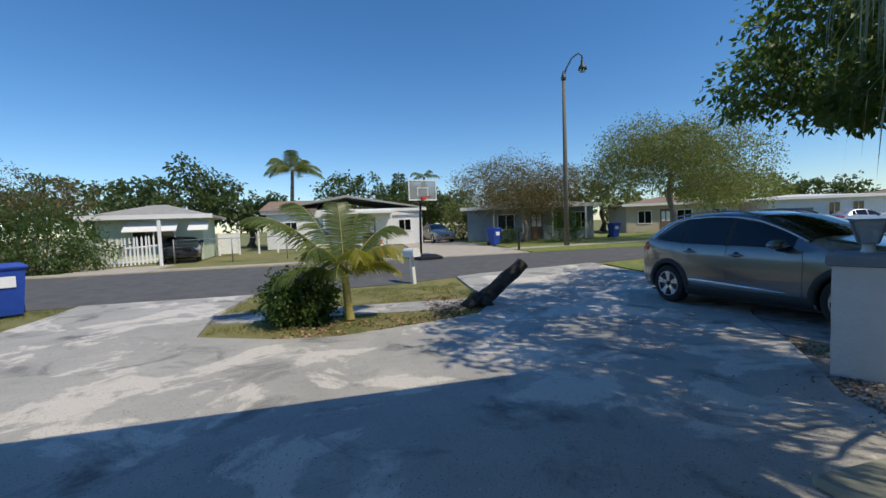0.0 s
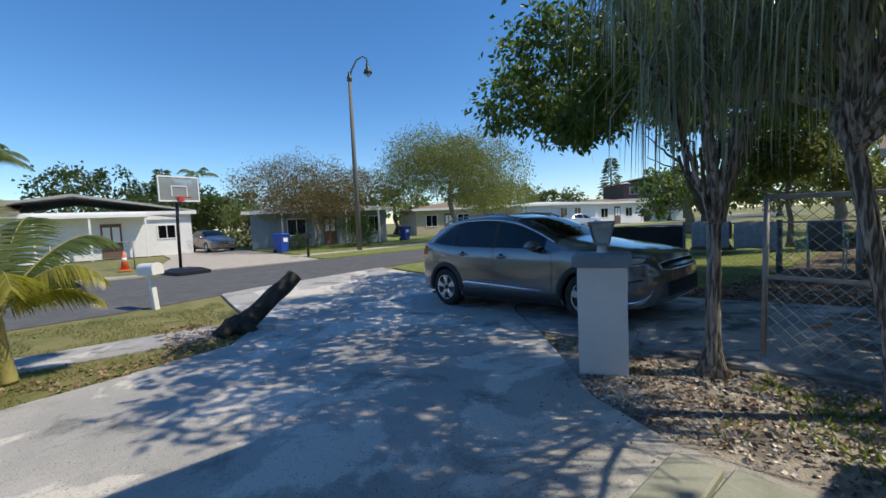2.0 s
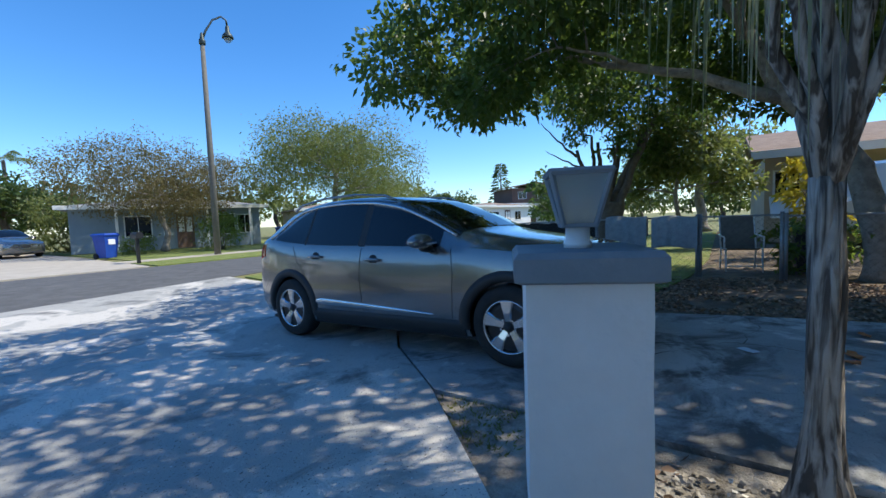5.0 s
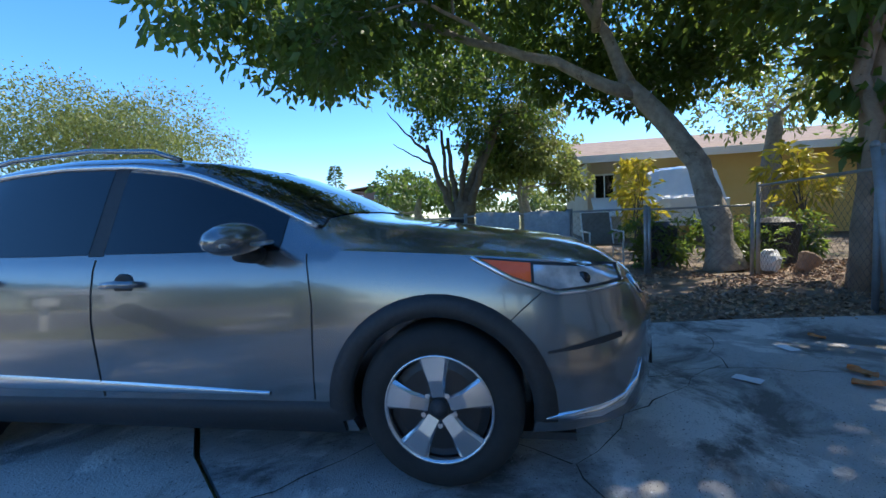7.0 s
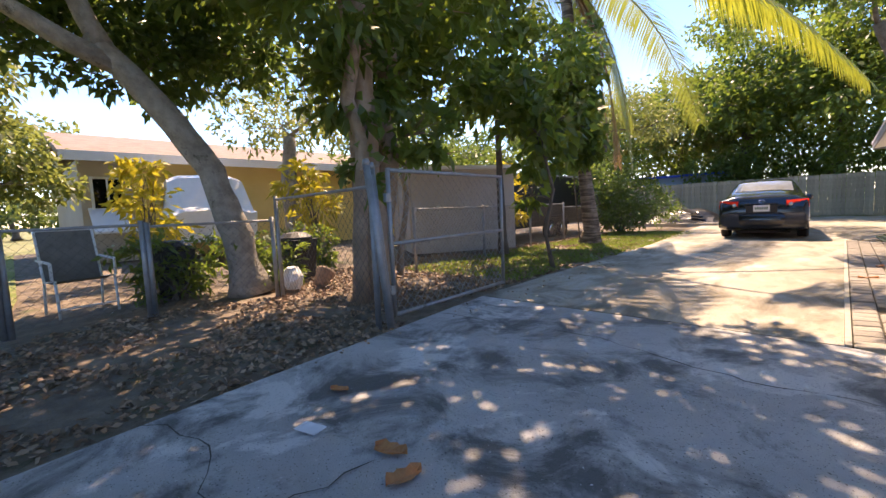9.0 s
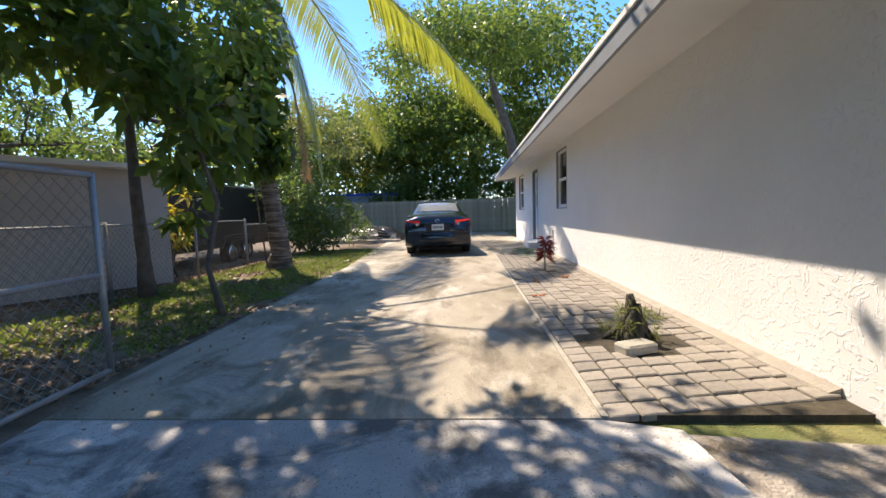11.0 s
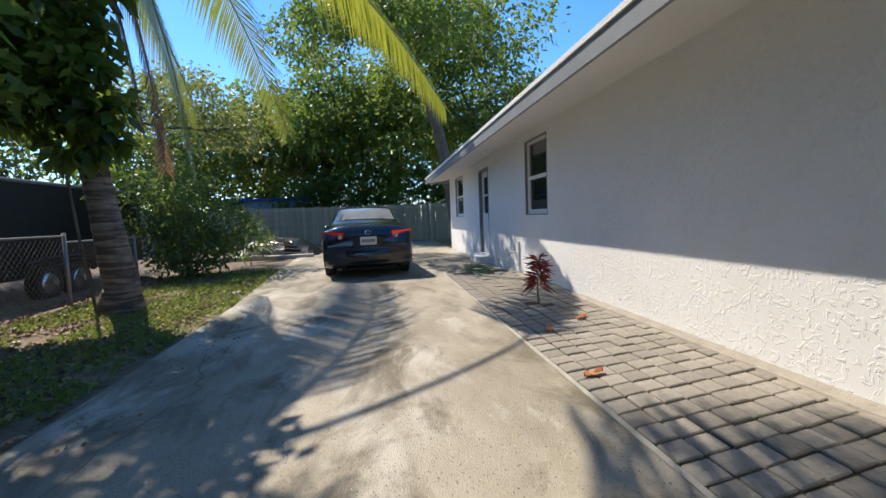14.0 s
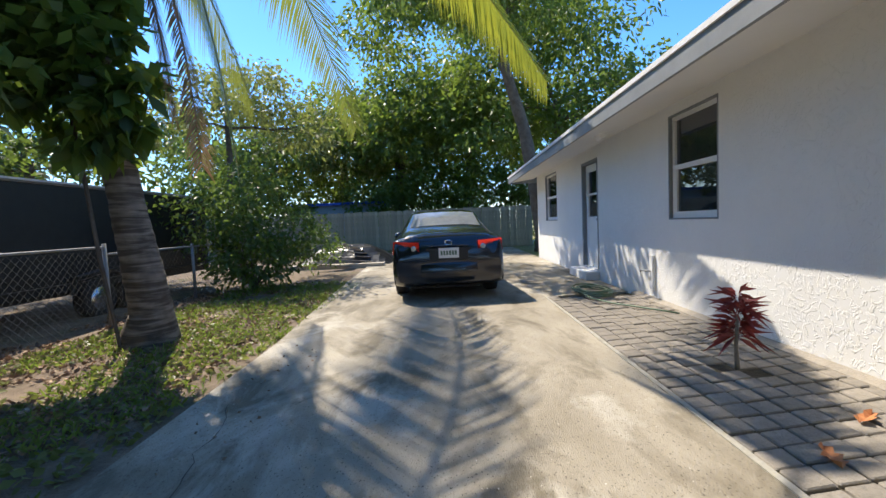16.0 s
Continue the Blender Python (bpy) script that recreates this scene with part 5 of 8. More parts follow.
def build_sedan(m, paint, label, rear=True, nm="sedan", group=""):
    th = thing(nm, label, "car", group, m)
    prof = smooth_profile({
        "s":    [0.00, 0.06, 0.20, 0.45, 0.80, 1.15, 1.40, 1.75, 2.15, 2.50, 2.90, 3.30, 3.65, 3.95, 4.20, 4.40, 4.49, 4.54],
        "top":  [0.58, 0.70, 0.78, 0.85, 0.92, 0.98, 1.02, 1.22, 1.40, 1.465, 1.47, 1.44, 1.32, 1.17, 1.10, 1.07, 1.00, 0.80],
        "belt": [0.52, 0.62, 0.70, 0.78, 0.84, 0.88, 0.90, 0.91, 0.92, 0.93, 0.95, 0.97, 0.99, 1.00, 0.99, 0.97, 0.92, 0.74],
        "w":    [0.50, 0.70, 0.79, 0.85, 0.88, 0.88, 0.88, 0.88, 0.88, 0.88, 0.88, 0.88, 0.88, 0.88, 0.878, 0.868, 0.85, 0.80],
        "wr":   [0.42, 0.58, 0.64, 0.68, 0.70, 0.72, 0.72, 0.66, 0.61, 0.585, 0.58, 0.58, 0.60, 0.64, 0.68, 0.69, 0.68, 0.64],
        "zb":   [0.30, 0.24, 0.21, 0.18, 0.17, 0.17, 0.17, 0.17, 0.17, 0.17, 0.17, 0.17, 0.17, 0.19, 0.22, 0.25, 0.28, 0.32]}, 80)
    R, fa, ra = 0.315, 0.92, 3.52
    car_body("body", prof, 80, paint, (fa, ra), R, th)
    parts("wheel_well", Geo().box(-0.54, 0.54, fa - 0.42, fa + 0.42, 0.15, 0.66).box(-0.54, 0.54, ra - 0.42, ra + 0.42, 0.15, 0.66), M["plastic_black"], th)
    for y in (fa, ra):
        for s in (-1, 1):
            wheel(th, s * 0.845, y, R, 0, s)
    for gl, s0, s1 in (("front_door_glass", 1.62, 2.42), ("rear_door_glass", 2.48, 3.25), ("quarter_glass", 3.29, 3.55)):
        g = Geo()
        for side in (1, -1):
            g.loft([[(side * (p.x + 0.004), s, p.y) for p in (side_glass_pts(prof, s, f) for f in np.linspace(0.06, 0.92, 5))] for s in np.linspace(s0, s1, 10)], closed=False)
        parts(gl, g, M["car_glass"], th, "dark side window", smooth=True)
    part("windscreen", car_patch(prof, 1.46, 2.2, 11, 14, 0.005, 10), M["car_glass"], th, smooth=True)
    part("rear_window", car_patch(prof, 3.36, 3.92, 12, 14, 0.005, 10), M["glare_glass"], th, "sloping rear window with sun glare painted in as pale glass", smooth=True)
    seam(prof, [(1.55, 0.9), (1.54, 0.36)], th)
    seam(prof, [(2.45, 0.93), (2.46, 0.36)], th)
    for s0, z in ((2.25, 0.80), (3.10, 0.83)):
        g = Geo()
        for side in (1, -1):
            x = car_side_point(prof, s0, z)
            g.tube([(side * (x - 0.01), s0 - 0.09, z), (side * (x + 0.035), s0 - 0.06, z), (side * (x + 0.035), s0 + 0.06, z), (side * (x - 0.01), s0 + 0.09, z)], 0.014, 7)
        parts("door_handle", g, paint, th, smooth=True)
    for side in (1, -1):
        x = car_side_point(prof, 1.70, 0.95)
        part("side_mirror", Geo().lathe([(0, -0.06), (0.06, -0.055), (0.085, -0.01), (0.085, 0.04), (0.06, 0.06), (0, 0.065)], seg=14, m=pose(side * (x + 0.09), 1.70, 0.98, 90, 0, 0), sx=1.2), paint, th, smooth=True)
    # nose
    part("grille", Geo().loft([[(x, -0.008 + 0.12 * abs(x / 0.6) ** 2.2, z) for x in np.linspace(-0.45, 0.45, 9)] for z in (0.50, 0.55, 0.62)], closed=False), M["plastic_black"], th)
    g = Geo()
    for side in (1, -1):
        g.loft([[(side * (car_side_point(prof, s, z) + 0.006), s, z) for z in np.linspace(0.58 + 0.12 * (s - 0.1), 0.69 + 0.16 * (s - 0.1), 4)] for s in np.linspace(0.10, 0.5, 8)], closed=False)
    parts("headlight", g, M["lens_clear"], th, "clear headlight", smooth=True)
    # tail: lamps, boot lid, plate, bumper, badge
    zr = lambda x: 4.545 - 0.13 * abs(x / 0.84) ** 2.6
    for side in (1, -1):
        g = Geo()
        rings = []
        for k in range(9):
            x = 0.45 + 0.39 * k / 8
            hi, lo = 0.94 + 0.02 * k / 8, 0.80 - 0.05 * math.sin(k / 8 * math.pi * 0.6)
            rings.append([(side * x, zr(x) + 0.012 - 0.09 * max(0, (z - 0.80)), z) for z in np.linspace(lo, hi, 5)])
        g.loft(rings, closed=False)
        rings = []
        for k in range(6):
            s = 4.42 - 0.22 * k / 5
            rings.append([(side * (car_side_point(prof, s, z) + 0.008), s, z) for z in np.linspace(0.76 + 0.03 * k / 5, 0.95 - 0.02 * k / 5, 5)])
        g.loft(rings, closed=False)
        lampb = part("tail_light", g, M["lens_red"], th, "large red tail light", smooth=True)
        part("reverse_lens", Geo().lathe([(0, 0.0), (0.042, 0.0), (0.042, 0.008), (0.02, 0.016), (0, 0.018)], seg=16, m=pose(side * 0.53, zr(0.53) + 0.012, 0.85, -90, 0, 0)), M["lens_clear"], lampb, smooth=True)
        part("bumper_reflector", Geo().bbox(side * 0.66 - 0.035, side * 0.66 + 0.035, zr(0.66) - 0.02, zr(0.66) + 0.015, 0.42, 0.53, 0.01), M["lens_red"], th)
    part("plate_recess", Geo().loft([[(x, zr(x) + 0.004, z) for x in np.linspace(-0.34, 0.34, 9)] for z in (0.66, 0.84)], closed=False), M["plastic_black"], th)
    plate = part("licence_plate", Geo().bbox(-0.155, 0.155, 4.552, 4.562, 0.69, 0.845, 0.004), M["white_vinyl"], th, "white licence plate with worn characters")
    g = Geo()
    for k in range(6):
        g.box(-0.12 + k * 0.043, -0.09 + k * 0.043, 4.562, 4.564, 0.735, 0.80)
    part("plate_characters", g, M["hose"], plate)
    part("boot_seam", Geo().tube([(x, zr(x) + 0.004 - 0.03, z) for x, z in [(-0.44, 0.99), (-0.42, 0.8), (-0.40, 0.66), (0, 0.645), (0.40, 0.66), (0.42, 0.8), (0.44, 0.99)]], 0.004, 4), M["plastic_black"], th)
    part("boot_trim", Geo().tube([(x, zr(x) + 0.012, 0.875) for x in np.linspace(-0.30, 0.30, 9)], 0.012, 6), paint, th, smooth=True)
    part("bumper", Geo().loft([[(x, zr(x) + o, z) for x in np.linspace(-0.85, 0.85, 15)] for z, o in ((0.30, -0.03), (0.34, 0.01), (0.46, 0.02), (0.60, 0.018), (0.63, -0.01))], closed=False), paint, th, smooth=True)
    g = Geo()
    rings = []
    for k in range(13):
        a = 2 * math.pi * k / 12
        c = Vector((0.055 * math.cos(a), 4.54 - 0.02, 0.925 + 0.034 * math.sin(a)))
        rings.append(c)
    part("badge", Geo().tube(rings, 0.006, 5), M["chrome"], th)
    return th


build_suv(Matrix.Translation((6.57, 2.54, -0.045)) @ pose(0, 0, 0, -1.7, 0, 0))
sedan = build_sedan(pose(7.08, -12.3, -0.04, 0, 0, 4) @ pose(0, -2.27, 0), M["car_blue"], "dark navy sedan parked behind the house, seen from the rear")
build_sedan(pose(8.2, 30.5, 0.02, 0, 0, 8), M["car_grey"], "grey sedan parked on the driveway across the street")


# ---- front yard: pillar, lamp, mailbox, log ----
th = thing("gate_pillar", "white rendered pillar with a blue-grey cap", "pillar", at=pose(4.32, 2.47, gz(2.47) - 0.03, 0, 0, 25))
g = Geo()
rings = []
for k in range(9):
    z = k / 8 * 0.95
    ring = []
    for x, y in ((-0.2, -0.2), (0, -0.2), (0.2, -0.2), (0.2, 0), (0.2, 0.2), (0, 0.2), (-0.2, 0.2), (-0.2, 0)):
        j = 0.006 * noise.noise(Vector((x * 9, y * 9, z * 6)))
        ring.append((x * (1 + j * 4), y * (1 + j * 4), z))
    rings.append(ring)
g.loft(rings, True, True)
part("shaft", g, M["white_paint"], th, "white rendered shaft")
g = Geo()
g.loft([[(sx * w, sy * w, z) for sx, sy in ((-1, -1), (1, -1), (1, 1), (-1, 1))] for w, z in ((0.215, 0.945), (0.238, 0.955), (0.238, 1.03), (0.222, 1.05))], True, True)
part("cap", g, M["blue_grey_paint"], th, "blue-grey painted cap")
pillar_m = pose(4.32, 2.47, gz(2.47) - 0.03, 0, 0, 25)
th = thing("pillar_lantern", "four-sided lantern with frosted panes on the pillar", "lamp", at=pillar_m @ pose(0, 0, 1.05))
part("collar", Geo().lathe([(0, 0), (0.05, 0), (0.05, 0.02), (0.043, 0.025), (0.043, 0.085), (0, 0.085)], seg=18), M["white_vinyl"], th, smooth=True)
lo, hi, z0, z1 = 0.056, 0.102, 0.075, 0.272
part("lantern_base", Geo().box(-lo - 0.006, lo + 0.006, -lo - 0.006, lo + 0.006, z0, z0 + 0.014), M["blue_grey_paint"], th)
for k in range(4):
    r = Matrix.Rotation(k * math.pi / 2, 4, "Z")
    part("pane", Geo().add([r @ Vector(p) for p in ((-lo, -lo, z0 + 0.014), (lo, -lo, z0 + 0.014), (hi, -hi, z1), (-hi, -hi, z1), (-lo, -lo + 0.004, z0 + 0.014), (lo, -lo + 0.004, z0 + 0.014), (hi, -hi + 0.004, z1), (-hi, -hi + 0.004, z1))],
                           [(0, 1, 2, 3), (7, 6, 5, 4)]), M["glass_clear"], th, "frosted pane")
    part("corner_bar", Geo().tube([r @ Vector((lo, lo, z0 + 0.01)), r @ Vector((hi, hi, z1))], 0.0105, 6), M["blue_grey_paint"], th)
    part("top_bar", Geo().tube([r @ Vector((-hi, -hi, z1)), r @ Vector((hi, -hi, z1))], 0.013, 6), M["blue_grey_paint"], th)
part("bulb", Geo().lathe([(0, 0.095), (0.014, 0.10), (0.014, 0.125), (0.028, 0.15), (0.028, 0.17), (0.015, 0.19), (0, 0.195)], seg=12), M["white_vinyl"], th, smooth=True)

th = thing("mailbox", "white plastic mailbox on a white post", "mailbox", at=pose(1.94, 10.75, gz(10.75) - 0.05, -2, -3, 25))
part("post", Geo().bbox(-0.05, 0.05, -0.05, 0.05, 0, 0.72, 0.01), M["white_vinyl"], th)
g = Geo()
arc = [(math.cos(a) * 0.11, 0.85 + math.sin(a) * 0.10) for a in [math.pi * k / 10 for k in range(11)]] + [(-0.11, 0.72), (0.11, 0.72)]
g.loft([[(x, y, z) for x, z in arc] for y in (-0.24, 0.24)], True, True)
part("box", g, M["white_vinyl"], th, "rounded white box")
part("door", Geo().loft([[(x * 1.05, y, 0.72 + (z - 0.72) * 1.04) for x, z in arc] for y in (-0.256, -0.236)], True, True), M["white_paint"], th)

th = thing("fallen_log", "dark mossy leaning tree trunk cut off at an angle", "log", at=pose(2.55, 7.3, gz(7.2) - 0.03))
g = Geo()
a, b = Vector((-0.05, 0.0, 0.02)), Vector((0.93, 0.08, 0.74))
g.tube([a.lerp(b, k / 10) + Vector((0, 0, 0.012 * math.sin(k * 1.3))) for k in range(11)], [0.165, 0.15, 0.145, 0.14, 0.138, 0.137, 0.136, 0.135, 0.135, 0.13, 0.125], 16, True, 0.18)
part("trunk", g, M["bark_black"], th, smooth=True)
g = Geo()
for k, (x, y, r) in enumerate(((-0.26, -0.12, 0.12), (-0.2, 0.17, 0.12), (0.15, -0.2, 0.11), (-0.32, 0.02, 0.12), (0.16, 0.2, 0.11))):
    g.tube([(0.0, 0.0, 0.10), (x * 0.5, y * 0.5, 0.09), (x, y, -0.01)], [0.15, r, 0.07], 10, True, 0.4)
part("root_flare", g, M["bark_black"], th, "dark root flare", smooth=True)

# young palm and round shrub on the island
palm("young_palm", "young coconut palm with yellow-green fronds on the island", (0.16, 7.1, gz(7.1) - 0.03), [(0, 0, 0), (-0.02, 0, 0.3), (-0.05, 0, 0.75)], [0.085, 0.065, 0.06],
     [(172, 52, 2.7, 0.5, 0.4, "frond", 0.5), (150, 66, 2.6, 0.48, 0.35, "frond", 0.45), (60, 70, 2.3, 0.42, 0.45, "frond", 0.45), (12, 58, 2.3, 0.42, 0.6, "frond", 0.5), (-25, 50, 1.8, 0.4, 0.75, "frond_yellow", 0.6),
      (-75, 55, 1.7, 0.4, 0.8, "frond_yellow", 0.6), (-130, 55, 1.8, 0.4, 0.8, "frond", 0.6), (-170, 30, 1.5, 0.38, 0.8, "frond", 0.6), (100, 80, 2.2, 0.35, 0.3, "frond", 0.35), (-10, 35, 1.3, 0.33, 0.8, "frond_yellow", 0.6), (-100, 38, 1.2, 0.33, 0.8, "frond", 0.6), (40, 42, 1.4, 0.33, 0.7, "frond", 0.6)], M["rachis"])


def shrub(name, label, base, clumps, count, ln, wd, leaf, seed, stems=9, group=""):
    th = thing(name, label, "shrub", group, pose(*base))
    g = Geo()
    rng = random.Random(seed)
    for k in range(stems):
        c = clumps[k % len(clumps)]
        limb(g, (rng.uniform(-0.1, 0.1), rng.uniform(-0.1, 0.1), 0), (c[0] + rng.uniform(-0.5, 0.5) * c[3], c[1] + rng.uniform(-0.5, 0.5) * c[4], c[2] + rng.uniform(0, 0.5) * c[5]), 0.025, 0.006, seed + k, 6, 6, 0.1)
    parts("stem", g, M["bark_dark"], th, smooth=True)
    P, D = clump_points(clumps, count, seed, 0.45)
    P[:, 2] = np.maximum(P[:, 2], 0.03)
    part("foliage", leaf_mesh("foliage", P, D, ln, wd, leaf, 0.25, seed), leaf, th)
    return th


shrub("round_shrub", "dense round dark green shrub beside the young palm", (-0.62, 7.2, gz(7.2) - 0.03), [(0, 0, 0.42, 0.5, 0.5, 0.42), (0.25, 0.1, 0.55, 0.35, 0.4, 0.35), (-0.25, 0, 0.5, 0.35, 0.4, 0.35), (0, 0, 0.2, 0.55, 0.5, 0.2)], 5200, 0.085, 0.045, M["leaf_mid"], 5)

# street lamp
th = thing("street_lamp", "tall dark street lamp with a curved arm and bell shade", "street lamp", at=pose(12.2, 20.25, -0.05))
part("pole", Geo().tube([(0, 0, 0), (0, 0, 4.5), (0, 0, 9.0)], [0.14, 0.115, 0.085], 14), M["pole_concrete"], th, smooth=True)
part("collar", Geo().lathe([(0.09, 0), (0.13, 0.02), (0.13, 0.18), (0.09, 0.25), (0.05, 0.45), (0.02, 0.5)], (0, 0, 8.9), 14), M["lamp_green"], th, smooth=True)
part("arm", Geo().tube([(0, 0, 9.1), (0.15, -0.03, 9.5), (0.45, -0.08, 10.05), (0.80, -0.15, 10.3), (0.98, -0.2, 10.2), (1.02, -0.2, 10.0)], [0.05, 0.045, 0.04, 0.04, 0.04, 0.04], 8), M["lamp_green"], th, smooth=True)
part("shade", Geo().lathe([(0.05, 0.0), (0.08, -0.08), (0.10, -0.3), (0.20, -0.42), (0.24, -0.55), (0.22, -0.56), (0.0, -0.5)], (1.02, -0.2, 10.0), 18), M["lamp_green"], th, smooth=True)
part("globe", Geo().lathe([(0.0, -0.50), (0.17, -0.54), (0.17, -0.62), (0.11, -0.72), (0, -0.75)], (1.02, -0.2, 10.0), 16), M["glass_clear"], th, smooth=True)


def wheelie_bin(m, label, group="blue wheelie bins"):
    th = thing("wheelie_bin", label, "bin", group, m)
    g = Geo()
    g.loft([[(-a, -b, z), (a, -b, z), (a, b, z), (-a, b, z)] for a, b, z in ((0.22, 0.24, 0.06), (0.23, 0.26, 0.2), (0.29, 0.34, 0.95), (0.31, 0.36, 0.96), (0.31, 0.36, 1.0))], True, True)
    part("body", g, M["blue_plastic"], th, "blue plastic body")
    part("lid", Geo().loft([[(-a, -b, z), (a, -b, z), (a, b, z), (-a, b, z)] for a, b, z in ((0.33, 0.39, 1.0), (0.33, 0.39, 1.03), (0.26, 0.33, 1.09))], True, True), M["blue_plastic"], th, "blue hinged lid")
    part("label_panel", Geo().box(-0.14, 0.14, -0.331, -0.325, 0.62, 0.84), M["paper"], th, "white printed panel")
    for s in (-1, 1):
        part("wheel", Geo().lathe([(0, -0.03), (0.12, -0.03), (0.125, 0), (0.12, 0.03), (0, 0.03)], seg=16, m=pose(s * 0.24, 0.28, 0.125, 0, 90, 0)), M["rubber"], th)
    part("handle", Geo().tube([(-0.25, 0.39, 0.98), (-0.25, 0.45, 1.0), (0.25, 0.45, 1.0), (0.25, 0.39, 0.98)], 0.016, 6), M["blue_plastic"], th)
    return th


wheelie_bin(pose(-6.5, 10.25, gz(10.2) - 0.05, 0, 0, 35), "blue wheelie bin on the grass by the street")
wheelie_bin(pose(9.3, 23.6, 0.0, 0, 0, 20), "blue wheelie bin on the green verge")
wheelie_bin(pose(19.5, 26.0, 0.0, 0, 0, 0), "blue wheelie bin beside the grey-blue house")
wheelie_bin(pose(15.2, 9.6, 0.0, 0, 0, 0), "blue wheelie bin beyond the neighbour's fence")

th = thing("mailbox", "black mailbox on a dark post on the verge", "mailbox", at=pose(8.85, 19.15, -0.03))
part("post", Geo().bbox(-0.05, 0.05, -0.05, 0.05, 0, 0.95, 0.01), M["black_paint"], th)
part("box", Geo().loft([[(x, y, z + 0.18) for x, z in arc] for y in (-0.26, 0.26)], True, True), M["black_paint"], th, "arched black box")

# basketball hoop
th = thing("basketball_hoop", "portable basketball hoop with a clear backboard", "basketball hoop", at=pose(3.55, 16.9, -0.02, 0, 0, 15))
part("pole", Geo().tube([(0, 0.35, 0.1), (0, 0.30, 1.6), (0, 0.15, 2.95)], 0.05, 10), M["black_paint"], th, smooth=True)
part("base", Geo().loft([[(-a, -b, z), (a, -b, z), (a, b, z), (-a, b, z)] for a, b, z in ((0.5, 0.65, 0), (0.5, 0.65, 0.1), (0.3, 0.4, 0.2))], True, True), M["black_paint"], th, "black weighted base")
part("backboard", Geo().box(-0.62, 0.62, -0.02, 0.0, 2.45, 3.25), M["glass_clear"], th, "clear acrylic backboard")
g = Geo()
for a in ((-0.64, 0.64, 3.22, 3.27), (-0.64, 0.64, 2.42, 2.47), (-0.64, -0.6, 2.47, 3.22), (0.6, 0.64, 2.47, 3.22), (-0.25, 0.25, 2.92, 2.95), (-0.25, -0.22, 2.6, 2.92), (0.22, 0.25, 2.6, 2.92)):
    g.box(a[0], a[1], -0.035, 0.012, a[2], a[3])
part("board_frame", g, M["white_vinyl"], th)
part("rim", Geo().tube([(0.23 * math.sin(2 * math.pi * k / 16), -0.27 + 0.23 * math.cos(2 * math.pi * k / 16), 2.55) for k in range(17)], 0.012, 5), M["red_paint"], th)
part("rim_bracket", Geo().box(-0.08, 0.08, -0.12, 0.02, 2.44, 2.56), M["red_paint"], th)
parts("lift_arm", Geo().tube([(0, 0.15, 2.9), (0, 0.0, 3.0)], 0.03, 6).tube([(0, 0.2, 2.5), (0, 0.0, 2.6)], 0.03, 6), M["black_paint"], th)

th = thing("traffic_cone", "orange traffic cone with a white band", "traffic cone", at=pose(2.2, 21.0, 0.0))
part("base", Geo().bbox(-0.2, 0.2, -0.2, 0.2, 0, 0.04), M["orange"], th)
part("cone", Geo().lathe([(0.15, 0.04), (0.03, 0.75), (0.0, 0.76)], seg=18), M["orange"], th, smooth=True)
part("band", Geo().lathe([(0.098, 0.36), (0.074, 0.5)], seg=18), M["white_vinyl"], th, smooth=True)


# ---- chain-link fences and gates ----
def chain_link(w, h, cell=0.06, r=0.0016, z0=0.05):
    g = Geo()
    for sgn in (1, -1):
        k = -h
        while k < w:
            x0, za, x1, zb = k, 0.0, k + h, h
            if x0 < 0:
                za, x0 = -k, 0.0
            if x1 > w:
                zb, x1 = h - (k + h - w), w
            if x1 > x0:
                xa, xb = (x0, x1) if sgn > 0 else (w - x0, w - x1)
                g.tube([(xa, 0, z0 + za), (xb, 0, z0 + zb)], r, 3, False)
            k += cell * 1.414
    return g


def gate_leaf(m, w, h, label, group="chain-link gate leaves", mid=True, cell=0.07, low=True):
    th = thing("chain_link_gate", label, "gate", group, m)
    part("frame_top", Geo().tube([(0, 0, h), (w, 0, h)], 0.02, 8), M["galvanised"], th, smooth=True)
    if low:
        part("frame_bottom", Geo().tube([(0, 0, 0.06), (w, 0, 0.06)], 0.02, 8), M["galvanised"], th, smooth=True)
    part("frame_side", Geo().tube([(0, 0, 0.04), (0, 0, h + 0.02)], 0.021, 8), M["galvanised"], th, smooth=True)
    part("frame_side", Geo().tube([(w, 0, 0.04), (w, 0, h + 0.02)], 0.021, 8), M["galvanised"], th, smooth=True)
    if mid:
        part("mid_rail", Geo().tube([(0, 0, h * 0.52), (w, 0, h * 0.52)], 0.018, 8), M["galvanised"], th, smooth=True)
    part("chain_mesh", chain_link(w, h - 0.08, cell, 0.0030), M["wire"], th, "diamond wire mesh")
    for z in (0.3, h - 0.25):
        part("hinge", Geo().lathe([(0.02, -0.04), (0.036, -0.04), (0.036, 0.04), (0.02, 0.04)], (-0.02, 0, z), 10), M["galvanised"], th)
    return th


def post(m, h, r, label, group="steel gate posts", cap=True):
    th = thing("steel_post", label, "post", group, m)
    part("tube", Geo().cyl((0, 0, -0.05), (0, 0, h), r, seg=14), M["galvanised"], th, smooth=True)
    if cap:
        part("post_cap", Geo().lathe([(r * 1.08, 0), (r * 1.08, 0.03), (r * 0.8, 0.055), (0, 0.065)], (0, 0, h), 14), M["galvanised"], th, smooth=True)
    return th


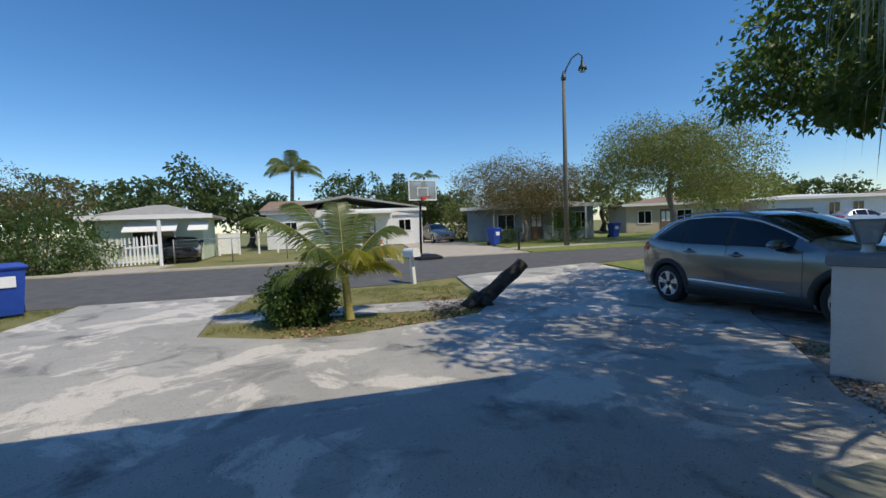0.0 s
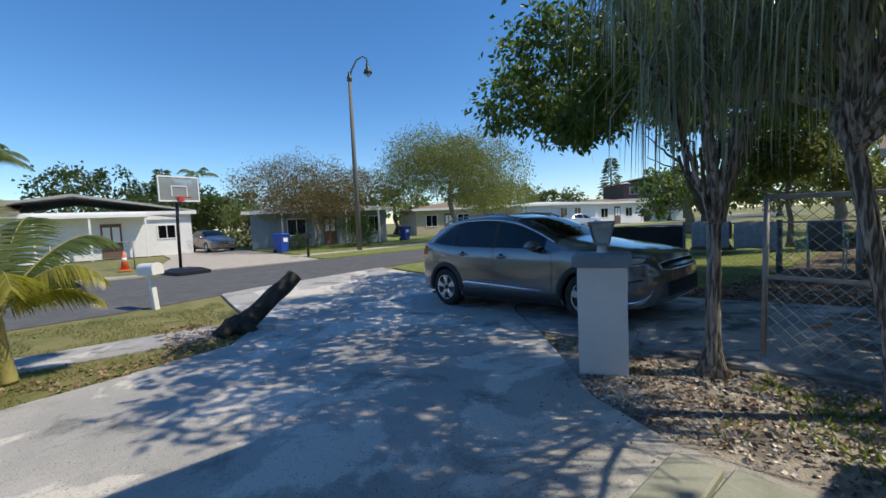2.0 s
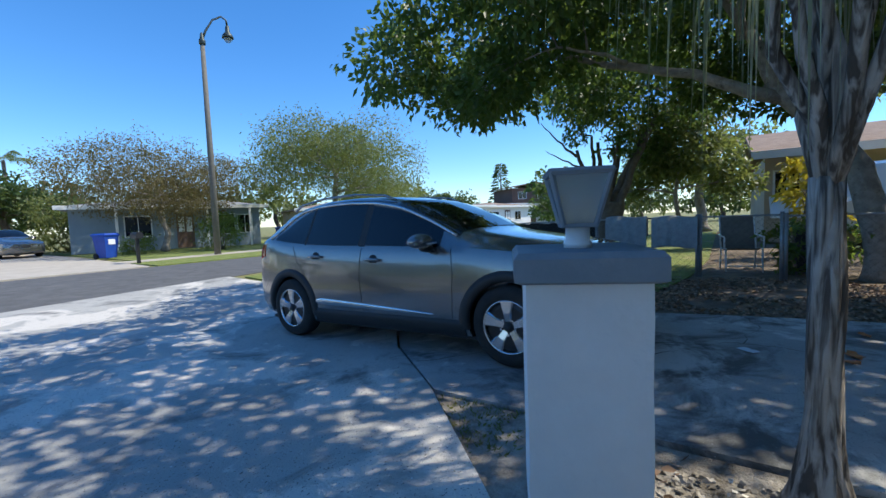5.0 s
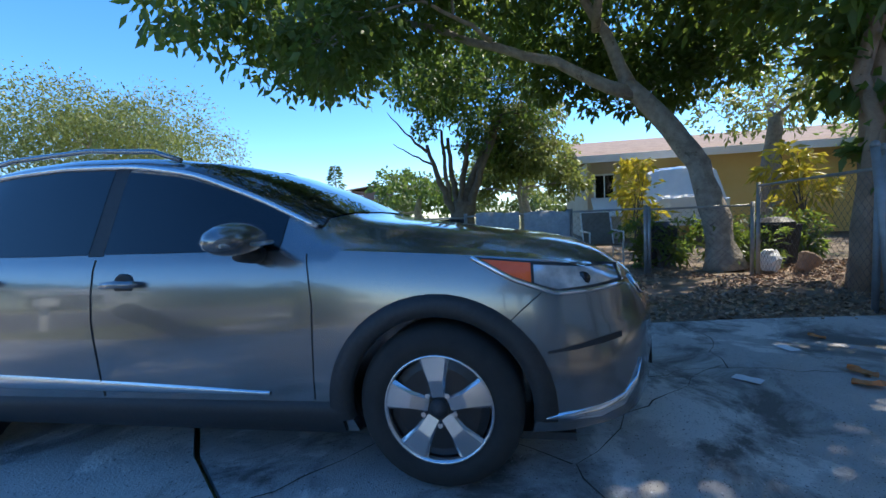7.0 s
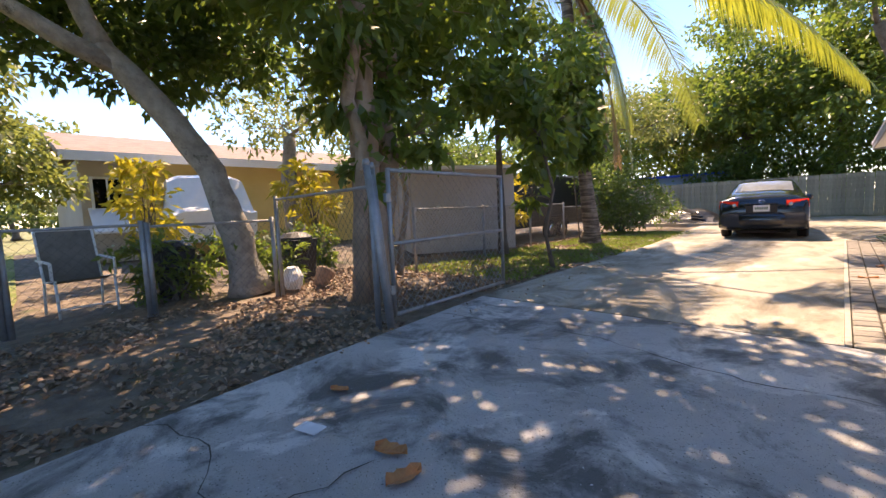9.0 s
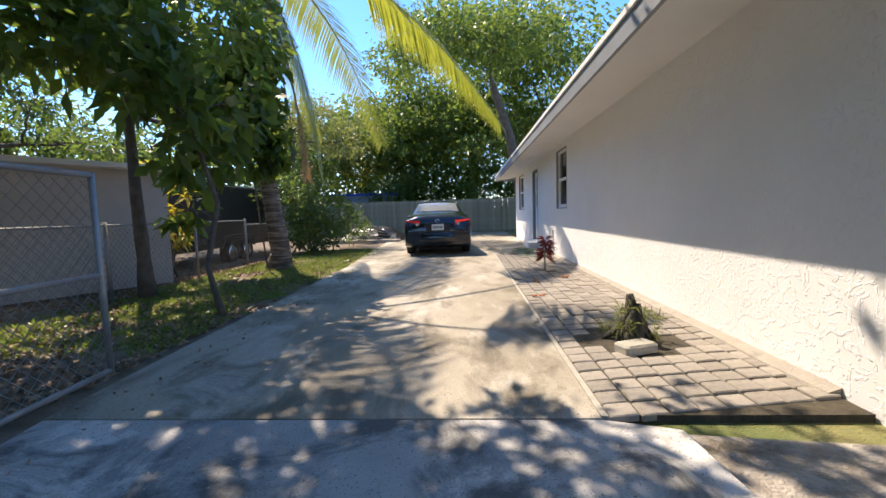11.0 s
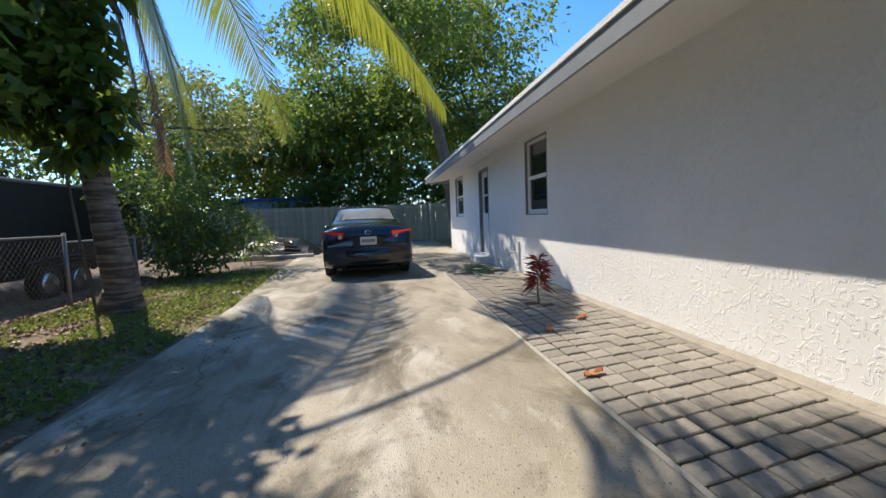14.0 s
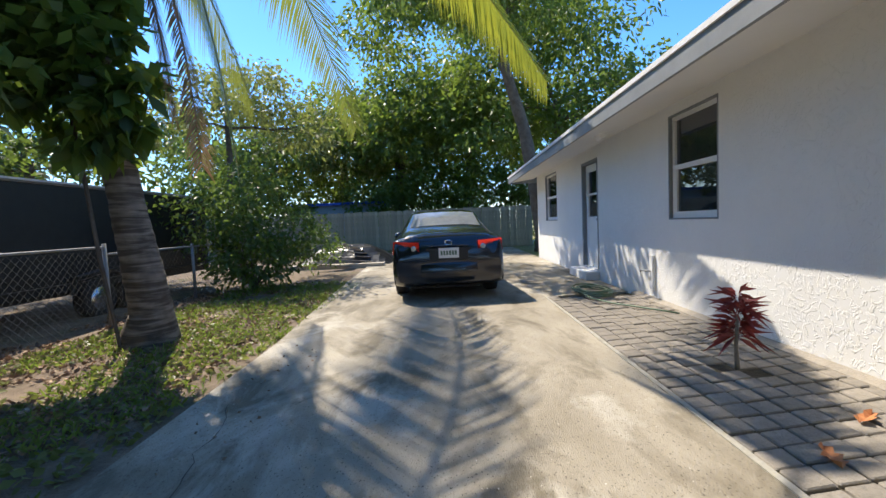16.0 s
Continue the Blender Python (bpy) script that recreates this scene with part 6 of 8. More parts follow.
# east leaf, swung open towards the back, and its posts
post(pose(8.40, 0.0, 0, -2.5, 5.5, 0), 1.44, 0.032, "thick leaning galvanised gate post")
post(pose(8.50, -0.10, 0, -1.5, 5, 0), 1.42, 0.022, "thin leaning galvanised pipe beside the gate post")
post(pose(8.45, -0.05, 0, -2.5, 4.2, 0), 1.36, 0.018, "thin leaning galvanised pipe beside the gate post", cap=False)
gate_leaf(pose(8.53, -0.16, 0.0, 0, 0, -86), 1.92, 1.40, "open galvanised chain-link gate leaf with a loose net")
# west leaf, swung open towards the street
post(pose(5.23, -0.27, 0, 0, -3.8, 0), 1.55, 0.034, "dark weathered gate post near the house")
post(pose(5.13, -0.30, 0, 0, -4, 0), 1.50, 0.020, "thin pipe clamped to the gate post", cap=False)
gate_leaf(pose(5.10, -0.21, 0.02, 0, -1, 91.5), 1.66, 1.36, "open galvanised chain-link gate leaf by the rough-barked trees", low=False)


def fence_run(a, b, h, label, screen=False, cell=0.07, posts=2.2):
    """A chain-link fence with posts and top rail; screen: a dark privacy cloth behind it."""
    a, b = Vector((a[0], a[1], 0)), Vector((b[0], b[1], 0))
    L = (b - a).length
    ang = math.degrees(math.atan2(b.y - a.y, b.x - a.x))
    th = thing("chain_link_fence", label, "fence", "chain-link fences", pose(a.x, a.y, 0, 0, 0, ang))
    n = max(1, round(L / posts))
    for k in range(n + 1):
        part("fence_post", Geo().cyl((L * k / n, 0, -0.05), (L * k / n, 0, h + 0.05), 0.028, seg=8), M["galvanised"], th, smooth=True)
    rng = random.Random(int(L * 100))
    part("top_rail", Geo().tube([(L * k / 20, 0, h + (rng.uniform(-1, 1) * 0.015 if screen else 0)) for k in range(21)], 0.018, 6), M["galvanised"], th, smooth=True)
    part("chain_mesh", chain_link(L, h - 0.05, cell, 0.0018, 0.03), M["wire_dull"], th)
    if screen:
        g = Geo()
        rings = []
        for k in range(int(L / 0.12) + 1):
            x = min(L, k * 0.12)
            rings.append([(x, 0.03 + 0.02 * noise.noise(Vector((x * 2, z * 3, 0))), z) for z in (0.02, h * 0.3, h * 0.6, h - 0.02 + 0.02 * noise.noise(Vector((x * 4, 0, 3))))])
        g.loft(rings, closed=False)
        part("screen_cloth", g, M["dark_mesh"], th, "torn black privacy cloth")
    return th


fence_run((11.3, 9.5), (11.3, 4.1), 0.98, "chain-link fence hung with black privacy cloth", True)
fence_run((11.3, 4.1), (11.3, 2.4), 1.0, "chain-link fence carrying the grey pads")
fence_run((11.3, 2.35), (11.17, 1.25), 1.0, "chain-link fence before the patio chair")
fence_run((11.165, 1.2), (11.0, -0.15), 0.98, "chain-link fence behind the leaning tree")
fence_run((10.95, -0.2), (8.55, 0.02), 1.25, "old chain-link fence with a tangle of wires")
fence_run((10.9, -2.6), (11.6, -9.3), 1.05, "chain-link fence with weeds before the shed", False)
fence_run((11.6, -9.3), (11.9, -15.5), 0.95, "sagging chain-link fence before the trailer", False)

# blankets over the fence, patio chair, bag behind the fence
for k, (y, dz) in enumerate(((3.55, 0.0), (2.75, -0.02))):
    th = thing("quilted_pad", "grey quilted pad hung over the fence", "blanket", "grey pads on the fence", pose(11.22, y, 0.0))
    g = Geo()
    rings = []
    for z, x in ((0.52, -0.05), (0.72, -0.06), (0.92, -0.055), (1.03, -0.02), (1.05, 0.05), (1.0, 0.14), (0.7, 0.15)):
        rings.append([(x + 0.012 * math.sin(yy * 40), yy, z + dz + 0.015 * math.sin(yy * 9 + k)) for yy in np.linspace(-0.36, 0.36, 19)])
    g.loft(rings, closed=False)
    rings2 = [[(p[0] + 0.03, p[1], p[2] - 0.03) for p in r] for r in rings]
    g.loft(rings2, closed=False)
    part("pad", g, M["quilt"], th, smooth=True)
th = thing("patio_chair", "white metal patio chair with a worn grey sling", "chair", at=pose(12.0, 1.75, 0.0, 0, 0, -80))
for s in (-1, 1):
    part("side_frame", Geo().tube([(s * 0.27, -0.25, 0), (s * 0.27, -0.22, 0.42), (s * 0.27, 0.2, 0.38), (s * 0.27, 0.38, 0.98)], 0.014, 6).tube([(s * 0.27, 0.28, 0), (s * 0.27, 0.2, 0.38)], 0.014, 6), M["white_vinyl"], th, smooth=True)
    part("arm_rest", Geo().tube([(s * 0.29, -0.2, 0.42), (s * 0.29, -0.2, 0.62), (s * 0.29, 0.3, 0.64)], 0.016, 6), M["white_vinyl"], th, smooth=True)
part("sling", Geo().loft([[(x, y, z) for x in (-0.26, 0, 0.26)] for y, z in ((-0.22, 0.42), (0.0, 0.37), (0.2, 0.38), (0.28, 0.65), (0.38, 0.98))], closed=False), M["fabric_grey"], th, "grey sling seat and back")
parts("cross_bar", Geo().tube([(-0.27, 0.38, 0.98), (0.27, 0.38, 0.98)], 0.014, 6).tube([(-0.27, -0.22, 0.1), (0.27, -0.22, 0.1)], 0.012, 6), M["white_vinyl"], th)
th = thing("plastic_bag", "crumpled white plastic bag by the leaning tree", "bag", at=pose(11.15, -0.45, 0.0) @ Matrix.Diagonal((0.75, 0.7, 0.85, 1)))
g = Geo()
rings = []
for k in range(8):
    t = k / 7
    rings.append([(math.cos(a) * (0.16 + 0.05 * noise.noise(Vector((math.cos(a) * 2, math.sin(a) * 2, t * 4)))) * (0.6 + 0.8 * math.sin(math.pi * (0.15 + 0.8 * t))), math.sin(a) * 0.15 * (0.6 + 0.7 * math.sin(math.pi * (0.15 + 0.8 * t))), 0.36 * t + 0.03 * noise.noise(Vector((math.cos(a) * 3, math.sin(a) * 3, t * 3)))) for a in [2 * math.pi * j / 14 for j in range(14)]])
g.loft(rings, True, True)
part("bag", g, M["white_paint"], th)
th = thing("flower_pot", "broken terracotta pot beside the bag", "pot", at=pose(10.95, -0.75, 0.02, 40, 20, 0))
part("pot", Geo().lathe([(0.08, 0), (0.13, 0.2), (0.145, 0.2), (0.145, 0.24), (0.12, 0.24), (0.07, 0.03)], seg=16), M["bark_red"], th, smooth=True)

for k, (x, y) in enumerate(((12.3, 0.75), (12.1, -1.0))):
    b = thing("black_bin", "black plastic rubbish bin behind the fence", "bin", "black bins behind the fence", pose(x, y, 0.0, 0, 0, 20 * k))
    part("body", Geo().loft([[(-a_, -b_, z) for a_, b_ in ((w, w), (-w, w), (-w, -w), (w, -w))] for w, z in ((0.2, 0.0), (0.25, 0.62), (0.27, 0.64))], True, True), M["plastic_black"], b)
    part("lid", Geo().lathe([(0.28, 0.64), (0.28, 0.68), (0.18, 0.75), (0, 0.77)], seg=12), M["plastic_black"], b)

for x, y, sd in ((12.0, 0.75, 341), (11.75, -0.35, 342), (12.5, -1.5, 343)):
    shrub("fence_bush", "dark tangled weeds grown up behind the fence", (x, y, -0.03), [(0, 0, 0.3, 0.35, 0.5, 0.3), (0.1, 0.3, 0.6, 0.3, 0.35, 0.3), (0.1, -0.3, 0.5, 0.3, 0.35, 0.3)], 1100, 0.13, 0.05, M["leaf_deep"], sd, 8, "weeds behind the fence")

# ---- back yard ----
FENCE_Y = -22.6
th = thing("wooden_fence", "weathered pale wooden board fence across the back", "fence")
bd = Geo().box(0, 0.135, 0, 0.02, 0.03, 1.82).mesh("board", M["wood_fence"])
rng = random.Random(4)
x = 3.2
while x < 20:
    b = new("board", bd)
    b.parent = th
    b.matrix_basis = pose(x, FENCE_Y + rng.uniform(0, 0.012), rng.uniform(-0.02, 0.02), 0, rng.uniform(-0.4, 0.4), 0)
    x += 0.142
for z in (0.35, 1.45):
    part("rail", Geo().box(3.2, 20, FENCE_Y - 0.05, FENCE_Y - 0.002, z, z + 0.09), M["wood_fence"], th)
# low shed beyond the fence and the grey wall beside the yard
th = thing("back_shed", "low grey shed with a blue roof edge behind the fence", "shed", at=pose(12.6, -24.6, 0))
part("wall", Geo().box(-2.2, 2.6, -2.5, 0, 0, 2.3), M["grey_blue_wall"], th)
part("roof", Geo().box(-2.4, 2.8, -2.7, 0.2, 2.3, 2.42), M["blue_plastic"], th, "blue metal roof edge")
th = thing("garden_shed", "beige sheeted lean-to with a pale flat roof", "shed", at=pose(13.0, -4.4, 0, 0, 0, -32))
part("wall", Geo().box(-0.2, 3.2, -2.6, 0.0, 0, 1.95), M["tarp_wall"], th, "beige sheet wall")
part("roof", Geo().box(-0.5, 3.4, -2.8, 0.2, 1.95, 2.03), M["roof_white"], th, "pale sheet roof")
for k in range(4):
    part("batten", Geo().box(-0.1 + k * 1.0, -0.05 + k * 1.0, 0.0, 0.03, 0, 1.95), M["tan_wall"], th)

th = thing("cargo_trailer", "black enclosed cargo trailer with a pale roof edge", "trailer", at=pose(13.6, -8.0, -0.1, 0, 0, -90))
part("body", Geo().bbox(0, 5.4, -1.0, 1.0, 0.45, 2.1, 0.04), M["black_paint"], th)
part("roof_edge", Geo().tube([(0, -1.0, 2.1), (5.4, -1.0, 2.1), (5.4, 1.0, 2.1), (0, 1.0, 2.1), (0, -1.0, 2.1)], 0.035, 6), M["galvanised"], th)
for xx in (2.2, 2.95):
    part("wheel", Geo().lathe([(0.1, -0.09), (0.19, -0.1), (0.30, -0.1), (0.32, -0.06), (0.32, 0.06), (0.3, 0.1), (0.19, 0.1), (0.1, 0.07)], seg=24, m=pose(xx, -1.02, 0.32, 90, 0, 0)), M["rubber"], th, smooth=True)
    part("wheel_rim", Geo().lathe([(0, 0.07), (0.06, 0.1), (0.10, 0.075), (0.19, 0.085), (0.19, 0.02), (0, 0.02)], seg=20, m=pose(xx, -1.04, 0.32, 90, 0, 0)), M["alloy"], th, smooth=True)
part("mudguard", Geo().tube([(1.75, -1.08, 0.45), (1.85, -1.08, 0.68), (2.2, -1.08, 0.74), (2.95, -1.08, 0.74), (3.3, -1.08, 0.68), (3.4, -1.08, 0.45)], 0.05, 6), M["black_paint"], th)
part("side_rail", Geo().box(0, 5.2, -1.06, -1.0, 0.5, 0.62), M["black_paint"], th)
part("label_plate", Geo().box(4.6, 4.95, -1.012, -1.001, 0.85, 1.0), M["hose"], th)

th = thing("tarp_pile", "heap of lumber under a black plastic tarp", "pile", at=pose(10.3, -17.6, 0.0))
g = Geo()
rings = []
for i in range(17):
    u = i / 16 * 2 - 1
    rings.append([(1.5 * u, 1.1 * v, max(0.0, 0.62 * (1 - abs(u) ** 3) * (1 - abs(v) ** 2.5) + 0.10 * noise.noise(Vector((u * 4, v * 4, 0))) * (1 - abs(u) ** 4) * (1 - abs(v) ** 4))) for v in np.linspace(-1, 1, 13)])
g.loft(rings, closed=False)
part("tarp", g, M["black_tarp"], th, "crumpled black tarp")
for k in range(7):
    part("board", Geo().box(-1.6 + 0.2 * k, -1.5 + 0.2 * k, -0.2, 1.9, 0.05, 0.08, pose(0, 0, 0.08 + 0.04 * k, 8, 3 * k - 8, -50 + 8 * k)), M["bark"], th)
setting("pile_slab", Geo().box(8.9, 12.2, -16.2, -15.9, -0.06, 0.09), M["sidewalk"], "low concrete edging before the lumber heap", "kerb")

th = thing("garden_hose", "coiled green garden hose on the paving", "hose", at=pose(4.75, -10.1, 0.02))
pts = []
for k in range(120):
    a = k / 120 * 2 * math.pi * 6
    r = 0.28 + 0.07 * math.sin(a * 0.37) + 0.02 * math.sin(a * 1.7)
    pts.append((r * math.cos(a) * 0.8, r * math.sin(a) * 1.3, 0.012 + 0.006 * (k / 12) + 0.008 * math.sin(a * 2.3)))
pts += [(0.2, 0.5, 0.02), (0.05, 0.9, 0.015), (-0.25, 1.3, 0.012), (-0.45, 1.6, 0.012)]
part("hose", Geo().tube(pts, 0.011, 6), M["hose"], th, smooth=True)

# stump in the paving, stones, red cordyline
th = thing("tree_stump", "gnarled dark stump sprouting green shoots in the paving", "stump", at=pose(4.85, -2.8, 0.0) @ Matrix.Diagonal((0.74, 0.74, 0.9, 1)))
g = Geo()
for k in range(7):
    a = k * 0.9
    g.tube([(0.08 * math.cos(a), 0.08 * math.sin(a), 0.0), (0.10 * math.cos(a + 0.2), 0.10 * math.sin(a + 0.2), 0.15), (0.06 * math.cos(a + 0.5), 0.06 * math.sin(a + 0.5), 0.24 + 0.05 * (k % 3))], [0.09, 0.06, 0.03], 8, True, 0.4)
g.tube([(0, 0, 0), (0.0, 0.02, 0.2), (0.03, 0.0, 0.42)], [0.12, 0.09, 0.04], 10, True, 0.4)
for k in range(9):
    a = k * 0.7 + 0.2
    r = 0.20 + 0.05 * (k % 3)
    g.tube([(0.05 * math.cos(a), 0.05 * math.sin(a), 0.12), (0.13 * math.cos(a), 0.13 * math.sin(a), 0.09), (r * math.cos(a + 0.15), r * math.sin(a + 0.15), -0.01)], [0.05, 0.04, 0.018], 7, True, 0.5)
part("wood", g, M["bark_black"], th, smooth=True)
P, D = clump_points([(0.04, 0.12, 0.22, 0.16, 0.14, 0.12), (-0.2, 0.0, 0.16, 0.1, 0.1, 0.1), (0.15, -0.15, 0.12, 0.12, 0.12, 0.08)], 420, 8)
part("sprout", leaf_mesh("shoots", P, D, 0.11, 0.010, M["leaf_light"], 0.2, 8), M["leaf_light"], th)
th = thing("concrete_block", "loose worn concrete block beside the stump", "block", at=pose(4.93, -2.52, 0.0, 0, 0, 20))
part("block", Geo().bbox(-0.14, 0.14, -0.08, 0.08, 0, 0.07, 0.015), M["stone"], th)
th = thing("cordyline", "small red-leaved cordyline growing in the paving", "plant", at=pose(4.80, -6.8, 0.0))
part("stem", Geo().tube([(0, 0, 0), (0.01, 0, 0.2), (0.0, 0, 0.42)], [0.018, 0.014, 0.01], 8), M["bark"], th, smooth=True)
rng = np.random.default_rng(3)
C, D = [], []
for k in range(150):
    a = rng.uniform(0, 6.28)
    C.append((0.01 * math.cos(a), 0.01 * math.sin(a), rng.uniform(0.24, 0.60)))
    D.append((math.cos(a), math.sin(a), rng.uniform(-0.5, 1.0)))
part("leaves", leaf_mesh("leaves", C, D, 0.19, 0.032, M["leaf_red"], 0.25, 3), M["leaf_red"], th, "dark red strap leaves")

# ---- trees ----
# clumps beyond x = -6 are unseen, added with their limb to shade the driveway
CROWN = [(-1.2, 6.5, 4.0, 1.1, 1.2, 0.8), (-1.9, 5.6, 3.45, 0.8, 0.8, 0.5), (-2.2, 7.4, 4.3, 0.9, 0.9, 0.7), (-0.2, 5.2, 4.8, 1.4, 1.3, 0.8), (0.8, 3.6, 5.4, 1.6, 1.4, 0.9), (-1.2, 4.0, 5.2, 1.3, 1.2, 0.7), (1.0, 1.0, 5.6, 1.6, 1.5, 0.9), (-1.0, 1.6, 5.8, 1.4, 1.4, 0.8),
         (2.6, 2.6, 5.0, 1.4, 1.3, 0.9), (0.5, -0.8, 5.0, 1.4, 1.3, 0.9), (2.2, 0.3, 4.0, 1.0, 1.0, 0.7), (-2.6, 4.6, 4.6, 1.0, 1.0, 0.6), (3.4, 5.2, 4.6, 1.2, 1.2, 0.8), (-2.0, -0.2, 5.4, 1.1, 1.1, 0.7), (0.8, 6.8, 4.6, 1.2, 1.2, 0.8),
         (-3.6, 3.4, 5.7, 1.2, 1.2, 0.6), (-4.3, 1.8, 6.0, 1.3, 1.3, 0.6), (-3.2, 1.2, 6.2, 1.2, 1.2, 0.6), (-4.6, 4.6, 6.0, 1.1, 1.1, 0.5), (-3.0, 5.8, 5.0, 1.0, 1.0, 0.6), (-2.6, -1.4, 6.0, 1.2, 1.2, 0.6), (-5.2, 3.0, 6.3, 1.0, 1.0, 0.5), (-4.0, -0.4, 6.3, 1.1, 1.1, 0.5), (-6.5, 2.2, 5.8, 1.0, 1.1, 0.4), (-6.1, 3.2, 5.9, 1.0, 1.0, 0.4), (-6.9, 1.2, 5.9, 0.8, 0.9, 0.4), (1.6, 0.3, 3.5, 0.75, 0.7, 0.55), (1.2, -0.8, 3.7, 0.7, 0.7, 0.5), (2.2, 0.9, 4.1, 0.8, 0.8, 0.6), (1.3, -0.2, 4.7, 0.9, 0.9, 0.6), (2.3, -0.9, 4.4, 0.8, 0.8, 0.6), (-6.0, -0.5, 6.2, 1.1, 1.1, 0.5), (-6.9, -1.1, 6.1, 1.0, 1.0, 0.45), (1.95, 1.6, 3.4, 0.5, 0.5, 0.4), (2.25, 2.6, 3.9, 0.6, 0.6, 0.45), (1.5, 0.9, 3.0, 0.4, 0.4, 0.35), (2.6, 1.9, 4.6, 0.8, 0.8, 0.5)]
tree("leaning_tree", "large leaning shade tree with a forked grey trunk", (11.55, -0.02, -0.03), [(0, 0, 0), (0.05, 0.1, 0.8), (0.2, 0.3, 1.7), (0.4, 0.75, 2.5), (0.55, 1.4, 3.3)], [0.22, 0.19, 0.17, 0.165, 0.13],
     CROWN, 64000, 0.165, 0.09, M["leaf_mid"], M["bark"], 11, extra=[((0.50, 1.2, 3.0), (-0.2, 5.0, 4.4), 0.13, 0.05), ((0.5, 1.3, 3.2), (0.7, 2.4, 5.6), 0.13, 0.05), ((-0.05, 3.6, 4.0), (-1.6, 4.4, 4.0), 0.05, 0.02), ((0.6, 1.8, 4.2), (-3.0, 2.2, 5.9), 0.08, 0.03), ((-2.9, 2.2, 5.85), (-6.6, 2.2, 5.8), 0.035, 0.015)])
# high southern clumps are out of view, added to shade the drive by the gate
tree("vine_tree", "tall twin-trunked tree wrapped in vines beside the gate", (9.75, -0.85, -0.03), [(0, 0, 0), (0.05, 0, 1.2), (0.0, 0.05, 2.6), (0.1, -0.1, 4.2)], [0.21, 0.18, 0.16, 0.11],
     [(0.0, 0.2, 2.5, 0.55, 0.5, 0.5), (0.2, -0.5, 2.2, 0.5, 0.55, 0.5), (-0.3, 0.5, 3.3, 0.8, 0.8, 0.5), (0.6, -0.6, 3.2, 0.9, 0.9, 0.6), (-0.2, -1.2, 3.9, 1.0, 1.0, 0.6), (0.9, 0.6, 4.2, 1.0, 1.0, 0.6), (0.0, 0.0, 4.9, 1.4, 1.4, 0.8), (0.4, -1.9, 3.0, 0.8, 0.8, 0.6), (-0.5, -0.5, 2.0, 0.35, 0.35, 0.35), (-1.0, -1.2, 5.6, 1.0, 1.0, 0.5), (0.8, -2.6, 5.0, 1.0, 1.0, 0.5), (1.4, -1.6, 4.0, 0.9, 0.9, 0.6), (-1.5, -2.2, 4.9, 0.9, 0.9, 0.45), (-1.2, -3.2, 5.2, 0.9, 0.9, 0.45), (-2.1, -1.6, 5.3, 0.9, 0.9, 0.45), (-2.2, -3.0, 5.6, 0.9, 0.9, 0.45), (-0.2, 1.2, 5.2, 1.1, 1.1, 0.6), (-1.3, 0.2, 5.5, 1.1, 1.0, 0.5), (0.9, -1.4, 6.0, 1.2, 1.2, 0.6), (-0.6, -2.6, 5.7, 1.0, 1.0, 0.5), (0.2, -3.4, 6.0, 1.0, 1.0, 0.5), (0.9, -3.6, 5.6, 1.0, 1.0, 0.5), (-0.35, 0.3, 1.6, 0.22, 0.25, 0.3), (0.35, -0.35, 2.8, 0.45, 0.45, 0.5)],
     19500, 0.20, 0.095, M["leaf_deep"], M["bark_red"], 21, extra=[((0.25, -0.25, 0.0), (0.1, -0.40, 4.5), 0.16, 0.12), ((-0.25, 0.36, 0.0), (-0.15, 0.48, 4.5), 0.09, 0.07), ((0.1, -0.5, 0.2), (0.9, -1.4, 2.8), 0.05, 0.02), ((0.1, -0.3, 3.2), (0.6, -1.5, 4.6), 0.08, 0.03)])
tree("sapling", "slender young tree with broad dark leaves", (9.0, -3.95, -0.03), [(0, 0, 0), (0.1, 0.05, 0.6), (0.02, -0.1, 1.3), (0.15, 0.0, 2.0)], [0.035, 0.03, 0.028, 0.02],
     [(0.2, 0.2, 2.3, 0.6, 0.6, 0.45), (0.5, -0.5, 1.9, 0.5, 0.5, 0.35), (-0.1, -0.3, 2.5, 0.45, 0.5, 0.4), (0.95, -0.9, 1.25, 0.3, 0.3, 0.35), (0.9, 0.1, 2.9, 0.8, 0.8, 0.45), (0.8, -1.0, 2.6, 0.6, 0.6, 0.4), (1.5, -0.6, 3.4, 0.9, 0.9, 0.5)], 1900, 0.24, 0.13, M["leaf_deep"], M["bark_dark"], 31, flare=1.2)
tree("broadleaf_tree", "dark broad-leaved tree between the drive and the shed", (10.9, -5.2, -0.03), [(0, 0, 0), (-0.05, 0.1, 1.2), (0.05, 0.0, 2.6), (0.0, 0.1, 3.6)], [0.09, 0.08, 0.06, 0.05],
     [(-0.6, 0.4, 3.4, 0.8, 0.8, 0.5), (0.4, -0.6, 3.6, 0.9, 0.9, 0.6), (-0.8, -0.8, 4.2, 1.0, 1.0, 0.6), (0.3, 0.6, 4.6, 1.1, 1.1, 0.6), (0.1, -0.2, 5.2, 0.9, 1.0, 0.6), (-0.4, 0.2, 4.8, 0.7, 0.8, 0.5), (-0.3, -2.0, 4.8, 0.8, 1.0, 0.6), (0.1, -1.8, 2.9, 0.6, 0.6, 0.5)], 3600, 0.2, 0.10, M["leaf_deep"], M["bark_dark"], 33)


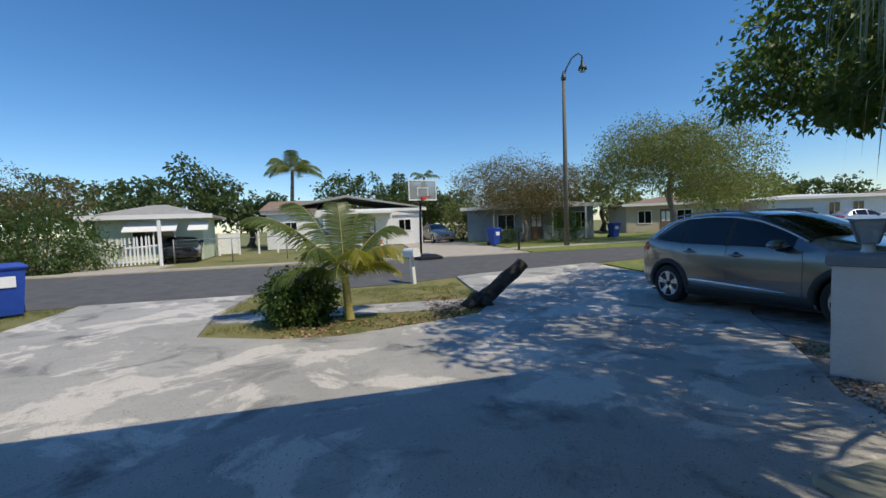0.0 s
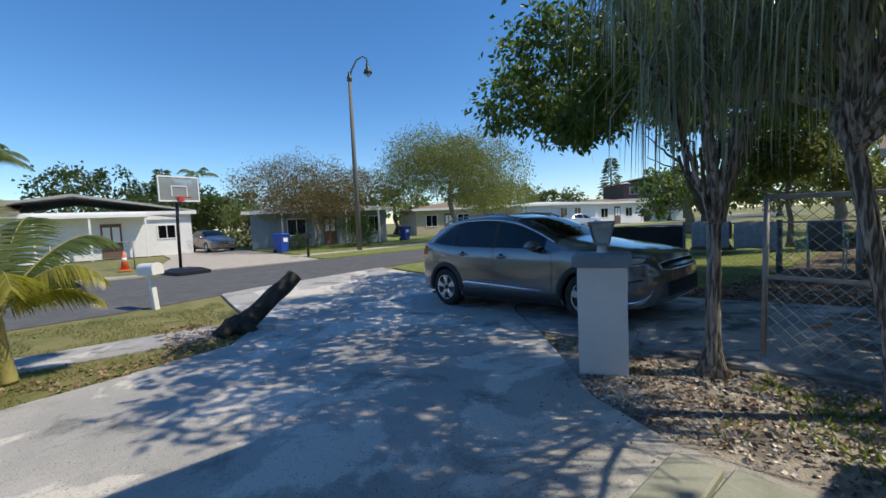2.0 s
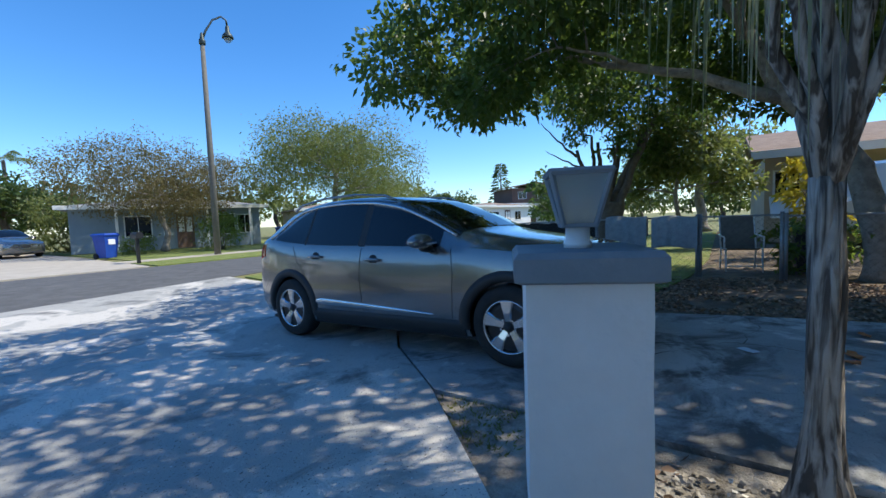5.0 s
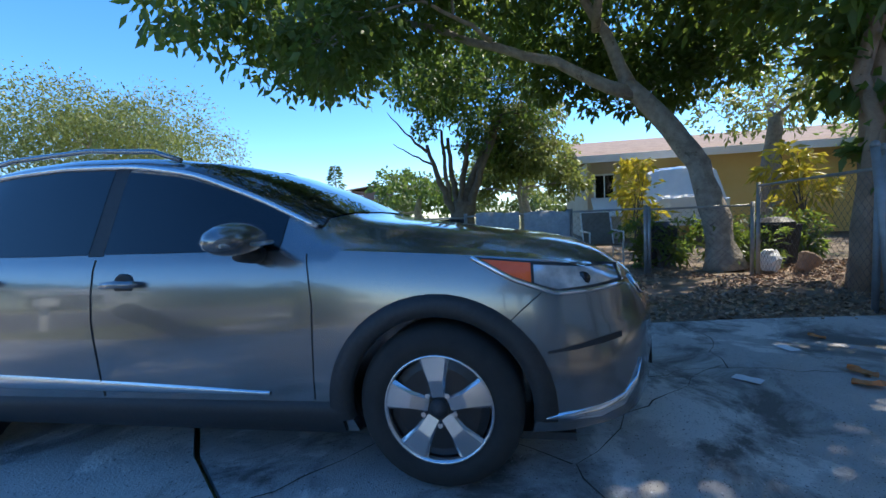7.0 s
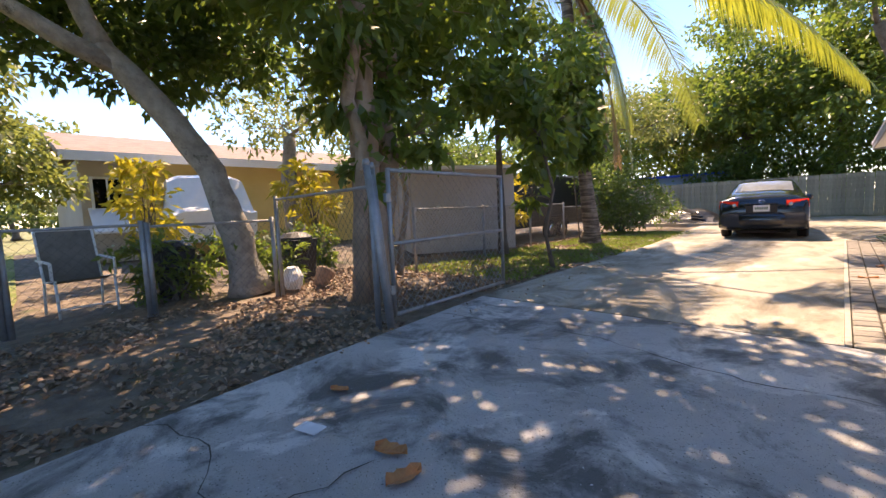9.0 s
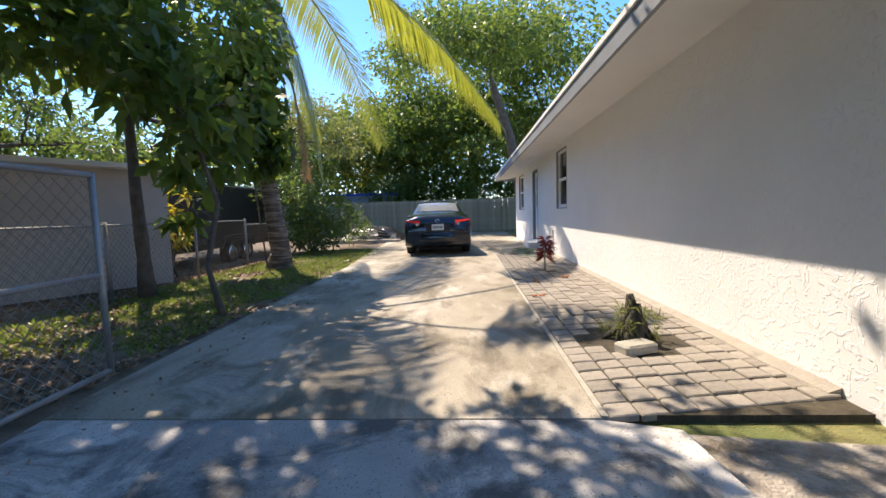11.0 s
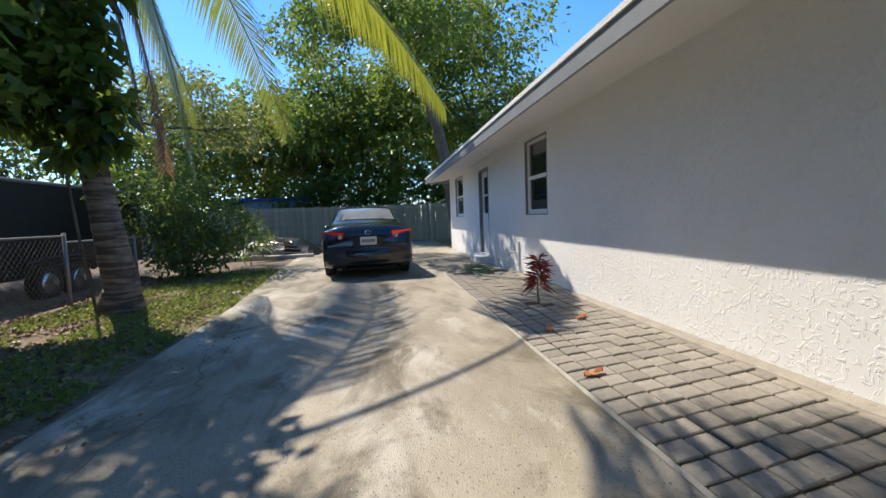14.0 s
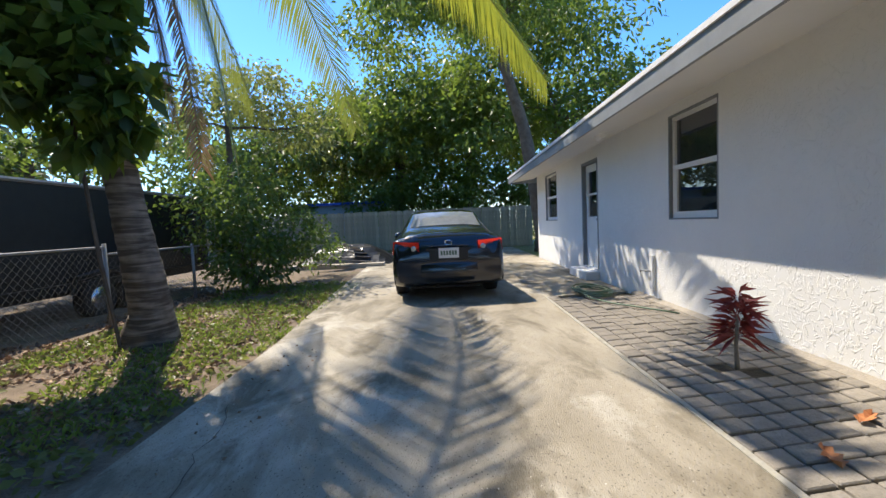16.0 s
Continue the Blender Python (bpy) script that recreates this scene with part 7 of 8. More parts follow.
def strap_tree(base, forks, seed, label, hang=0.95, n=420):
    """A rough ropey trunk forking upwards, each head with long hanging strap leaves."""
    th = thing("strap_leaf_tree", label, "tree", "rough-barked strap-leaf trees", pose(*base))
    g = Geo()
    rng = random.Random(seed)
    top = Vector(forks["top"])
    for k in range(6):
        a = k * 1.05
        pts = []
        for i in range(13):
            t = i / 12
            r = 0.026 * (3.4 - 2.4 * min(1, t * 5) ** 0.6)
            pts.append(Vector((0, 0, 0)).lerp(top, t) + Vector((math.cos(a + t * 1.8) * r, math.sin(a + t * 1.8) * r, 0)))
        g.tube(pts, [0.055 - 0.027 * min(1, i / 4) for i in range(13)], 8, True, 0.5)
    part("trunk", g, M["bark_ridged"], th, "ridged pale trunk", smooth=True)
    g = Geo()
    C, D, S = [], [], Geo()
    heads = []
    for k, h in enumerate(forks["heads"]):
        limb(g, top - Vector((0, 0, 0.1)), h, 0.026, 0.015, seed + k, 7, 8, 0.05)
        heads.append(Vector(h))
    parts("limb", g, M["bark_ridged"], th, smooth=True)
    for h in heads:
        for k in range(n):
            a = rng.uniform(0, 2 * math.pi)
            L = hang * rng.uniform(0.35, 1.1)
            rise = rng.uniform(0.0, 0.55)
            o = h + Vector((rng.uniform(-0.12, 0.12), rng.uniform(-0.12, 0.12), rng.uniform(-0.1, 0.45)))
            d = Vector((math.cos(a), math.sin(a), 0))
            reach = L * rng.uniform(0.15, 0.75)
            p1 = o + d * reach * 0.5 + Vector((0, 0, rise * 0.35))
            p2 = o + d * reach + Vector((0, 0, rise * 0.2 - L * 0.3))
            p3 = o + d * reach * 1.08 + Vector((0, 0, -L * rng.uniform(0.8, 1.1)))
            w = Vector((-d.y, d.x, 0)) * rng.uniform(0.004, 0.009)
            S.add([o - w, o + w, p1 + w, p1 - w, p2 + w, p2 - w, p3], [(0, 1, 2, 3), (3, 2, 4, 5), (5, 4, 6)])
    part("strap_leaves", S, M["strap"], th, "long drooping strap leaves")
    return th


strap_tree((4.70, 1.72, -0.04), {"top": (0.05, 0.0, 1.25), "heads": [(-0.25, 0.25, 2.3), (0.3, 0.2, 2.45), (0.1, -0.35, 2.4), (0.0, 0.05, 2.9), (0.5, -0.2, 2.8), (-0.5, 0.5, 3.1), (-0.3, -0.4, 3.3), (0.7, 0.4, 3.5), (0.2, 0.1, 3.9), (1.1, -0.3, 3.8), (-0.7, -0.1, 3.7)]}, 41, "rough-barked tree with hanging strap leaves beside the pillar", n=115)
# the first four heads are unseen, added to shade the driveway west of the bed
strap_tree((4.58, 0.62, -0.03), {"top": (-0.2, 0.27, 1.75), "heads": [(-0.9, -0.4, 2.9), (-1.2, -0.2, 3.3), (-0.8, -0.9, 3.2), (-1.0, 0.3, 3.5), (-0.4, 0.3, 2.55), (0.2, 0.25, 2.6), (0.0, -0.3, 2.5), (-0.1, 0.1, 3.0), (0.55, 0.5, 2.75), (0.6, -0.4, 3.2), (-0.6, -0.2, 3.2), (0.2, 0.3, 3.7), (1.1, 0.3, 3.6), (0.9, -0.3, 4.0)]}, 47, "second rough-barked strap-leaf tree near the gate leaf", n=105)

# coconut palm beside the driveway; unseen north and west fronds added for their shadows
palm("coconut_palm", "tall coconut palm with drooping sunlit fronds", (10.35, -8.35, -0.05), [(0, 0, 0), (-0.05, 0.0, 0.35), (0.05, 0.1, 1.6), (0.2, 0.2, 3.4), (0.42, 0.42, 6.8)], [0.31, 0.21, 0.165, 0.145, 0.13],
     [((-0.55, -2.9, 7.7), (-1.38, -5.15, 3.55), 0, 1.2, 0, "frond", 0.5), ((-2.4, -1.6, 7.5), (-5.1, -2.25, 3.45), 0, 1.2, 0, "frond_yellow", 0.55), ((-1.05, 1.15, 8.0), (-3.25, 1.45, 6.0), 0, 1.25, 0, "frond", 0.55),
      ((-0.35, 1.75, 7.7), (-0.8, 3.2, 6.4), 0, 1.0, 0, "frond", 0.7), ((0.5, 1.6, 7.7), (0.5, 3.0, 6.7), 0, 0.9, 0, "frond", 0.5), ((0.2, -1.2, 6.3), (-0.35, -2.2, 3.3), 0, 1.0, 0, "frond", 0.9),
      (-40, 30, 4.2, 1.0, 0.8, "frond", 0.7), (-75, 30, 4.2, 1.0, 0.8, "frond", 0.7), (-20, 62, 3.8, 0.8, 0.5, "frond", 0.5),
      ((-0.55, -0.1, 5.4), (-0.72, -0.05, 2.0), 0, 0.7, 0, "frond_dead", 0.3), ((-0.4, 0.15, 5.2), (-0.55, 0.1, 2.5), 0, 0.6, 0, "frond_dead", 0.3), ((-0.75, -0.3, 5.6), (-0.95, -0.4, 1.9), 0, 0.85, 0, "frond", 0.4)], M["palm_bark"])
# climbing plant on the palm trunk
th = thing("climbing_vine", "broad-leaved climbing vine on the palm trunk", "vine", at=pose(10.35, -8.2, 0.0))
P, D = clump_points([(0.1, 0.3, 2.45, 0.42, 0.35, 0.45), (0.0, 0.3, 3.0, 0.55, 0.4, 0.6), (-0.25, 0.3, 2.6, 0.3, 0.3, 0.4), (0.5, 0.4, 3.5, 0.7, 0.5, 0.6), (0.9, 0.5, 2.9, 0.6, 0.4, 0.5), (0.2, 0.4, 4.2, 0.7, 0.6, 0.6)], 3400, 77)
part("leaves", leaf_mesh("vine_leaves", P, D, 0.21, 0.14, M["leaf_deep"], 0.35, 77), M["leaf_deep"], th)
part("vine_stem", Geo().tube([(0.15, 0.1, 0.0), (0.2, 0.2, 1.0), (0.25, 0.28, 2.2), (0.4, 0.35, 3.4)], 0.02, 6), M["bark_dark"], th)

shrub("leafy_bush", "tall loose green bush beside the driveway", (11.2, -12.6, -0.03), [(0, 0, 0.9, 1.0, 1.0, 0.7), (0.3, 0.4, 1.6, 1.0, 1.0, 0.7), (-0.6, -0.6, 1.2, 0.8, 0.8, 0.6), (0.6, -0.8, 2.2, 1.0, 1.0, 0.7), (-0.3, 0.6, 0.6, 0.8, 0.8, 0.5), (-0.9, -1.6, 0.7, 0.6, 0.8, 0.5)], 7000, 0.13, 0.06, M["leaf_mid"], 61, 16)
tree("yard_tree", "thin tree with yellowing leaves over the bush", (12.4, -14.5, -0.03), [(0, 0, 0), (0.1, 0.2, 1.5), (-0.1, 0.4, 3.0), (-0.2, 0.6, 4.0)], [0.1, 0.08, 0.07, 0.05],
     [(-1.0, 1.0, 4.3, 1.0, 1.0, 0.7), (0.5, 0.0, 4.6, 1.1, 1.1, 0.7), (-0.3, -1.0, 4.9, 1.2, 1.2, 0.8), (-1.8, 0.0, 3.8, 0.9, 0.9, 0.6), (0.8, 1.2, 3.8, 0.9, 0.9, 0.6)], 4500, 0.15, 0.07, M["leaf_light"], M["bark_dark"], 63)


def big_tree(base, h, r, seed, leaf, bark, n, label, group="", name="tree", ll=0.16, lw=0.08, low=0.35, trunk=0.3, k=14):
    rng = random.Random(seed)
    cl = []
    for i in range(k):
        a = i * 2.4
        rr = r * math.sqrt((i + 0.5) / k)
        zz = h * (low + (1 - low) * (0.30 + 0.52 * rng.random() * (1.15 - 0.5 * rr / r)))
        s = r * rng.uniform(0.30, 0.42)
        cl.append((rr * math.cos(a), rr * math.sin(a), zz, s, s, s * 0.75))
    return tree(name, label, base, [(0, 0, 0), (0.05 * r, 0, h * 0.15), (0, 0.05 * r, h * 0.3), (0.0, 0.0, h * 0.5)], [trunk, trunk * 0.8, trunk * 0.7, trunk * 0.5], cl, n, ll, lw, leaf, bark, seed, group)


G1 = "dense trees behind the back fence"
for x, y, h, r, sd, key, n in ((5.6, -27.0, 13.5, 5.2, 101, "leaf_deep", 17000), (9.6, -27.5, 12.0, 4.6, 102, "leaf_deep", 15000), (1.2, -25.5, 14.0, 5.4, 103, "leaf_deep", 16000), (13.2, -29.0, 9.0, 4.4, 104, "leaf_light", 9000), (18.0, -27.0, 8.0, 4.2, 105, "leaf_mid", 8000)):
    big_tree((x, y, 0), h, r, sd, M[key], M["bark_dark"], n, "large dense tree towering behind the wooden fence", G1, ll=0.30, lw=0.16, low=0.14, trunk=0.45, k=24)
tree("overhanging_tree", "tall dark tree whose limbs reach over the yard", (3.3, -19.6, 0), [(0, 0, 0), (0.3, 0.2, 2.0), (0.8, 0.6, 4.5), (1.6, 1.5, 6.5)], [0.3, 0.26, 0.22, 0.16],
     [(3.0, 4.6, 7.6, 1.5, 1.5, 0.8), (4.4, 3.2, 8.2, 1.6, 1.6, 0.9), (1.6, 3.0, 8.0, 1.6, 1.6, 0.9), (3.2, 1.2, 9.0, 1.8, 1.8, 1.0), (0.4, 1.0, 9.0, 1.8, 1.8, 1.0), (5.6, 1.4, 7.8, 1.4, 1.4, 0.8), (1.8, -1.0, 9.6, 2.0, 2.0, 1.1), (4.6, 4.8, 7.0, 1.1, 1.1, 0.6)], 14000, 0.2, 0.10, M["leaf_deep"], M["bark_dark"], 111)
big_tree((22.5, -14.5, 0), 6.5, 3.2, 106, M["leaf_mid"], M["bark_dark"], 5000, "broad green tree beyond the trailer", G1, ll=0.22, lw=0.11, low=0.15)
big_tree((17.6, -14.2, 0), 6.4, 3.0, 109, M["leaf_mid"], M["bark_dark"], 5000, "broad green tree beyond the trailer", G1, ll=0.22, lw=0.11, low=0.12)
big_tree((18.0, -9.0, 0), 6.0, 2.6, 107, M["leaf_mid"], M["bark_dark"], 5000, "broad green tree behind the lean-to", "", ll=0.2, lw=0.1, low=0.2)
big_tree((16.8, -3.4, 0), 6.5, 2.4, 108, M["leaf_light"], M["bark"], 5000, "light green tree in the neighbour's yard", "", ll=0.17, lw=0.08, low=0.3)
for k, (x, y, h) in enumerate(((4.6, -24.2, 4.4), (7.6, -25.0, 4.2), (10.4, -24.8, 3.8), (15.5, -24.4, 4.4), (2.4, -23.8, 4.4), (6.2, -26.4, 5.0), (9.2, -27.2, 5.0), (13.0, -28.4, 5.0), (18.4, -23.6, 4.0))):
    shrub("understory_bush", "dark overgrown bush behind the wooden fence", (x, y, 0.0), [(0, 0, h * 0.4, 1.5, 0.8, h * 0.4), (0.6, 0.2, h * 0.7, 1.2, 0.8, h * 0.3), (-0.8, 0, h * 0.65, 1.1, 0.8, h * 0.3)], 2600, 0.26, 0.13, M["leaf_deep"], 500 + k, 8, "bushes behind the back fence")
# heavy multi-stemmed tree in the neighbour's yard
th = tree("strangler_tree", "stout multi-stemmed tree with bare upswept limbs", (16.6, 5.0, -0.03), [(0, 0, 0), (0.05, 0.0, 0.9), (0.1, -0.1, 1.5)], [0.42, 0.36, 0.34],
          [(0.4, -0.9, 3.6, 0.8, 0.8, 0.8), (0.9, -0.2, 4.6, 0.9, 0.9, 0.8), (-0.2, 0.5, 4.6, 0.8, 0.8, 0.6), (1.2, -1.2, 3.0, 0.7, 0.7, 0.6), (0.2, -1.4, 5.2, 0.9, 0.9, 0.7), (0.0, 1.2, 5.2, 1.0, 1.0, 0.7), (0.3, 0.3, 5.9, 1.2, 1.2, 0.7), (0.2, -1.9, 4.2, 0.8, 0.8, 0.7), (0.5, -1.2, 6.4, 1.1, 1.1, 0.7), (-0.2, 0.9, 3.7, 0.4, 0.4, 0.4), (-0.3, -0.3, 3.2, 0.35, 0.5, 0.4)], 13000, 0.15, 0.075, M["leaf_mid"], M["bark_dark"], 71,
          extra=[((0.0, 0.1, 1.0), (-0.3, 0.9, 3.2), 0.14, 0.05), ((0.0, 0.0, 1.0), (0.3, -0.9, 3.4), 0.18, 0.08), ((0, 0, 1.2), (-0.1, 0.3, 3.4), 0.12, 0.05), ((-0.3, 0.9, 3.0), (-0.5, 2.0, 4.2), 0.05, 0.01), ((-0.2, 0.7, 2.6), (-0.4, 1.9, 3.3), 0.04, 0.01), ((0, 0, 1.1), (0.8, -0.2, 3.2), 0.15, 0.06), ((0.0, 0.15, 0.9), (-0.25, 0.45, 3.6), 0.10, 0.04), ((0.0, -0.2, 0.9), (-0.1, -1.3, 3.9), 0.15, 0.07), ((-0.1, 0.0, 1.0), (-0.35, -0.35, 3.3), 0.09, 0.04)])

# ---- across the street ----
def facade_window(parent, x, y, z, w, h, face="y-"):
    """A framed pane set proud of a far wall."""
    m = pose(x, y, z) if face == "y-" else pose(x, y, z, 0, 0, -90 if face == "x-" else 90)
    f = Geo()
    for a in ((-w / 2 - 0.06, w / 2 + 0.06, h / 2, h / 2 + 0.06), (-w / 2 - 0.06, w / 2 + 0.06, -h / 2 - 0.06, -h / 2), (-w / 2 - 0.06, -w / 2, -h / 2, h / 2), (w / 2, w / 2 + 0.06, -h / 2, h / 2), (-0.02, 0.02, -h / 2, h / 2)):
        f.box(a[0], a[1], -0.05, 0.03, a[2], a[3], m)
    wd = part("window", f, M["white_vinyl"], parent)
    part("pane", Geo().box(-w / 2, w / 2, -0.015, 0.02, -h / 2, h / 2, m), M["car_glass"], wd)


def far_house(label, m, w, d, h, wall, roof, rise, windows, doors=(), kind="gable", over=0.5):
    """w along local x, d along local y, front at y = 0."""
    th = thing("house", label, "house", "houses across the street", m)
    part("wall", Geo().box(0, w, 0, d, 0, h), wall, th)
    r = Geo()
    if kind == "gable":
        r.loft([[(-over, y, h - 0.02), (w / 2, y, h + rise), (w + over, y, h - 0.02), (w + over, y, h + 0.10), (w / 2, y, h + rise + 0.14), (-over, y, h + 0.10)] for y in (-over, d + over)], True, True)
    elif kind == "hip":
        i = min(w, d) / 2 + over
        r.add([(-over, -over, h), (w + over, -over, h), (w + over, d + over, h), (-over, d + over, h), (i - over, d / 2, h + rise), (w + over - i, d / 2, h + rise), (-over, -over, h - 0.14), (w + over, -over, h - 0.14), (w + over, d + over, h - 0.14), (-over, d + over, h - 0.14)],
              [(0, 1, 5, 4), (1, 2, 5), (2, 3, 4, 5), (3, 0, 4), (0, 6, 7, 1), (1, 7, 8, 2), (2, 8, 9, 3), (3, 9, 6, 0), (9, 8, 7, 6)])
    else:
        r.box(-over, w + over, -over, d + over, h - 0.02, h + 0.2)
    part("roof", r, roof, th)
    part("fascia", Geo().box(-over, w + over, -over - 0.02, -over, h - 0.16, h + 0.06), M["white_vinyl"], th)
    for x, z, ww, hh in windows:
        facade_window(th, x, 0, z, ww, hh)
    for x, ww in doors:
        dr = part("door", Geo().box(x - ww / 2, x + ww / 2, -0.05, 0.03, 0.05, 2.1), M["brown_wall"], th)
        part("door_panel", Geo().box(x - ww / 2 + 0.1, x - 0.05, -0.065, -0.05, 1.0, 1.9).box(x + 0.05, x + ww / 2 - 0.1, -0.065, -0.05, 1.0, 1.9), M["white_vinyl"], dr)
    return th


th = far_house("pale green bungalow with white window awnings", pose(-11.4, 24.0, 0, 0, 0, 6), 4.6, 4.0, 2.35, M["green_wall"], M["roof_grey"], 0.7, [(2.4, 1.3, 1.8, 1.0)], kind="hip", over=0.6)
for x, w in ((2.4, 2.3), (4.5, 0.9)):
    part("awning", Geo().add([(x - w / 2, 0.0, 2.1), (x + w / 2, 0.0, 2.1), (x + w / 2, -0.75, 1.6), (x - w / 2, -0.75, 1.6), (x - w / 2, 0.0, 2.06), (x + w / 2, 0.0, 2.06), (x + w / 2, -0.75, 1.56), (x - w / 2, -0.75, 1.56)], [(0, 1, 2, 3), (7, 6, 5, 4), (2, 3, 7, 6), (0, 4, 7, 3), (1, 2, 6, 5)]), M["white_vinyl"], th, "white metal awning")
part("carport_post", Geo().box(-0.4, -0.3, -0.6, -0.5, 0, 2.35), M["white_vinyl"], th)
th = far_house("white bungalow with a low gabled porch", pose(-4.9, 32.8, 0, 0, 0, -2), 11.6, 9, 2.75, M["white_paint"], M["roof_grey"], 1.0, [(1.7, 1.5, 0.8, 0.9), (10.2, 1.5, 0.9, 0.8)], [(7.4, 1.0)], kind="gable", over=0.3)
part("side_roof", Geo().add([(-0.4, -0.4, 2.75), (3.6, -0.4, 2.75), (3.6, 4.0, 3.7), (-0.4, 4.0, 3.7), (-0.4, -0.4, 2.87), (3.6, -0.4, 2.87), (3.6, 4, 3.82), (-0.4, 4, 3.82)], [(0, 1, 2, 3), (7, 6, 5, 4), (0, 4, 5, 1), (1, 5, 6, 2), (0, 3, 7, 4)]), M["roof_brown"], th, "brown shingle side roof")
part("porch_beam", Geo().box(4.0, 9.2, -1.2, 0, 2.45, 2.62), M["white_vinyl"], th)
for x in (4.1, 6.4, 9.0):
    part("porch_post", Geo().box(x, x + 0.1, -1.15, -1.05, 0, 2.45), M["white_vinyl"], th)
th = far_house("grey-blue house with white porch posts", pose(10.0, 31.0, 0, 0, 0, -22), 9.5, 7, 2.55, M["grey_blue_wall"], M["roof_grey"], 0.7, [(3.0, 1.4, 1.2, 1.1), (7.4, 1.4, 1.2, 1.2), (8.6, 1.4, 0.8, 1.1)], [(5.3, 0.9)], kind="hip")
for x in (2.0, 4.2, 6.4, 8.8):
    part("porch_post", Geo().box(x, x + 0.12, -0.5, -0.38, 0, 2.45), M["white_vinyl"], th)
far_house("cream bungalow behind the pale tree", pose(26.5, 33.5, 0, 0, 0, -25), 9.5, 8, 2.6, M["tan_wall"], M["roof_brown"], 0.8, [(1.6, 1.4, 1.1, 1.1), (5.0, 1.4, 1.2, 1.1), (8.0, 1.4, 1.0, 1.1)], [(3.4, 0.9)], kind="hip")
th = far_house("white house with a rust-brown garage door", pose(36.0, 27.5, 0, 0, 0, -22), 9.5, 8, 2.6, M["white_paint"], M["roof_white"], 0.4, [(5.0, 1.5, 0.8, 1.2), (6.8, 1.5, 0.8, 1.2)], kind="hip")
part("garage_door", Geo().box(0.6, 3.4, -0.05, 0.02, 0.05, 1.7), M["roof_brown"], th, "rust-brown garage door")
far_house("white bungalow down the street", pose(46.5, 25.5, 0, 0, 0, -20), 8, 7, 2.6, M["white_paint"], M["roof_brown"], 0.6, [(1.8, 1.4, 1.0, 1.0), (5.6, 1.4, 1.0, 1.0)], [(3.8, 0.9)], kind="hip")
th = far_house("two-storey brown and white house far down the street", pose(54.5, 26.5, 0, 0, 0, -40), 9, 8, 3.0, M["white_paint"], M["roof_brown"], 0.5, [(1.6, 1.5, 1.2, 1.1), (6.2, 1.5, 1.2, 1.1)], [(4.0, 1.0)], kind="hip")
part("upper_wall", Geo().box(1.5, 8.5, 1.0, 7.5, 3.0, 5.2), M["brown_wall"], th, "dark brown upper storey")
part("upper_roof", Geo().loft([[(0.9, y, 5.2), (5.0, y, 5.9), (9.1, y, 5.2), (9.1, y, 5.34), (5.0, y, 6.05), (0.9, y, 5.34)] for y in (0.4, 8.1)], True, True), M["roof_brown"], th)
for x in (3.0, 6.0):
    facade_window(th, x, 1.0, 4.2, 1.2, 0.9)

th = thing("picket_gate", "white picket gate between two tall white posts beside the street", "fence", at=pose(-12.2, 20.9, 0, 0, 0, 3))
for x in (0.0, 4.5):
    part("gate_post", Geo().bbox(x, x + 0.13, -0.06, 0.07, 0, 2.05, 0.02), M["white_vinyl"], th)
for z in (0.3, 0.92):
    part("rail", Geo().tube([(0.13 + 4.37 * k / 8, 0.015, z - 0.10 * math.sin(math.pi * k / 8)) for k in range(9)], 0.045, 6), M["white_vinyl"], th)
pk = Geo().add([(0, 0, 0.05), (0.07, 0, 0.05), (0.07, 0, 1.2), (0.035, 0, 1.3), (0, 0, 1.2), (0, 0.02, 0.05), (0.07, 0.02, 0.05), (0.07, 0.02, 1.2), (0.035, 0.02, 1.3), (0, 0.02, 1.2)], [(0, 1, 2, 3, 4), (9, 8, 7, 6, 5), (1, 6, 7, 2), (2, 7, 8, 3), (3, 8, 9, 4), (4, 9, 5, 0)]).mesh("picket", M["white_vinyl"])
for k in range(28):
    b = new("picket", pk)
    b.parent = th
    b.matrix_basis = pose(0.2 + k * 0.152, -0.05, 0.02 - 0.10 * math.sin(math.pi * k / 27) + 0.08, 0, 1.2 * math.sin(k * 2.1), 0)
th = thing("white_fence", "white fence panels beside the green bungalow", "fence", at=pose(-6.9, 27.5, 0, 0, 0, 10))
for k in range(5):
    part("post", Geo().bbox(k * 1.1, k * 1.1 + 0.12, 0, 0.12, 0, 1.55 if k % 2 else 1.4, 0.02), M["white_vinyl"], th)
part("panel", Geo().box(0.12, 1.1, 0.04, 0.08, 0.1, 1.3), M["white_vinyl"], th)
fence_run((-7.4, 22.0), (2.6, 22.0), 1.1, "thin galvanised fence round the lawn across the street", False, 0.14, 2.5)
build_sedan(pose(-7.4, 22.6, 0.0, 0, 0, 12), M["car_blue"], "dark car behind the white picket gate")
build_sedan(pose(37.5, 23.5, 0.0, 0, 0, 70), M["car_blue"], "dark car parked before the white house")
build_sedan(pose(42.0, 22.6, 0.0, 0, 0, 72), M["car_silver"], "silver car parked down the street")

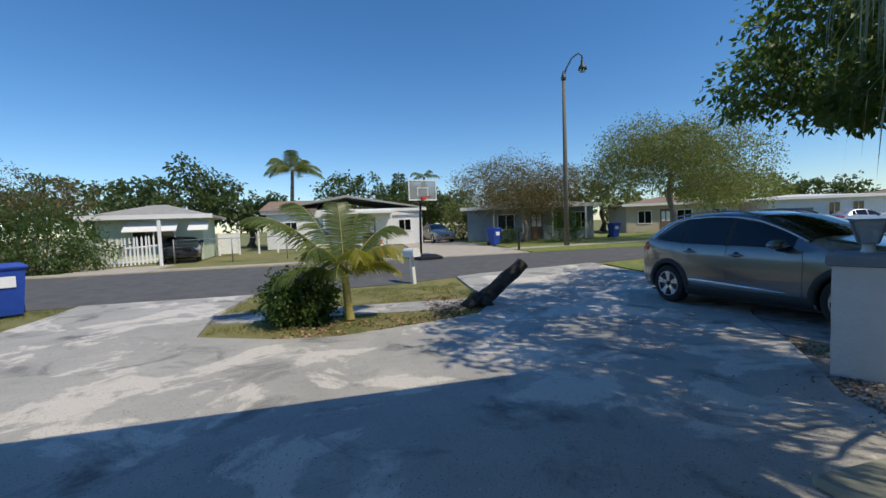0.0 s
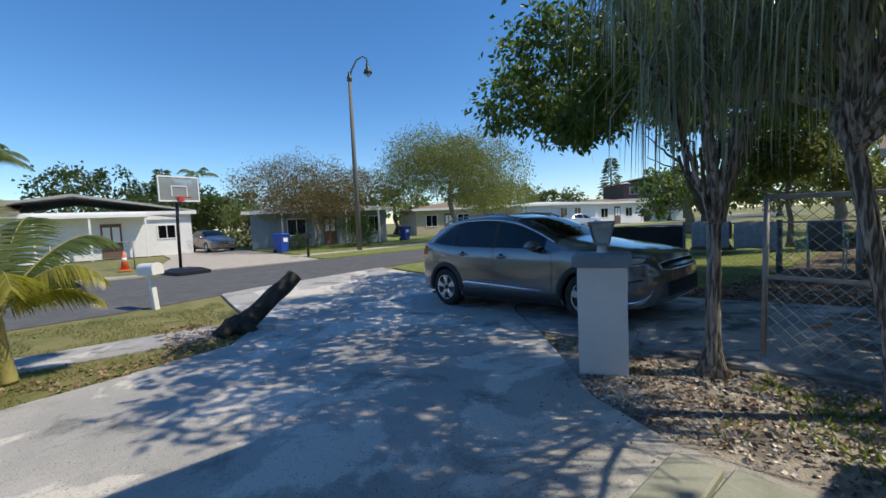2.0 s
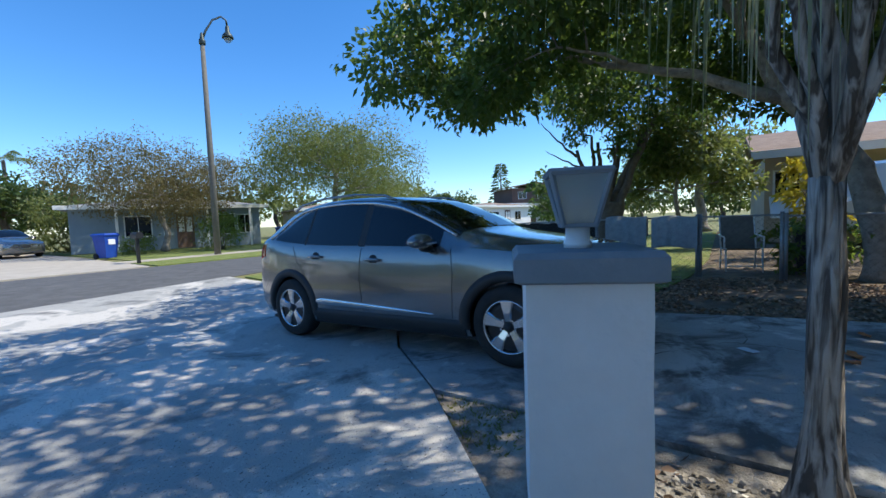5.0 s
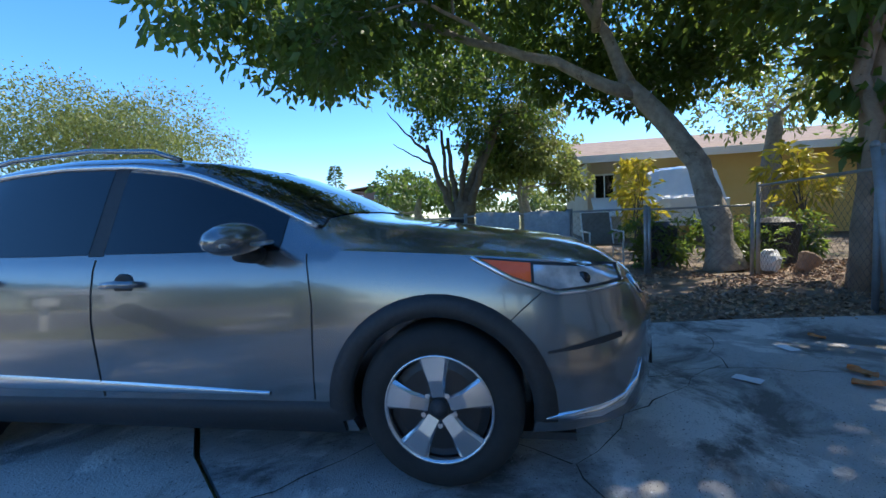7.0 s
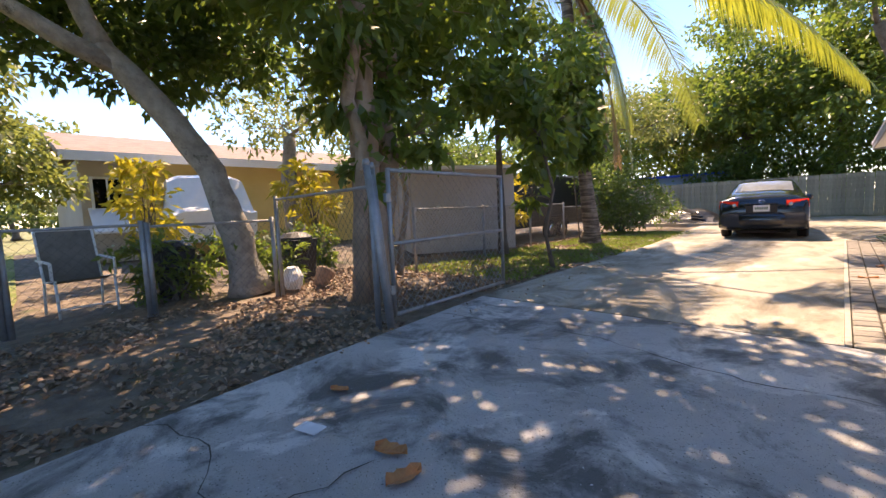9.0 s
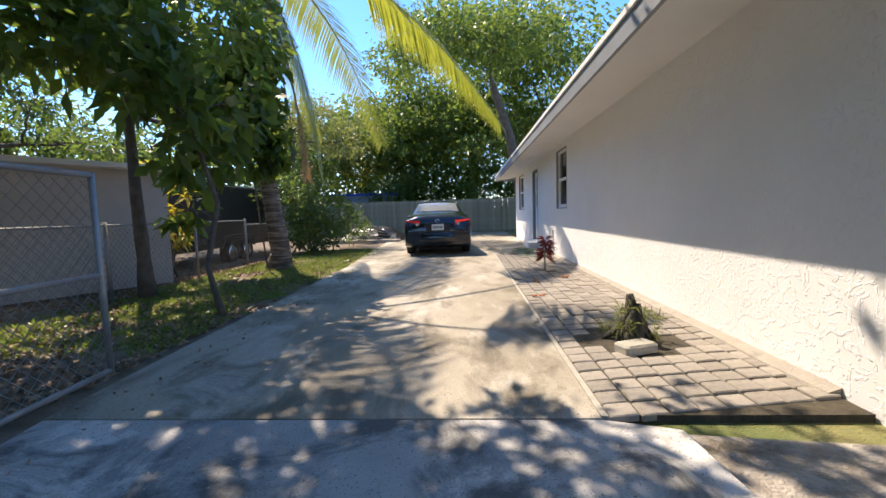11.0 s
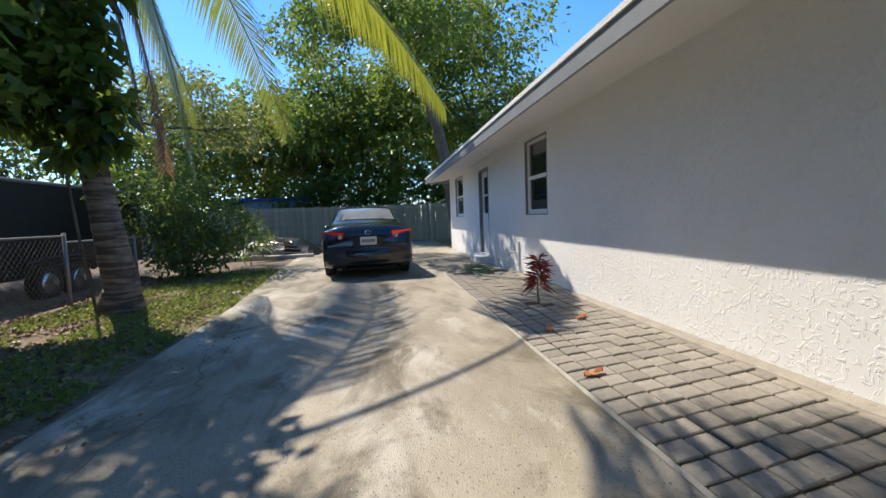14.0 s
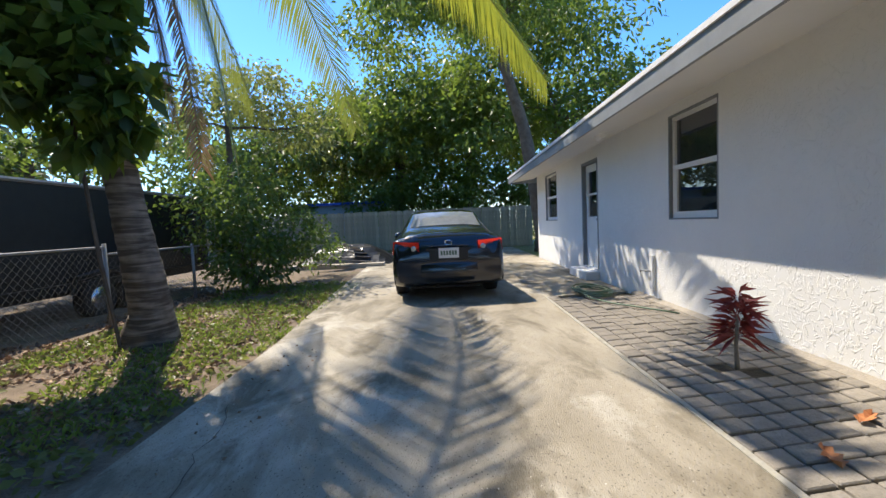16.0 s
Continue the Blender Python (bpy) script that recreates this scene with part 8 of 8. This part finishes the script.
# ---- trees across the street ----
shrub("hedge", "tall tangled hedge with bare twigs on top", (-11.3, 20.0, 0.0), [(0, 0, 1.0, 1.6, 1.2, 1.0), (-2.4, 0.4, 1.2, 1.8, 1.2, 1.2), (1.2, 0.4, 0.9, 1.0, 1.0, 0.9), (-1.0, 0.6, 2.2, 1.5, 1.0, 0.9), (-4.6, 0.3, 1.4, 1.8, 1.2, 1.4), (-3.4, 0.6, 2.6, 1.6, 1.0, 0.8)], 11000, 0.17, 0.08, M["leaf_mid"], 81, 14)
big_tree((-13.4, 22.0, 0), 5.2, 2.6, 82, M["leaf_brown"], M["bark"], 5200, "half-bare brownish tree above the hedge", ll=0.15, lw=0.05, low=0.2, trunk=0.12)
big_tree((-17.0, 37, 0), 6.8, 4.2, 83, M["leaf_far"], M["bark_dark"], 4000, "broad dark green tree behind the bungalow", ll=0.4, lw=0.22, low=0.15)
big_tree((-12.5, 42, 0), 8.4, 4.0, 84, M["leaf_far"], M["bark_dark"], 4500, "broad dark green tree behind the bungalow", ll=0.4, lw=0.22, low=0.15)
big_tree((-7.5, 41, 0), 6.0, 3.6, 85, M["leaf_far"], M["bark_dark"], 3500, "dark green tree behind the white fence", ll=0.4, lw=0.22, low=0.1)
big_tree((3.0, 50, 0), 8.6, 5.0, 86, M["leaf_far"], M["bark_dark"], 4500, "round dark green tree behind the white bungalow", ll=0.45, lw=0.25, low=0.1)
big_tree((10.5, 50, 0), 7.0, 4.6, 87, M["leaf_far"], M["bark_dark"], 4500, "dark green tree behind the white bungalow", ll=0.45, lw=0.25, low=0.1)
big_tree((9.5, 42, 0), 6.0, 3.0, 88, M["leaf_far"], M["bark_dark"], 3500, "green tree beside the parked silver car", ll=0.35, lw=0.2, low=0.1)
big_tree((12.9, 27.0, 0), 6.4, 4.0, 89, M["leaf_brown"], M["bark"], 34000, "spreading tree with brownish thinning leaves", ll=0.13, lw=0.06, k=30, low=0.08, trunk=0.17)
big_tree((20.2, 21.4, 0), 8.6, 4.4, 90, M["leaf_light"], M["bark"], 42000, "spreading pale olive tree with fine leaves", ll=0.14, lw=0.07, k=30, low=0.02, trunk=0.22)
big_tree((27.0, 24.5, 0), 5.8, 3.0, 91, M["leaf_light"], M["bark"], 8000, "light yellow-green tree beside the cream bungalow", ll=0.17, lw=0.08, low=0.15, trunk=0.15)
for x, y, sd in ((11.6, 37.5, 351), (14.2, 39.5, 352), (8.0, 44.5, 353)):
    shrub("back_hedge", "tall bright green hedge behind the parked car", (x, y, 0.0), [(0, 0, 1.4, 1.7, 1.2, 1.3), (-0.8, 0, 2.6, 1.3, 1.0, 1.0), (1.0, 0.2, 2.4, 1.2, 1.0, 1.0)], 3600, 0.22, 0.11, M["leaf_light"] if sd % 2 else M["leaf_mid"], sd, 8, "hedges behind the parked car")
shrub("round_bush", "clipped round dark green bush by the street lamp", (14.6, 24.4, 0.0), [(0, 0, 0.95, 1.1, 1.0, 0.95), (0.3, 0, 1.3, 0.8, 0.8, 0.7)], 3000, 0.12, 0.06, M["leaf_deep"], 92, 8)
shrub("low_bush", "low dark bush before the grey-blue house", (11.4, 26.6, 0.0), [(0, 0, 0.5, 0.8, 0.6, 0.5)], 1200, 0.12, 0.06, M["leaf_deep"], 93, 6)
palm("tall_palm", "tall coconut palm behind the white bungalow", (-3.6, 37.5, 0), [(0, 0, 0), (0.1, 0, 3.0), (0.3, 0, 6.4)], [0.2, 0.16, 0.13],
     [(a, l, 3.3, 0.8, d, "frond", 0.6) for a, l, d in ((20, 20, 0.8), (60, 40, 0.8), (145, 25, 0.8), (185, 55, 0.6), (225, 30, 0.8), (310, 35, 0.8), (0, 35, 0.8), (40, 55, 0.6), (80, 30, 0.85), (125, 50, 0.6), (165, 30, 0.85), (205, 45, 0.7), (245, 25, 0.9), (290, 50, 0.6), (330, 22, 0.9), (100, 75, 0.4), (270, 78, 0.4))], M["palm_bark"])
for x, y, h in ((12.5, 58, 8.2), (44, 40, 7.5)):
    palm("far_palm", "distant palm above the rooftops", (x, y, 0), [(0, 0, 0), (0, 0, h)], [0.2, 0.14], [(a, l, 3.0, 0.8, 0.7, "frond", 0.6) for a, l in ((0, 30), (60, 50), (120, 25), (180, 45), (240, 30), (300, 55))], M["palm_bark"], "distant palms")


def conifer(x, y, h, label):
    th = thing("conifer", label, "tree", "", pose(x, y, 0))
    part("trunk", Geo().tube([(0, 0, 0), (0, 0, h)], [0.25, 0.04], 8), M["bark_dark"], th)
    rng = np.random.default_rng(int(x))
    P, D = [], []
    for z in np.arange(h * 0.3, h, 0.45):
        rad = (h - z) / h * 2.6 + 0.3
        for k in range(40):
            a = rng.uniform(0, 6.28)
            rr = rad * rng.random() ** 0.5
            P.append((rr * math.cos(a), rr * math.sin(a), z + rng.uniform(-0.15, 0.15)))
            D.append((math.cos(a), math.sin(a), -0.1))
    part("foliage", leaf_mesh("needles", P, D, 0.7, 0.25, M["leaf_far"], 0.2, 4), M["leaf_far"], th)


conifer(64.5, 32.0, 10.0, "dark tiered conifer above the distant roofs")
conifer(9.5, 62.0, 9.5, "slim dark conifer behind the white bungalow")
for k, (x, y, h, r) in enumerate(((50, 40, 6.5, 5), (60, 22, 5.5, 4), (70, 12, 5.5, 4.5), (40, 38, 6.0, 4), (58, 38, 6.5, 5), (75, 25, 5.5, 5), (30, 42, 6.5, 5), (22, 44, 6.5, 5), (-26, 34, 6, 5), (-34, 26, 6, 5), (60, 2, 5, 4))):
    big_tree((x, y, 0), h, r, 200 + k, M["leaf_far"] if k % 3 else M["leaf_light"], M["bark_dark"], 2200, "distant round green tree", "distant trees", "distant_tree", ll=0.5, lw=0.3, low=0.1, k=9)

big_tree((30.0, 3.0, 0), 6.4, 3.4, 331, M["leaf_light"], M["bark"], 4500, "light green tree beyond the yellow house", "", ll=0.3, lw=0.16, low=0.08)
big_tree((27.0, 9.0, 0), 4.6, 2.6, 332, M["leaf_mid"], M["bark"], 3500, "round green tree beyond the neighbour's yard", "", ll=0.28, lw=0.15, low=0.05)
tree("lime_green_tree", "small sunlit yellow-green tree in the neighbour's yard", (18.0, 3.2, -0.03), [(0, 0, 0), (0.05, 0.0, 0.9), (-0.05, 0.1, 1.7), (0.0, 0.0, 2.4)], [0.09, 0.07, 0.06, 0.05],
     [(0, 0, 3.0, 1.0, 1.0, 0.8), (0.3, 0.9, 2.6, 0.8, 0.8, 0.6), (0.2, -0.9, 2.7, 0.8, 0.8, 0.7), (-0.2, 0.4, 3.9, 0.9, 0.9, 0.6), (0.3, -0.5, 4.3, 0.9, 0.9, 0.6), (0.2, -1.5, 2.0, 0.6, 0.6, 0.5), (0.2, 1.5, 1.9, 0.5, 0.6, 0.5)], 9000, 0.17, 0.085, M["leaf_light"], M["bark"], 333)
# ---- neighbour to the east: yellow house, truck ----
th = thing("house", "yellow ochre bungalow with white trim behind the fence", "house", at=pose(19.9, 0.9, 0, 0, 0, -90))
part("wall", Geo().box(0, 14, 0, 8, 0, 2.75), M["yellow_wall"], th, "yellow ochre wall")
part("front_panel", Geo().box(-0.02, 1.1, -0.02, 8, 0, 2.75), M["tan_wall"], th, "beige corner panel")
part("roof", Geo().loft([[(x, -0.6, 2.75), (x, 4.0, 3.9), (x, 8.6, 2.75), (x, 8.6, 2.9), (x, 4.0, 4.06), (x, -0.6, 2.9)] for x in (-0.4, 14.8)], True, True), M["roof_brown"], th, "tan shingle roof")
part("fascia", Geo().box(-0.4, 14.8, -0.65, -0.61, 2.66, 2.9), M["white_vinyl"], th)
facade_window(th, 0.55, -0.02, 1.7, 0.6, 1.1)
part("awning", Geo().add([(0.1, 0.0, 1.5), (1.0, 0.0, 1.5), (1.0, -0.8, 0.85), (0.1, -0.8, 0.85), (0.1, 0.0, 1.45), (1.0, 0.0, 1.45), (1.0, -0.8, 0.8), (0.1, -0.8, 0.8)], [(0, 1, 2, 3), (7, 6, 5, 4), (2, 3, 7, 6), (0, 4, 7, 3), (1, 2, 6, 5)]), M["white_vinyl"], th, "white metal shutter propped open")
th = thing("box_truck", "white work truck with a yellow stripe behind the trees", "truck", at=pose(16.6, -1.2, 0, 0, 0, -100))
part("cab", Geo().loft([[(s * x, y, z) for x, z in ((0, 0.5), (0.95, 0.5), (1.0, 1.2), (0.85, 2.1 - d), (0.6, 2.2 - d), (0, 2.22 - d))for s in (1,)] + [(-x, y, z) for x, z in ((0.6, 2.2 - d), (0.85, 2.1 - d), (1.0, 1.2), (0.95, 0.5))] for y, d in ((0.0, 0.95), (0.35, 0.85), (0.8, 0.1), (1.2, 0.0), (4.6, 0.0))], True, True), M["car_white"], th, "white body")
part("windscreen", Geo().add([(-0.78, 0.40, 1.36), (0.78, 0.40, 1.36), (0.70, 0.78, 2.02), (-0.70, 0.78, 2.02)], [(0, 1, 2, 3)]), M["car_glass"], th)
for s in (-1, 1):
    part("side_window", Geo().add([(s * 0.985, 0.75, 1.4), (s * 0.985, 1.7, 1.4), (s * 0.90, 1.7, 1.95), (s * 0.90, 0.98, 1.95)], [(0, 1, 2, 3)]), M["car_glass"], th)
    part("stripe", Geo().add([(s * 1.003, 1.9, 0.6), (s * 1.003, 2.5, 0.6), (s * 0.94, 3.0, 1.75), (s * 0.94, 2.4, 1.75)], [(0, 1, 2, 3)]), M["leaf_yellow"], th, "yellow diagonal stripe")
    for y in (0.8, 3.7):
        part("wheel", Geo().lathe([(0, -0.1), (0.2, -0.1), (0.34, -0.09), (0.36, 0), (0.34, 0.09), (0.2, 0.1), (0, 0.06)], seg=20, m=pose(s * 0.9, y, 0.36, 0, 90, 0)), M["rubber"], th, smooth=True)
for x, y, a in ((13.6, -2.2, 4), (12.0, -7.2, 2), (15.0, 0.4, 7)):
    shrub("yellow_croton", "bright yellow-leaved croton catching the sun", (x, y, 0.0), [(0, 0, 1.2, 0.45, 0.45, 0.6), (0.1, 0.1, 1.8, 0.4, 0.4, 0.4)], 420, 0.26, 0.09, M["leaf_yellow"], 300 + a, 7, "yellow crotons")

# ---- paving, litter and grass ----
th = tagged(new("paving"), "square weathered concrete pavers with earth joints along the house", "paving", "", "structure")
part("bed", Geo().box(4.13, 5.46, -10.0, -1.55, -0.06, -0.008), M["joint"], th, "earth bedding between the pavers")
PW, ROW, SKEW = 0.166, 0.157, 0.17


def paver(m=None):
    """One rounded paver, its rows running aslant to the wall."""
    g = Geo().bbox(-PW / 2 + 0.006, PW / 2 - 0.006, -ROW / 2 + 0.007, ROW / 2 - 0.007, -0.03, 0.008, 0.007)
    g.v = [(x, y + SKEW * x, z) for x, y, z in g.v]
    if m:
        g.v = [tuple(m @ Vector(p)) for p in g.v]
    return g


pv = paver().mesh("paver", M["paver"])
rng = random.Random(12)
far_pavers = Geo()
for i in range(54):
    for j in range(8):
        x = 5.458 - PW * (j + 0.5)
        y = -1.5 - ROW * (i + 0.5) + SKEW * (x - 5.458)
        if math.hypot(x - 4.87, y + 2.78) < 0.36 or math.hypot(x - 4.80, y + 6.8) < 0.12 or y < -9.92:
            continue
        m = pose(x, y, rng.uniform(-0.007, 0.005), rng.uniform(-1.2, 1.2), rng.uniform(-1.2, 1.2), rng.uniform(-1.2, 1.2))
        if i < 38:
            b = new("paver", pv)
            b.parent = th
            b.matrix_basis = m
        else:
            g = paver(m)
            far_pavers.add(g.v, g.f)
tagged(part("pavers_beyond", far_pavers, M["paver"], th), "", "", "", "stuff")
setting("paver_edging", Geo().box(5.462, 5.498, -10.0, -1.52, -0.05, 0.004), M["stone"], "narrow mortar edging between pavers and driveway", "kerb")
setting("wall_footing", Geo().loft([[(4.122, y, -0.02), (4.215 + 0.02 * noise.noise(Vector((0, y * 2, 0))), y, -0.02), (4.20 + 0.02 * noise.noise(Vector((0, y * 2, 0))), y, 0.018), (4.122, y, 0.045)] for y in np.arange(-10.0, -1.5, 0.25)], True, True), M["paver"], "rough pale mortar strip along the foot of the wall", "kerb")
for k, (x, y, a) in enumerate(((5.30, -4.55, 20), (5.15, -5.65, 70), (4.65, -6.0, 30))):
    th = thing("fallen_leaf", "curled orange-brown fallen leaf on the paving", "leaf", "fallen leaves", pose(x, y, 0.014, 0, 0, a) @ Matrix.Diagonal((0.72, 0.72, 0.72, 1)))
    part("leaf", Geo().loft([[(-0.13 + 0.043 * i, w * (0.3 - 1) * 0.0 - w, 0.01 + 0.03 * abs(i - 3) / 3), (-0.13 + 0.043 * i, 0, 0.0), (-0.13 + 0.043 * i, w, 0.012 + 0.02 * (i % 2))] for i, w in enumerate((0.004, 0.04, 0.03, 0.06, 0.035, 0.05, 0.004))], closed=False), M["dead_leaf"], th)
for k, (x, y, a, q) in enumerate(((6.90, 1.22, 20, 0.62), (6.72, 1.30, 80, 0.62), (7.62, 1.02, 30, 0.45))):
    th = thing("fallen_leaf", "crushed orange-brown leaf on the concrete", "leaf", "fallen leaves", pose(x, y, gz(y) + 0.001, 0, 0, a) @ Matrix.Diagonal((q, q * 1.3, q, 1)))
    part("leaf", Geo().loft([[(-0.13 + 0.043 * i, -w, 0.01 + 0.03 * abs(i - 3) / 3), (-0.13 + 0.043 * i, 0, 0.0), (-0.13 + 0.043 * i, w, 0.012 + 0.02 * (i % 2))] for i, w in enumerate((0.004, 0.05, 0.04, 0.07, 0.045, 0.06, 0.004))], closed=False), M["dead_leaf"], th)
for k, (x, y, a) in enumerate(((7.35, 1.35, 15), (6.78, 1.85, 50))):
    th = thing("paper_scrap", "flattened white paper scrap on the concrete", "paper", "paper scraps", pose(x, y, gz(y) + 0.001, 0, 0, a))
    part("scrap", Geo().loft([[(-0.07 + 0.035 * i, -0.04, 0.002 + 0.004 * (i % 2)), (-0.07 + 0.035 * i, 0.045, 0.004)] for i in range(5)], closed=False), M["paper"], th)
for x, y, a, w, d in ((2.68, 1.36, 0, 0.92, 0.24), (2.92, 0.97, -3, 0.50, 0.50)):
    th = thing("paving_slab", "loose mossy pale paving slab on the soil", "slab", "loose slabs by the porch", pose(x, y, 0.0, 0, 0, a))
    part("slab", Geo().bbox(-w / 2, w / 2, -d / 2, d / 2, 0.0, 0.05, 0.012), M["slab_mossy"], th)


LIFT = {"drive_litter": 0.004}


def scatter(name, label, category, areas, n, ln, wd, material, seed, flat=True, up=0.0):
    """Litter or grass strewn over quadrilateral areas (x0, x1, y0, y1)."""
    rng = np.random.default_rng(seed)
    P, D = [], []
    tot = sum((a[1] - a[0]) * (a[3] - a[2]) for a in areas)
    for x0, x1, y0, y1 in areas:
        k = int(n * (x1 - x0) * (y1 - y0) / tot)
        x, y = rng.uniform(x0, x1, k), rng.uniform(y0, y1, k)
        keep = np.array([noise.noise(Vector((a * 1.3, b * 1.3, seed))) > -0.25 for a, b in zip(x, y)])
        x, y = x[keep], y[keep]
        z = np.array([gz(b) for b in y]) + (LIFT.get(name, -0.025) if flat else -0.045)
        P.append(np.stack([x, y, z], axis=1))
        m = len(x)
        a = rng.uniform(0, 6.28, m)
        D.append(np.stack([np.cos(a), np.sin(a), rng.uniform(0.0, 0.5, m) if flat else rng.uniform(0.8, 2.5, m)], axis=1))
    ob = part(name, leaf_mesh(name, np.concatenate(P), np.concatenate(D), ln, wd, material, 0.1 if flat else 0.25, seed), material)
    return tagged(ob, label, category, "", "stuff")


scatter("leaf_litter", "dry brown leaves strewn over the soil", "leaf litter", [(8.2, 11.2, -0.2, 4.6), (8.75, 12.5, -5.0, -0.2), (9.0, 12.0, -12.0, -5.0)], 26000, 0.06, 0.036, M["litter"], 401)
scatter("bed_litter", "small dry leaves and pale chips on the bare soil", "leaf litter", [(3.4, 4.95, -0.9, 2.5)], 5200, 0.036, 0.024, M["chips"], 407)
scatter("bed_leaves", "small brown leaves on the bare soil bed", "leaf litter", [(3.5, 4.95, -0.9, 2.6)], 900, 0.06, 0.035, M["litter"], 408)
scatter("stump_litter", "dry scraps and chips round the stump", "leaf litter", [(4.56, 5.2, -3.12, -2.46)], 420, 0.045, 0.025, M["litter"], 409)
scatter("island_litter", "dry brown leaves along the edge of the island", "leaf litter", [(-1.4, 2.4, 6.1, 6.9), (1.6, 2.9, 6.9, 8.6)], 1500, 0.06, 0.035, M["litter"], 404)
scatter("drive_litter", "crumbs of dry leaves on the concrete by the bed", "leaf litter", [(3.0, 3.8, 1.5, 3.0), (8.1, 8.5, -8.0, 2.5)], 240, 0.03, 0.02, M["litter"], 405)
scatter("island_grass", "dry yellow-green grass on the island", "grass", [(-2.0, 2.6, 6.5, 7.4), (-2.1, 3.0, 8.3, 10.4), (-0.6, 1.2, 6.05, 6.6), (-7.5, -5.6, 8.4, 10.6)], 14000, 0.07, 0.008, M["blade"], 402, False)
scatter("joint_weeds", "weeds grown in the joint beside the pillar bed", "weeds", [(4.55, 5.15, 2.9, 3.65), (5.15, 5.5, 3.7, 4.2)], 900, 0.06, 0.010, M["blade"], 411, False)
scatter("yard_grass", "patchy green weeds along the driveway", "grass", [(8.8, 11.3, -12.5, -2.6), (3.6, 4.9, -0.5, 1.4)], 13000, 0.11, 0.016, M["green_blade"], 403, False)
scatter("ground_weeds", "low broad-leaved weeds between the dry leaves", "weeds", [(8.8, 11.4, -13.0, -2.8)], 6000, 0.07, 0.05, M["leaf_light"], 406)
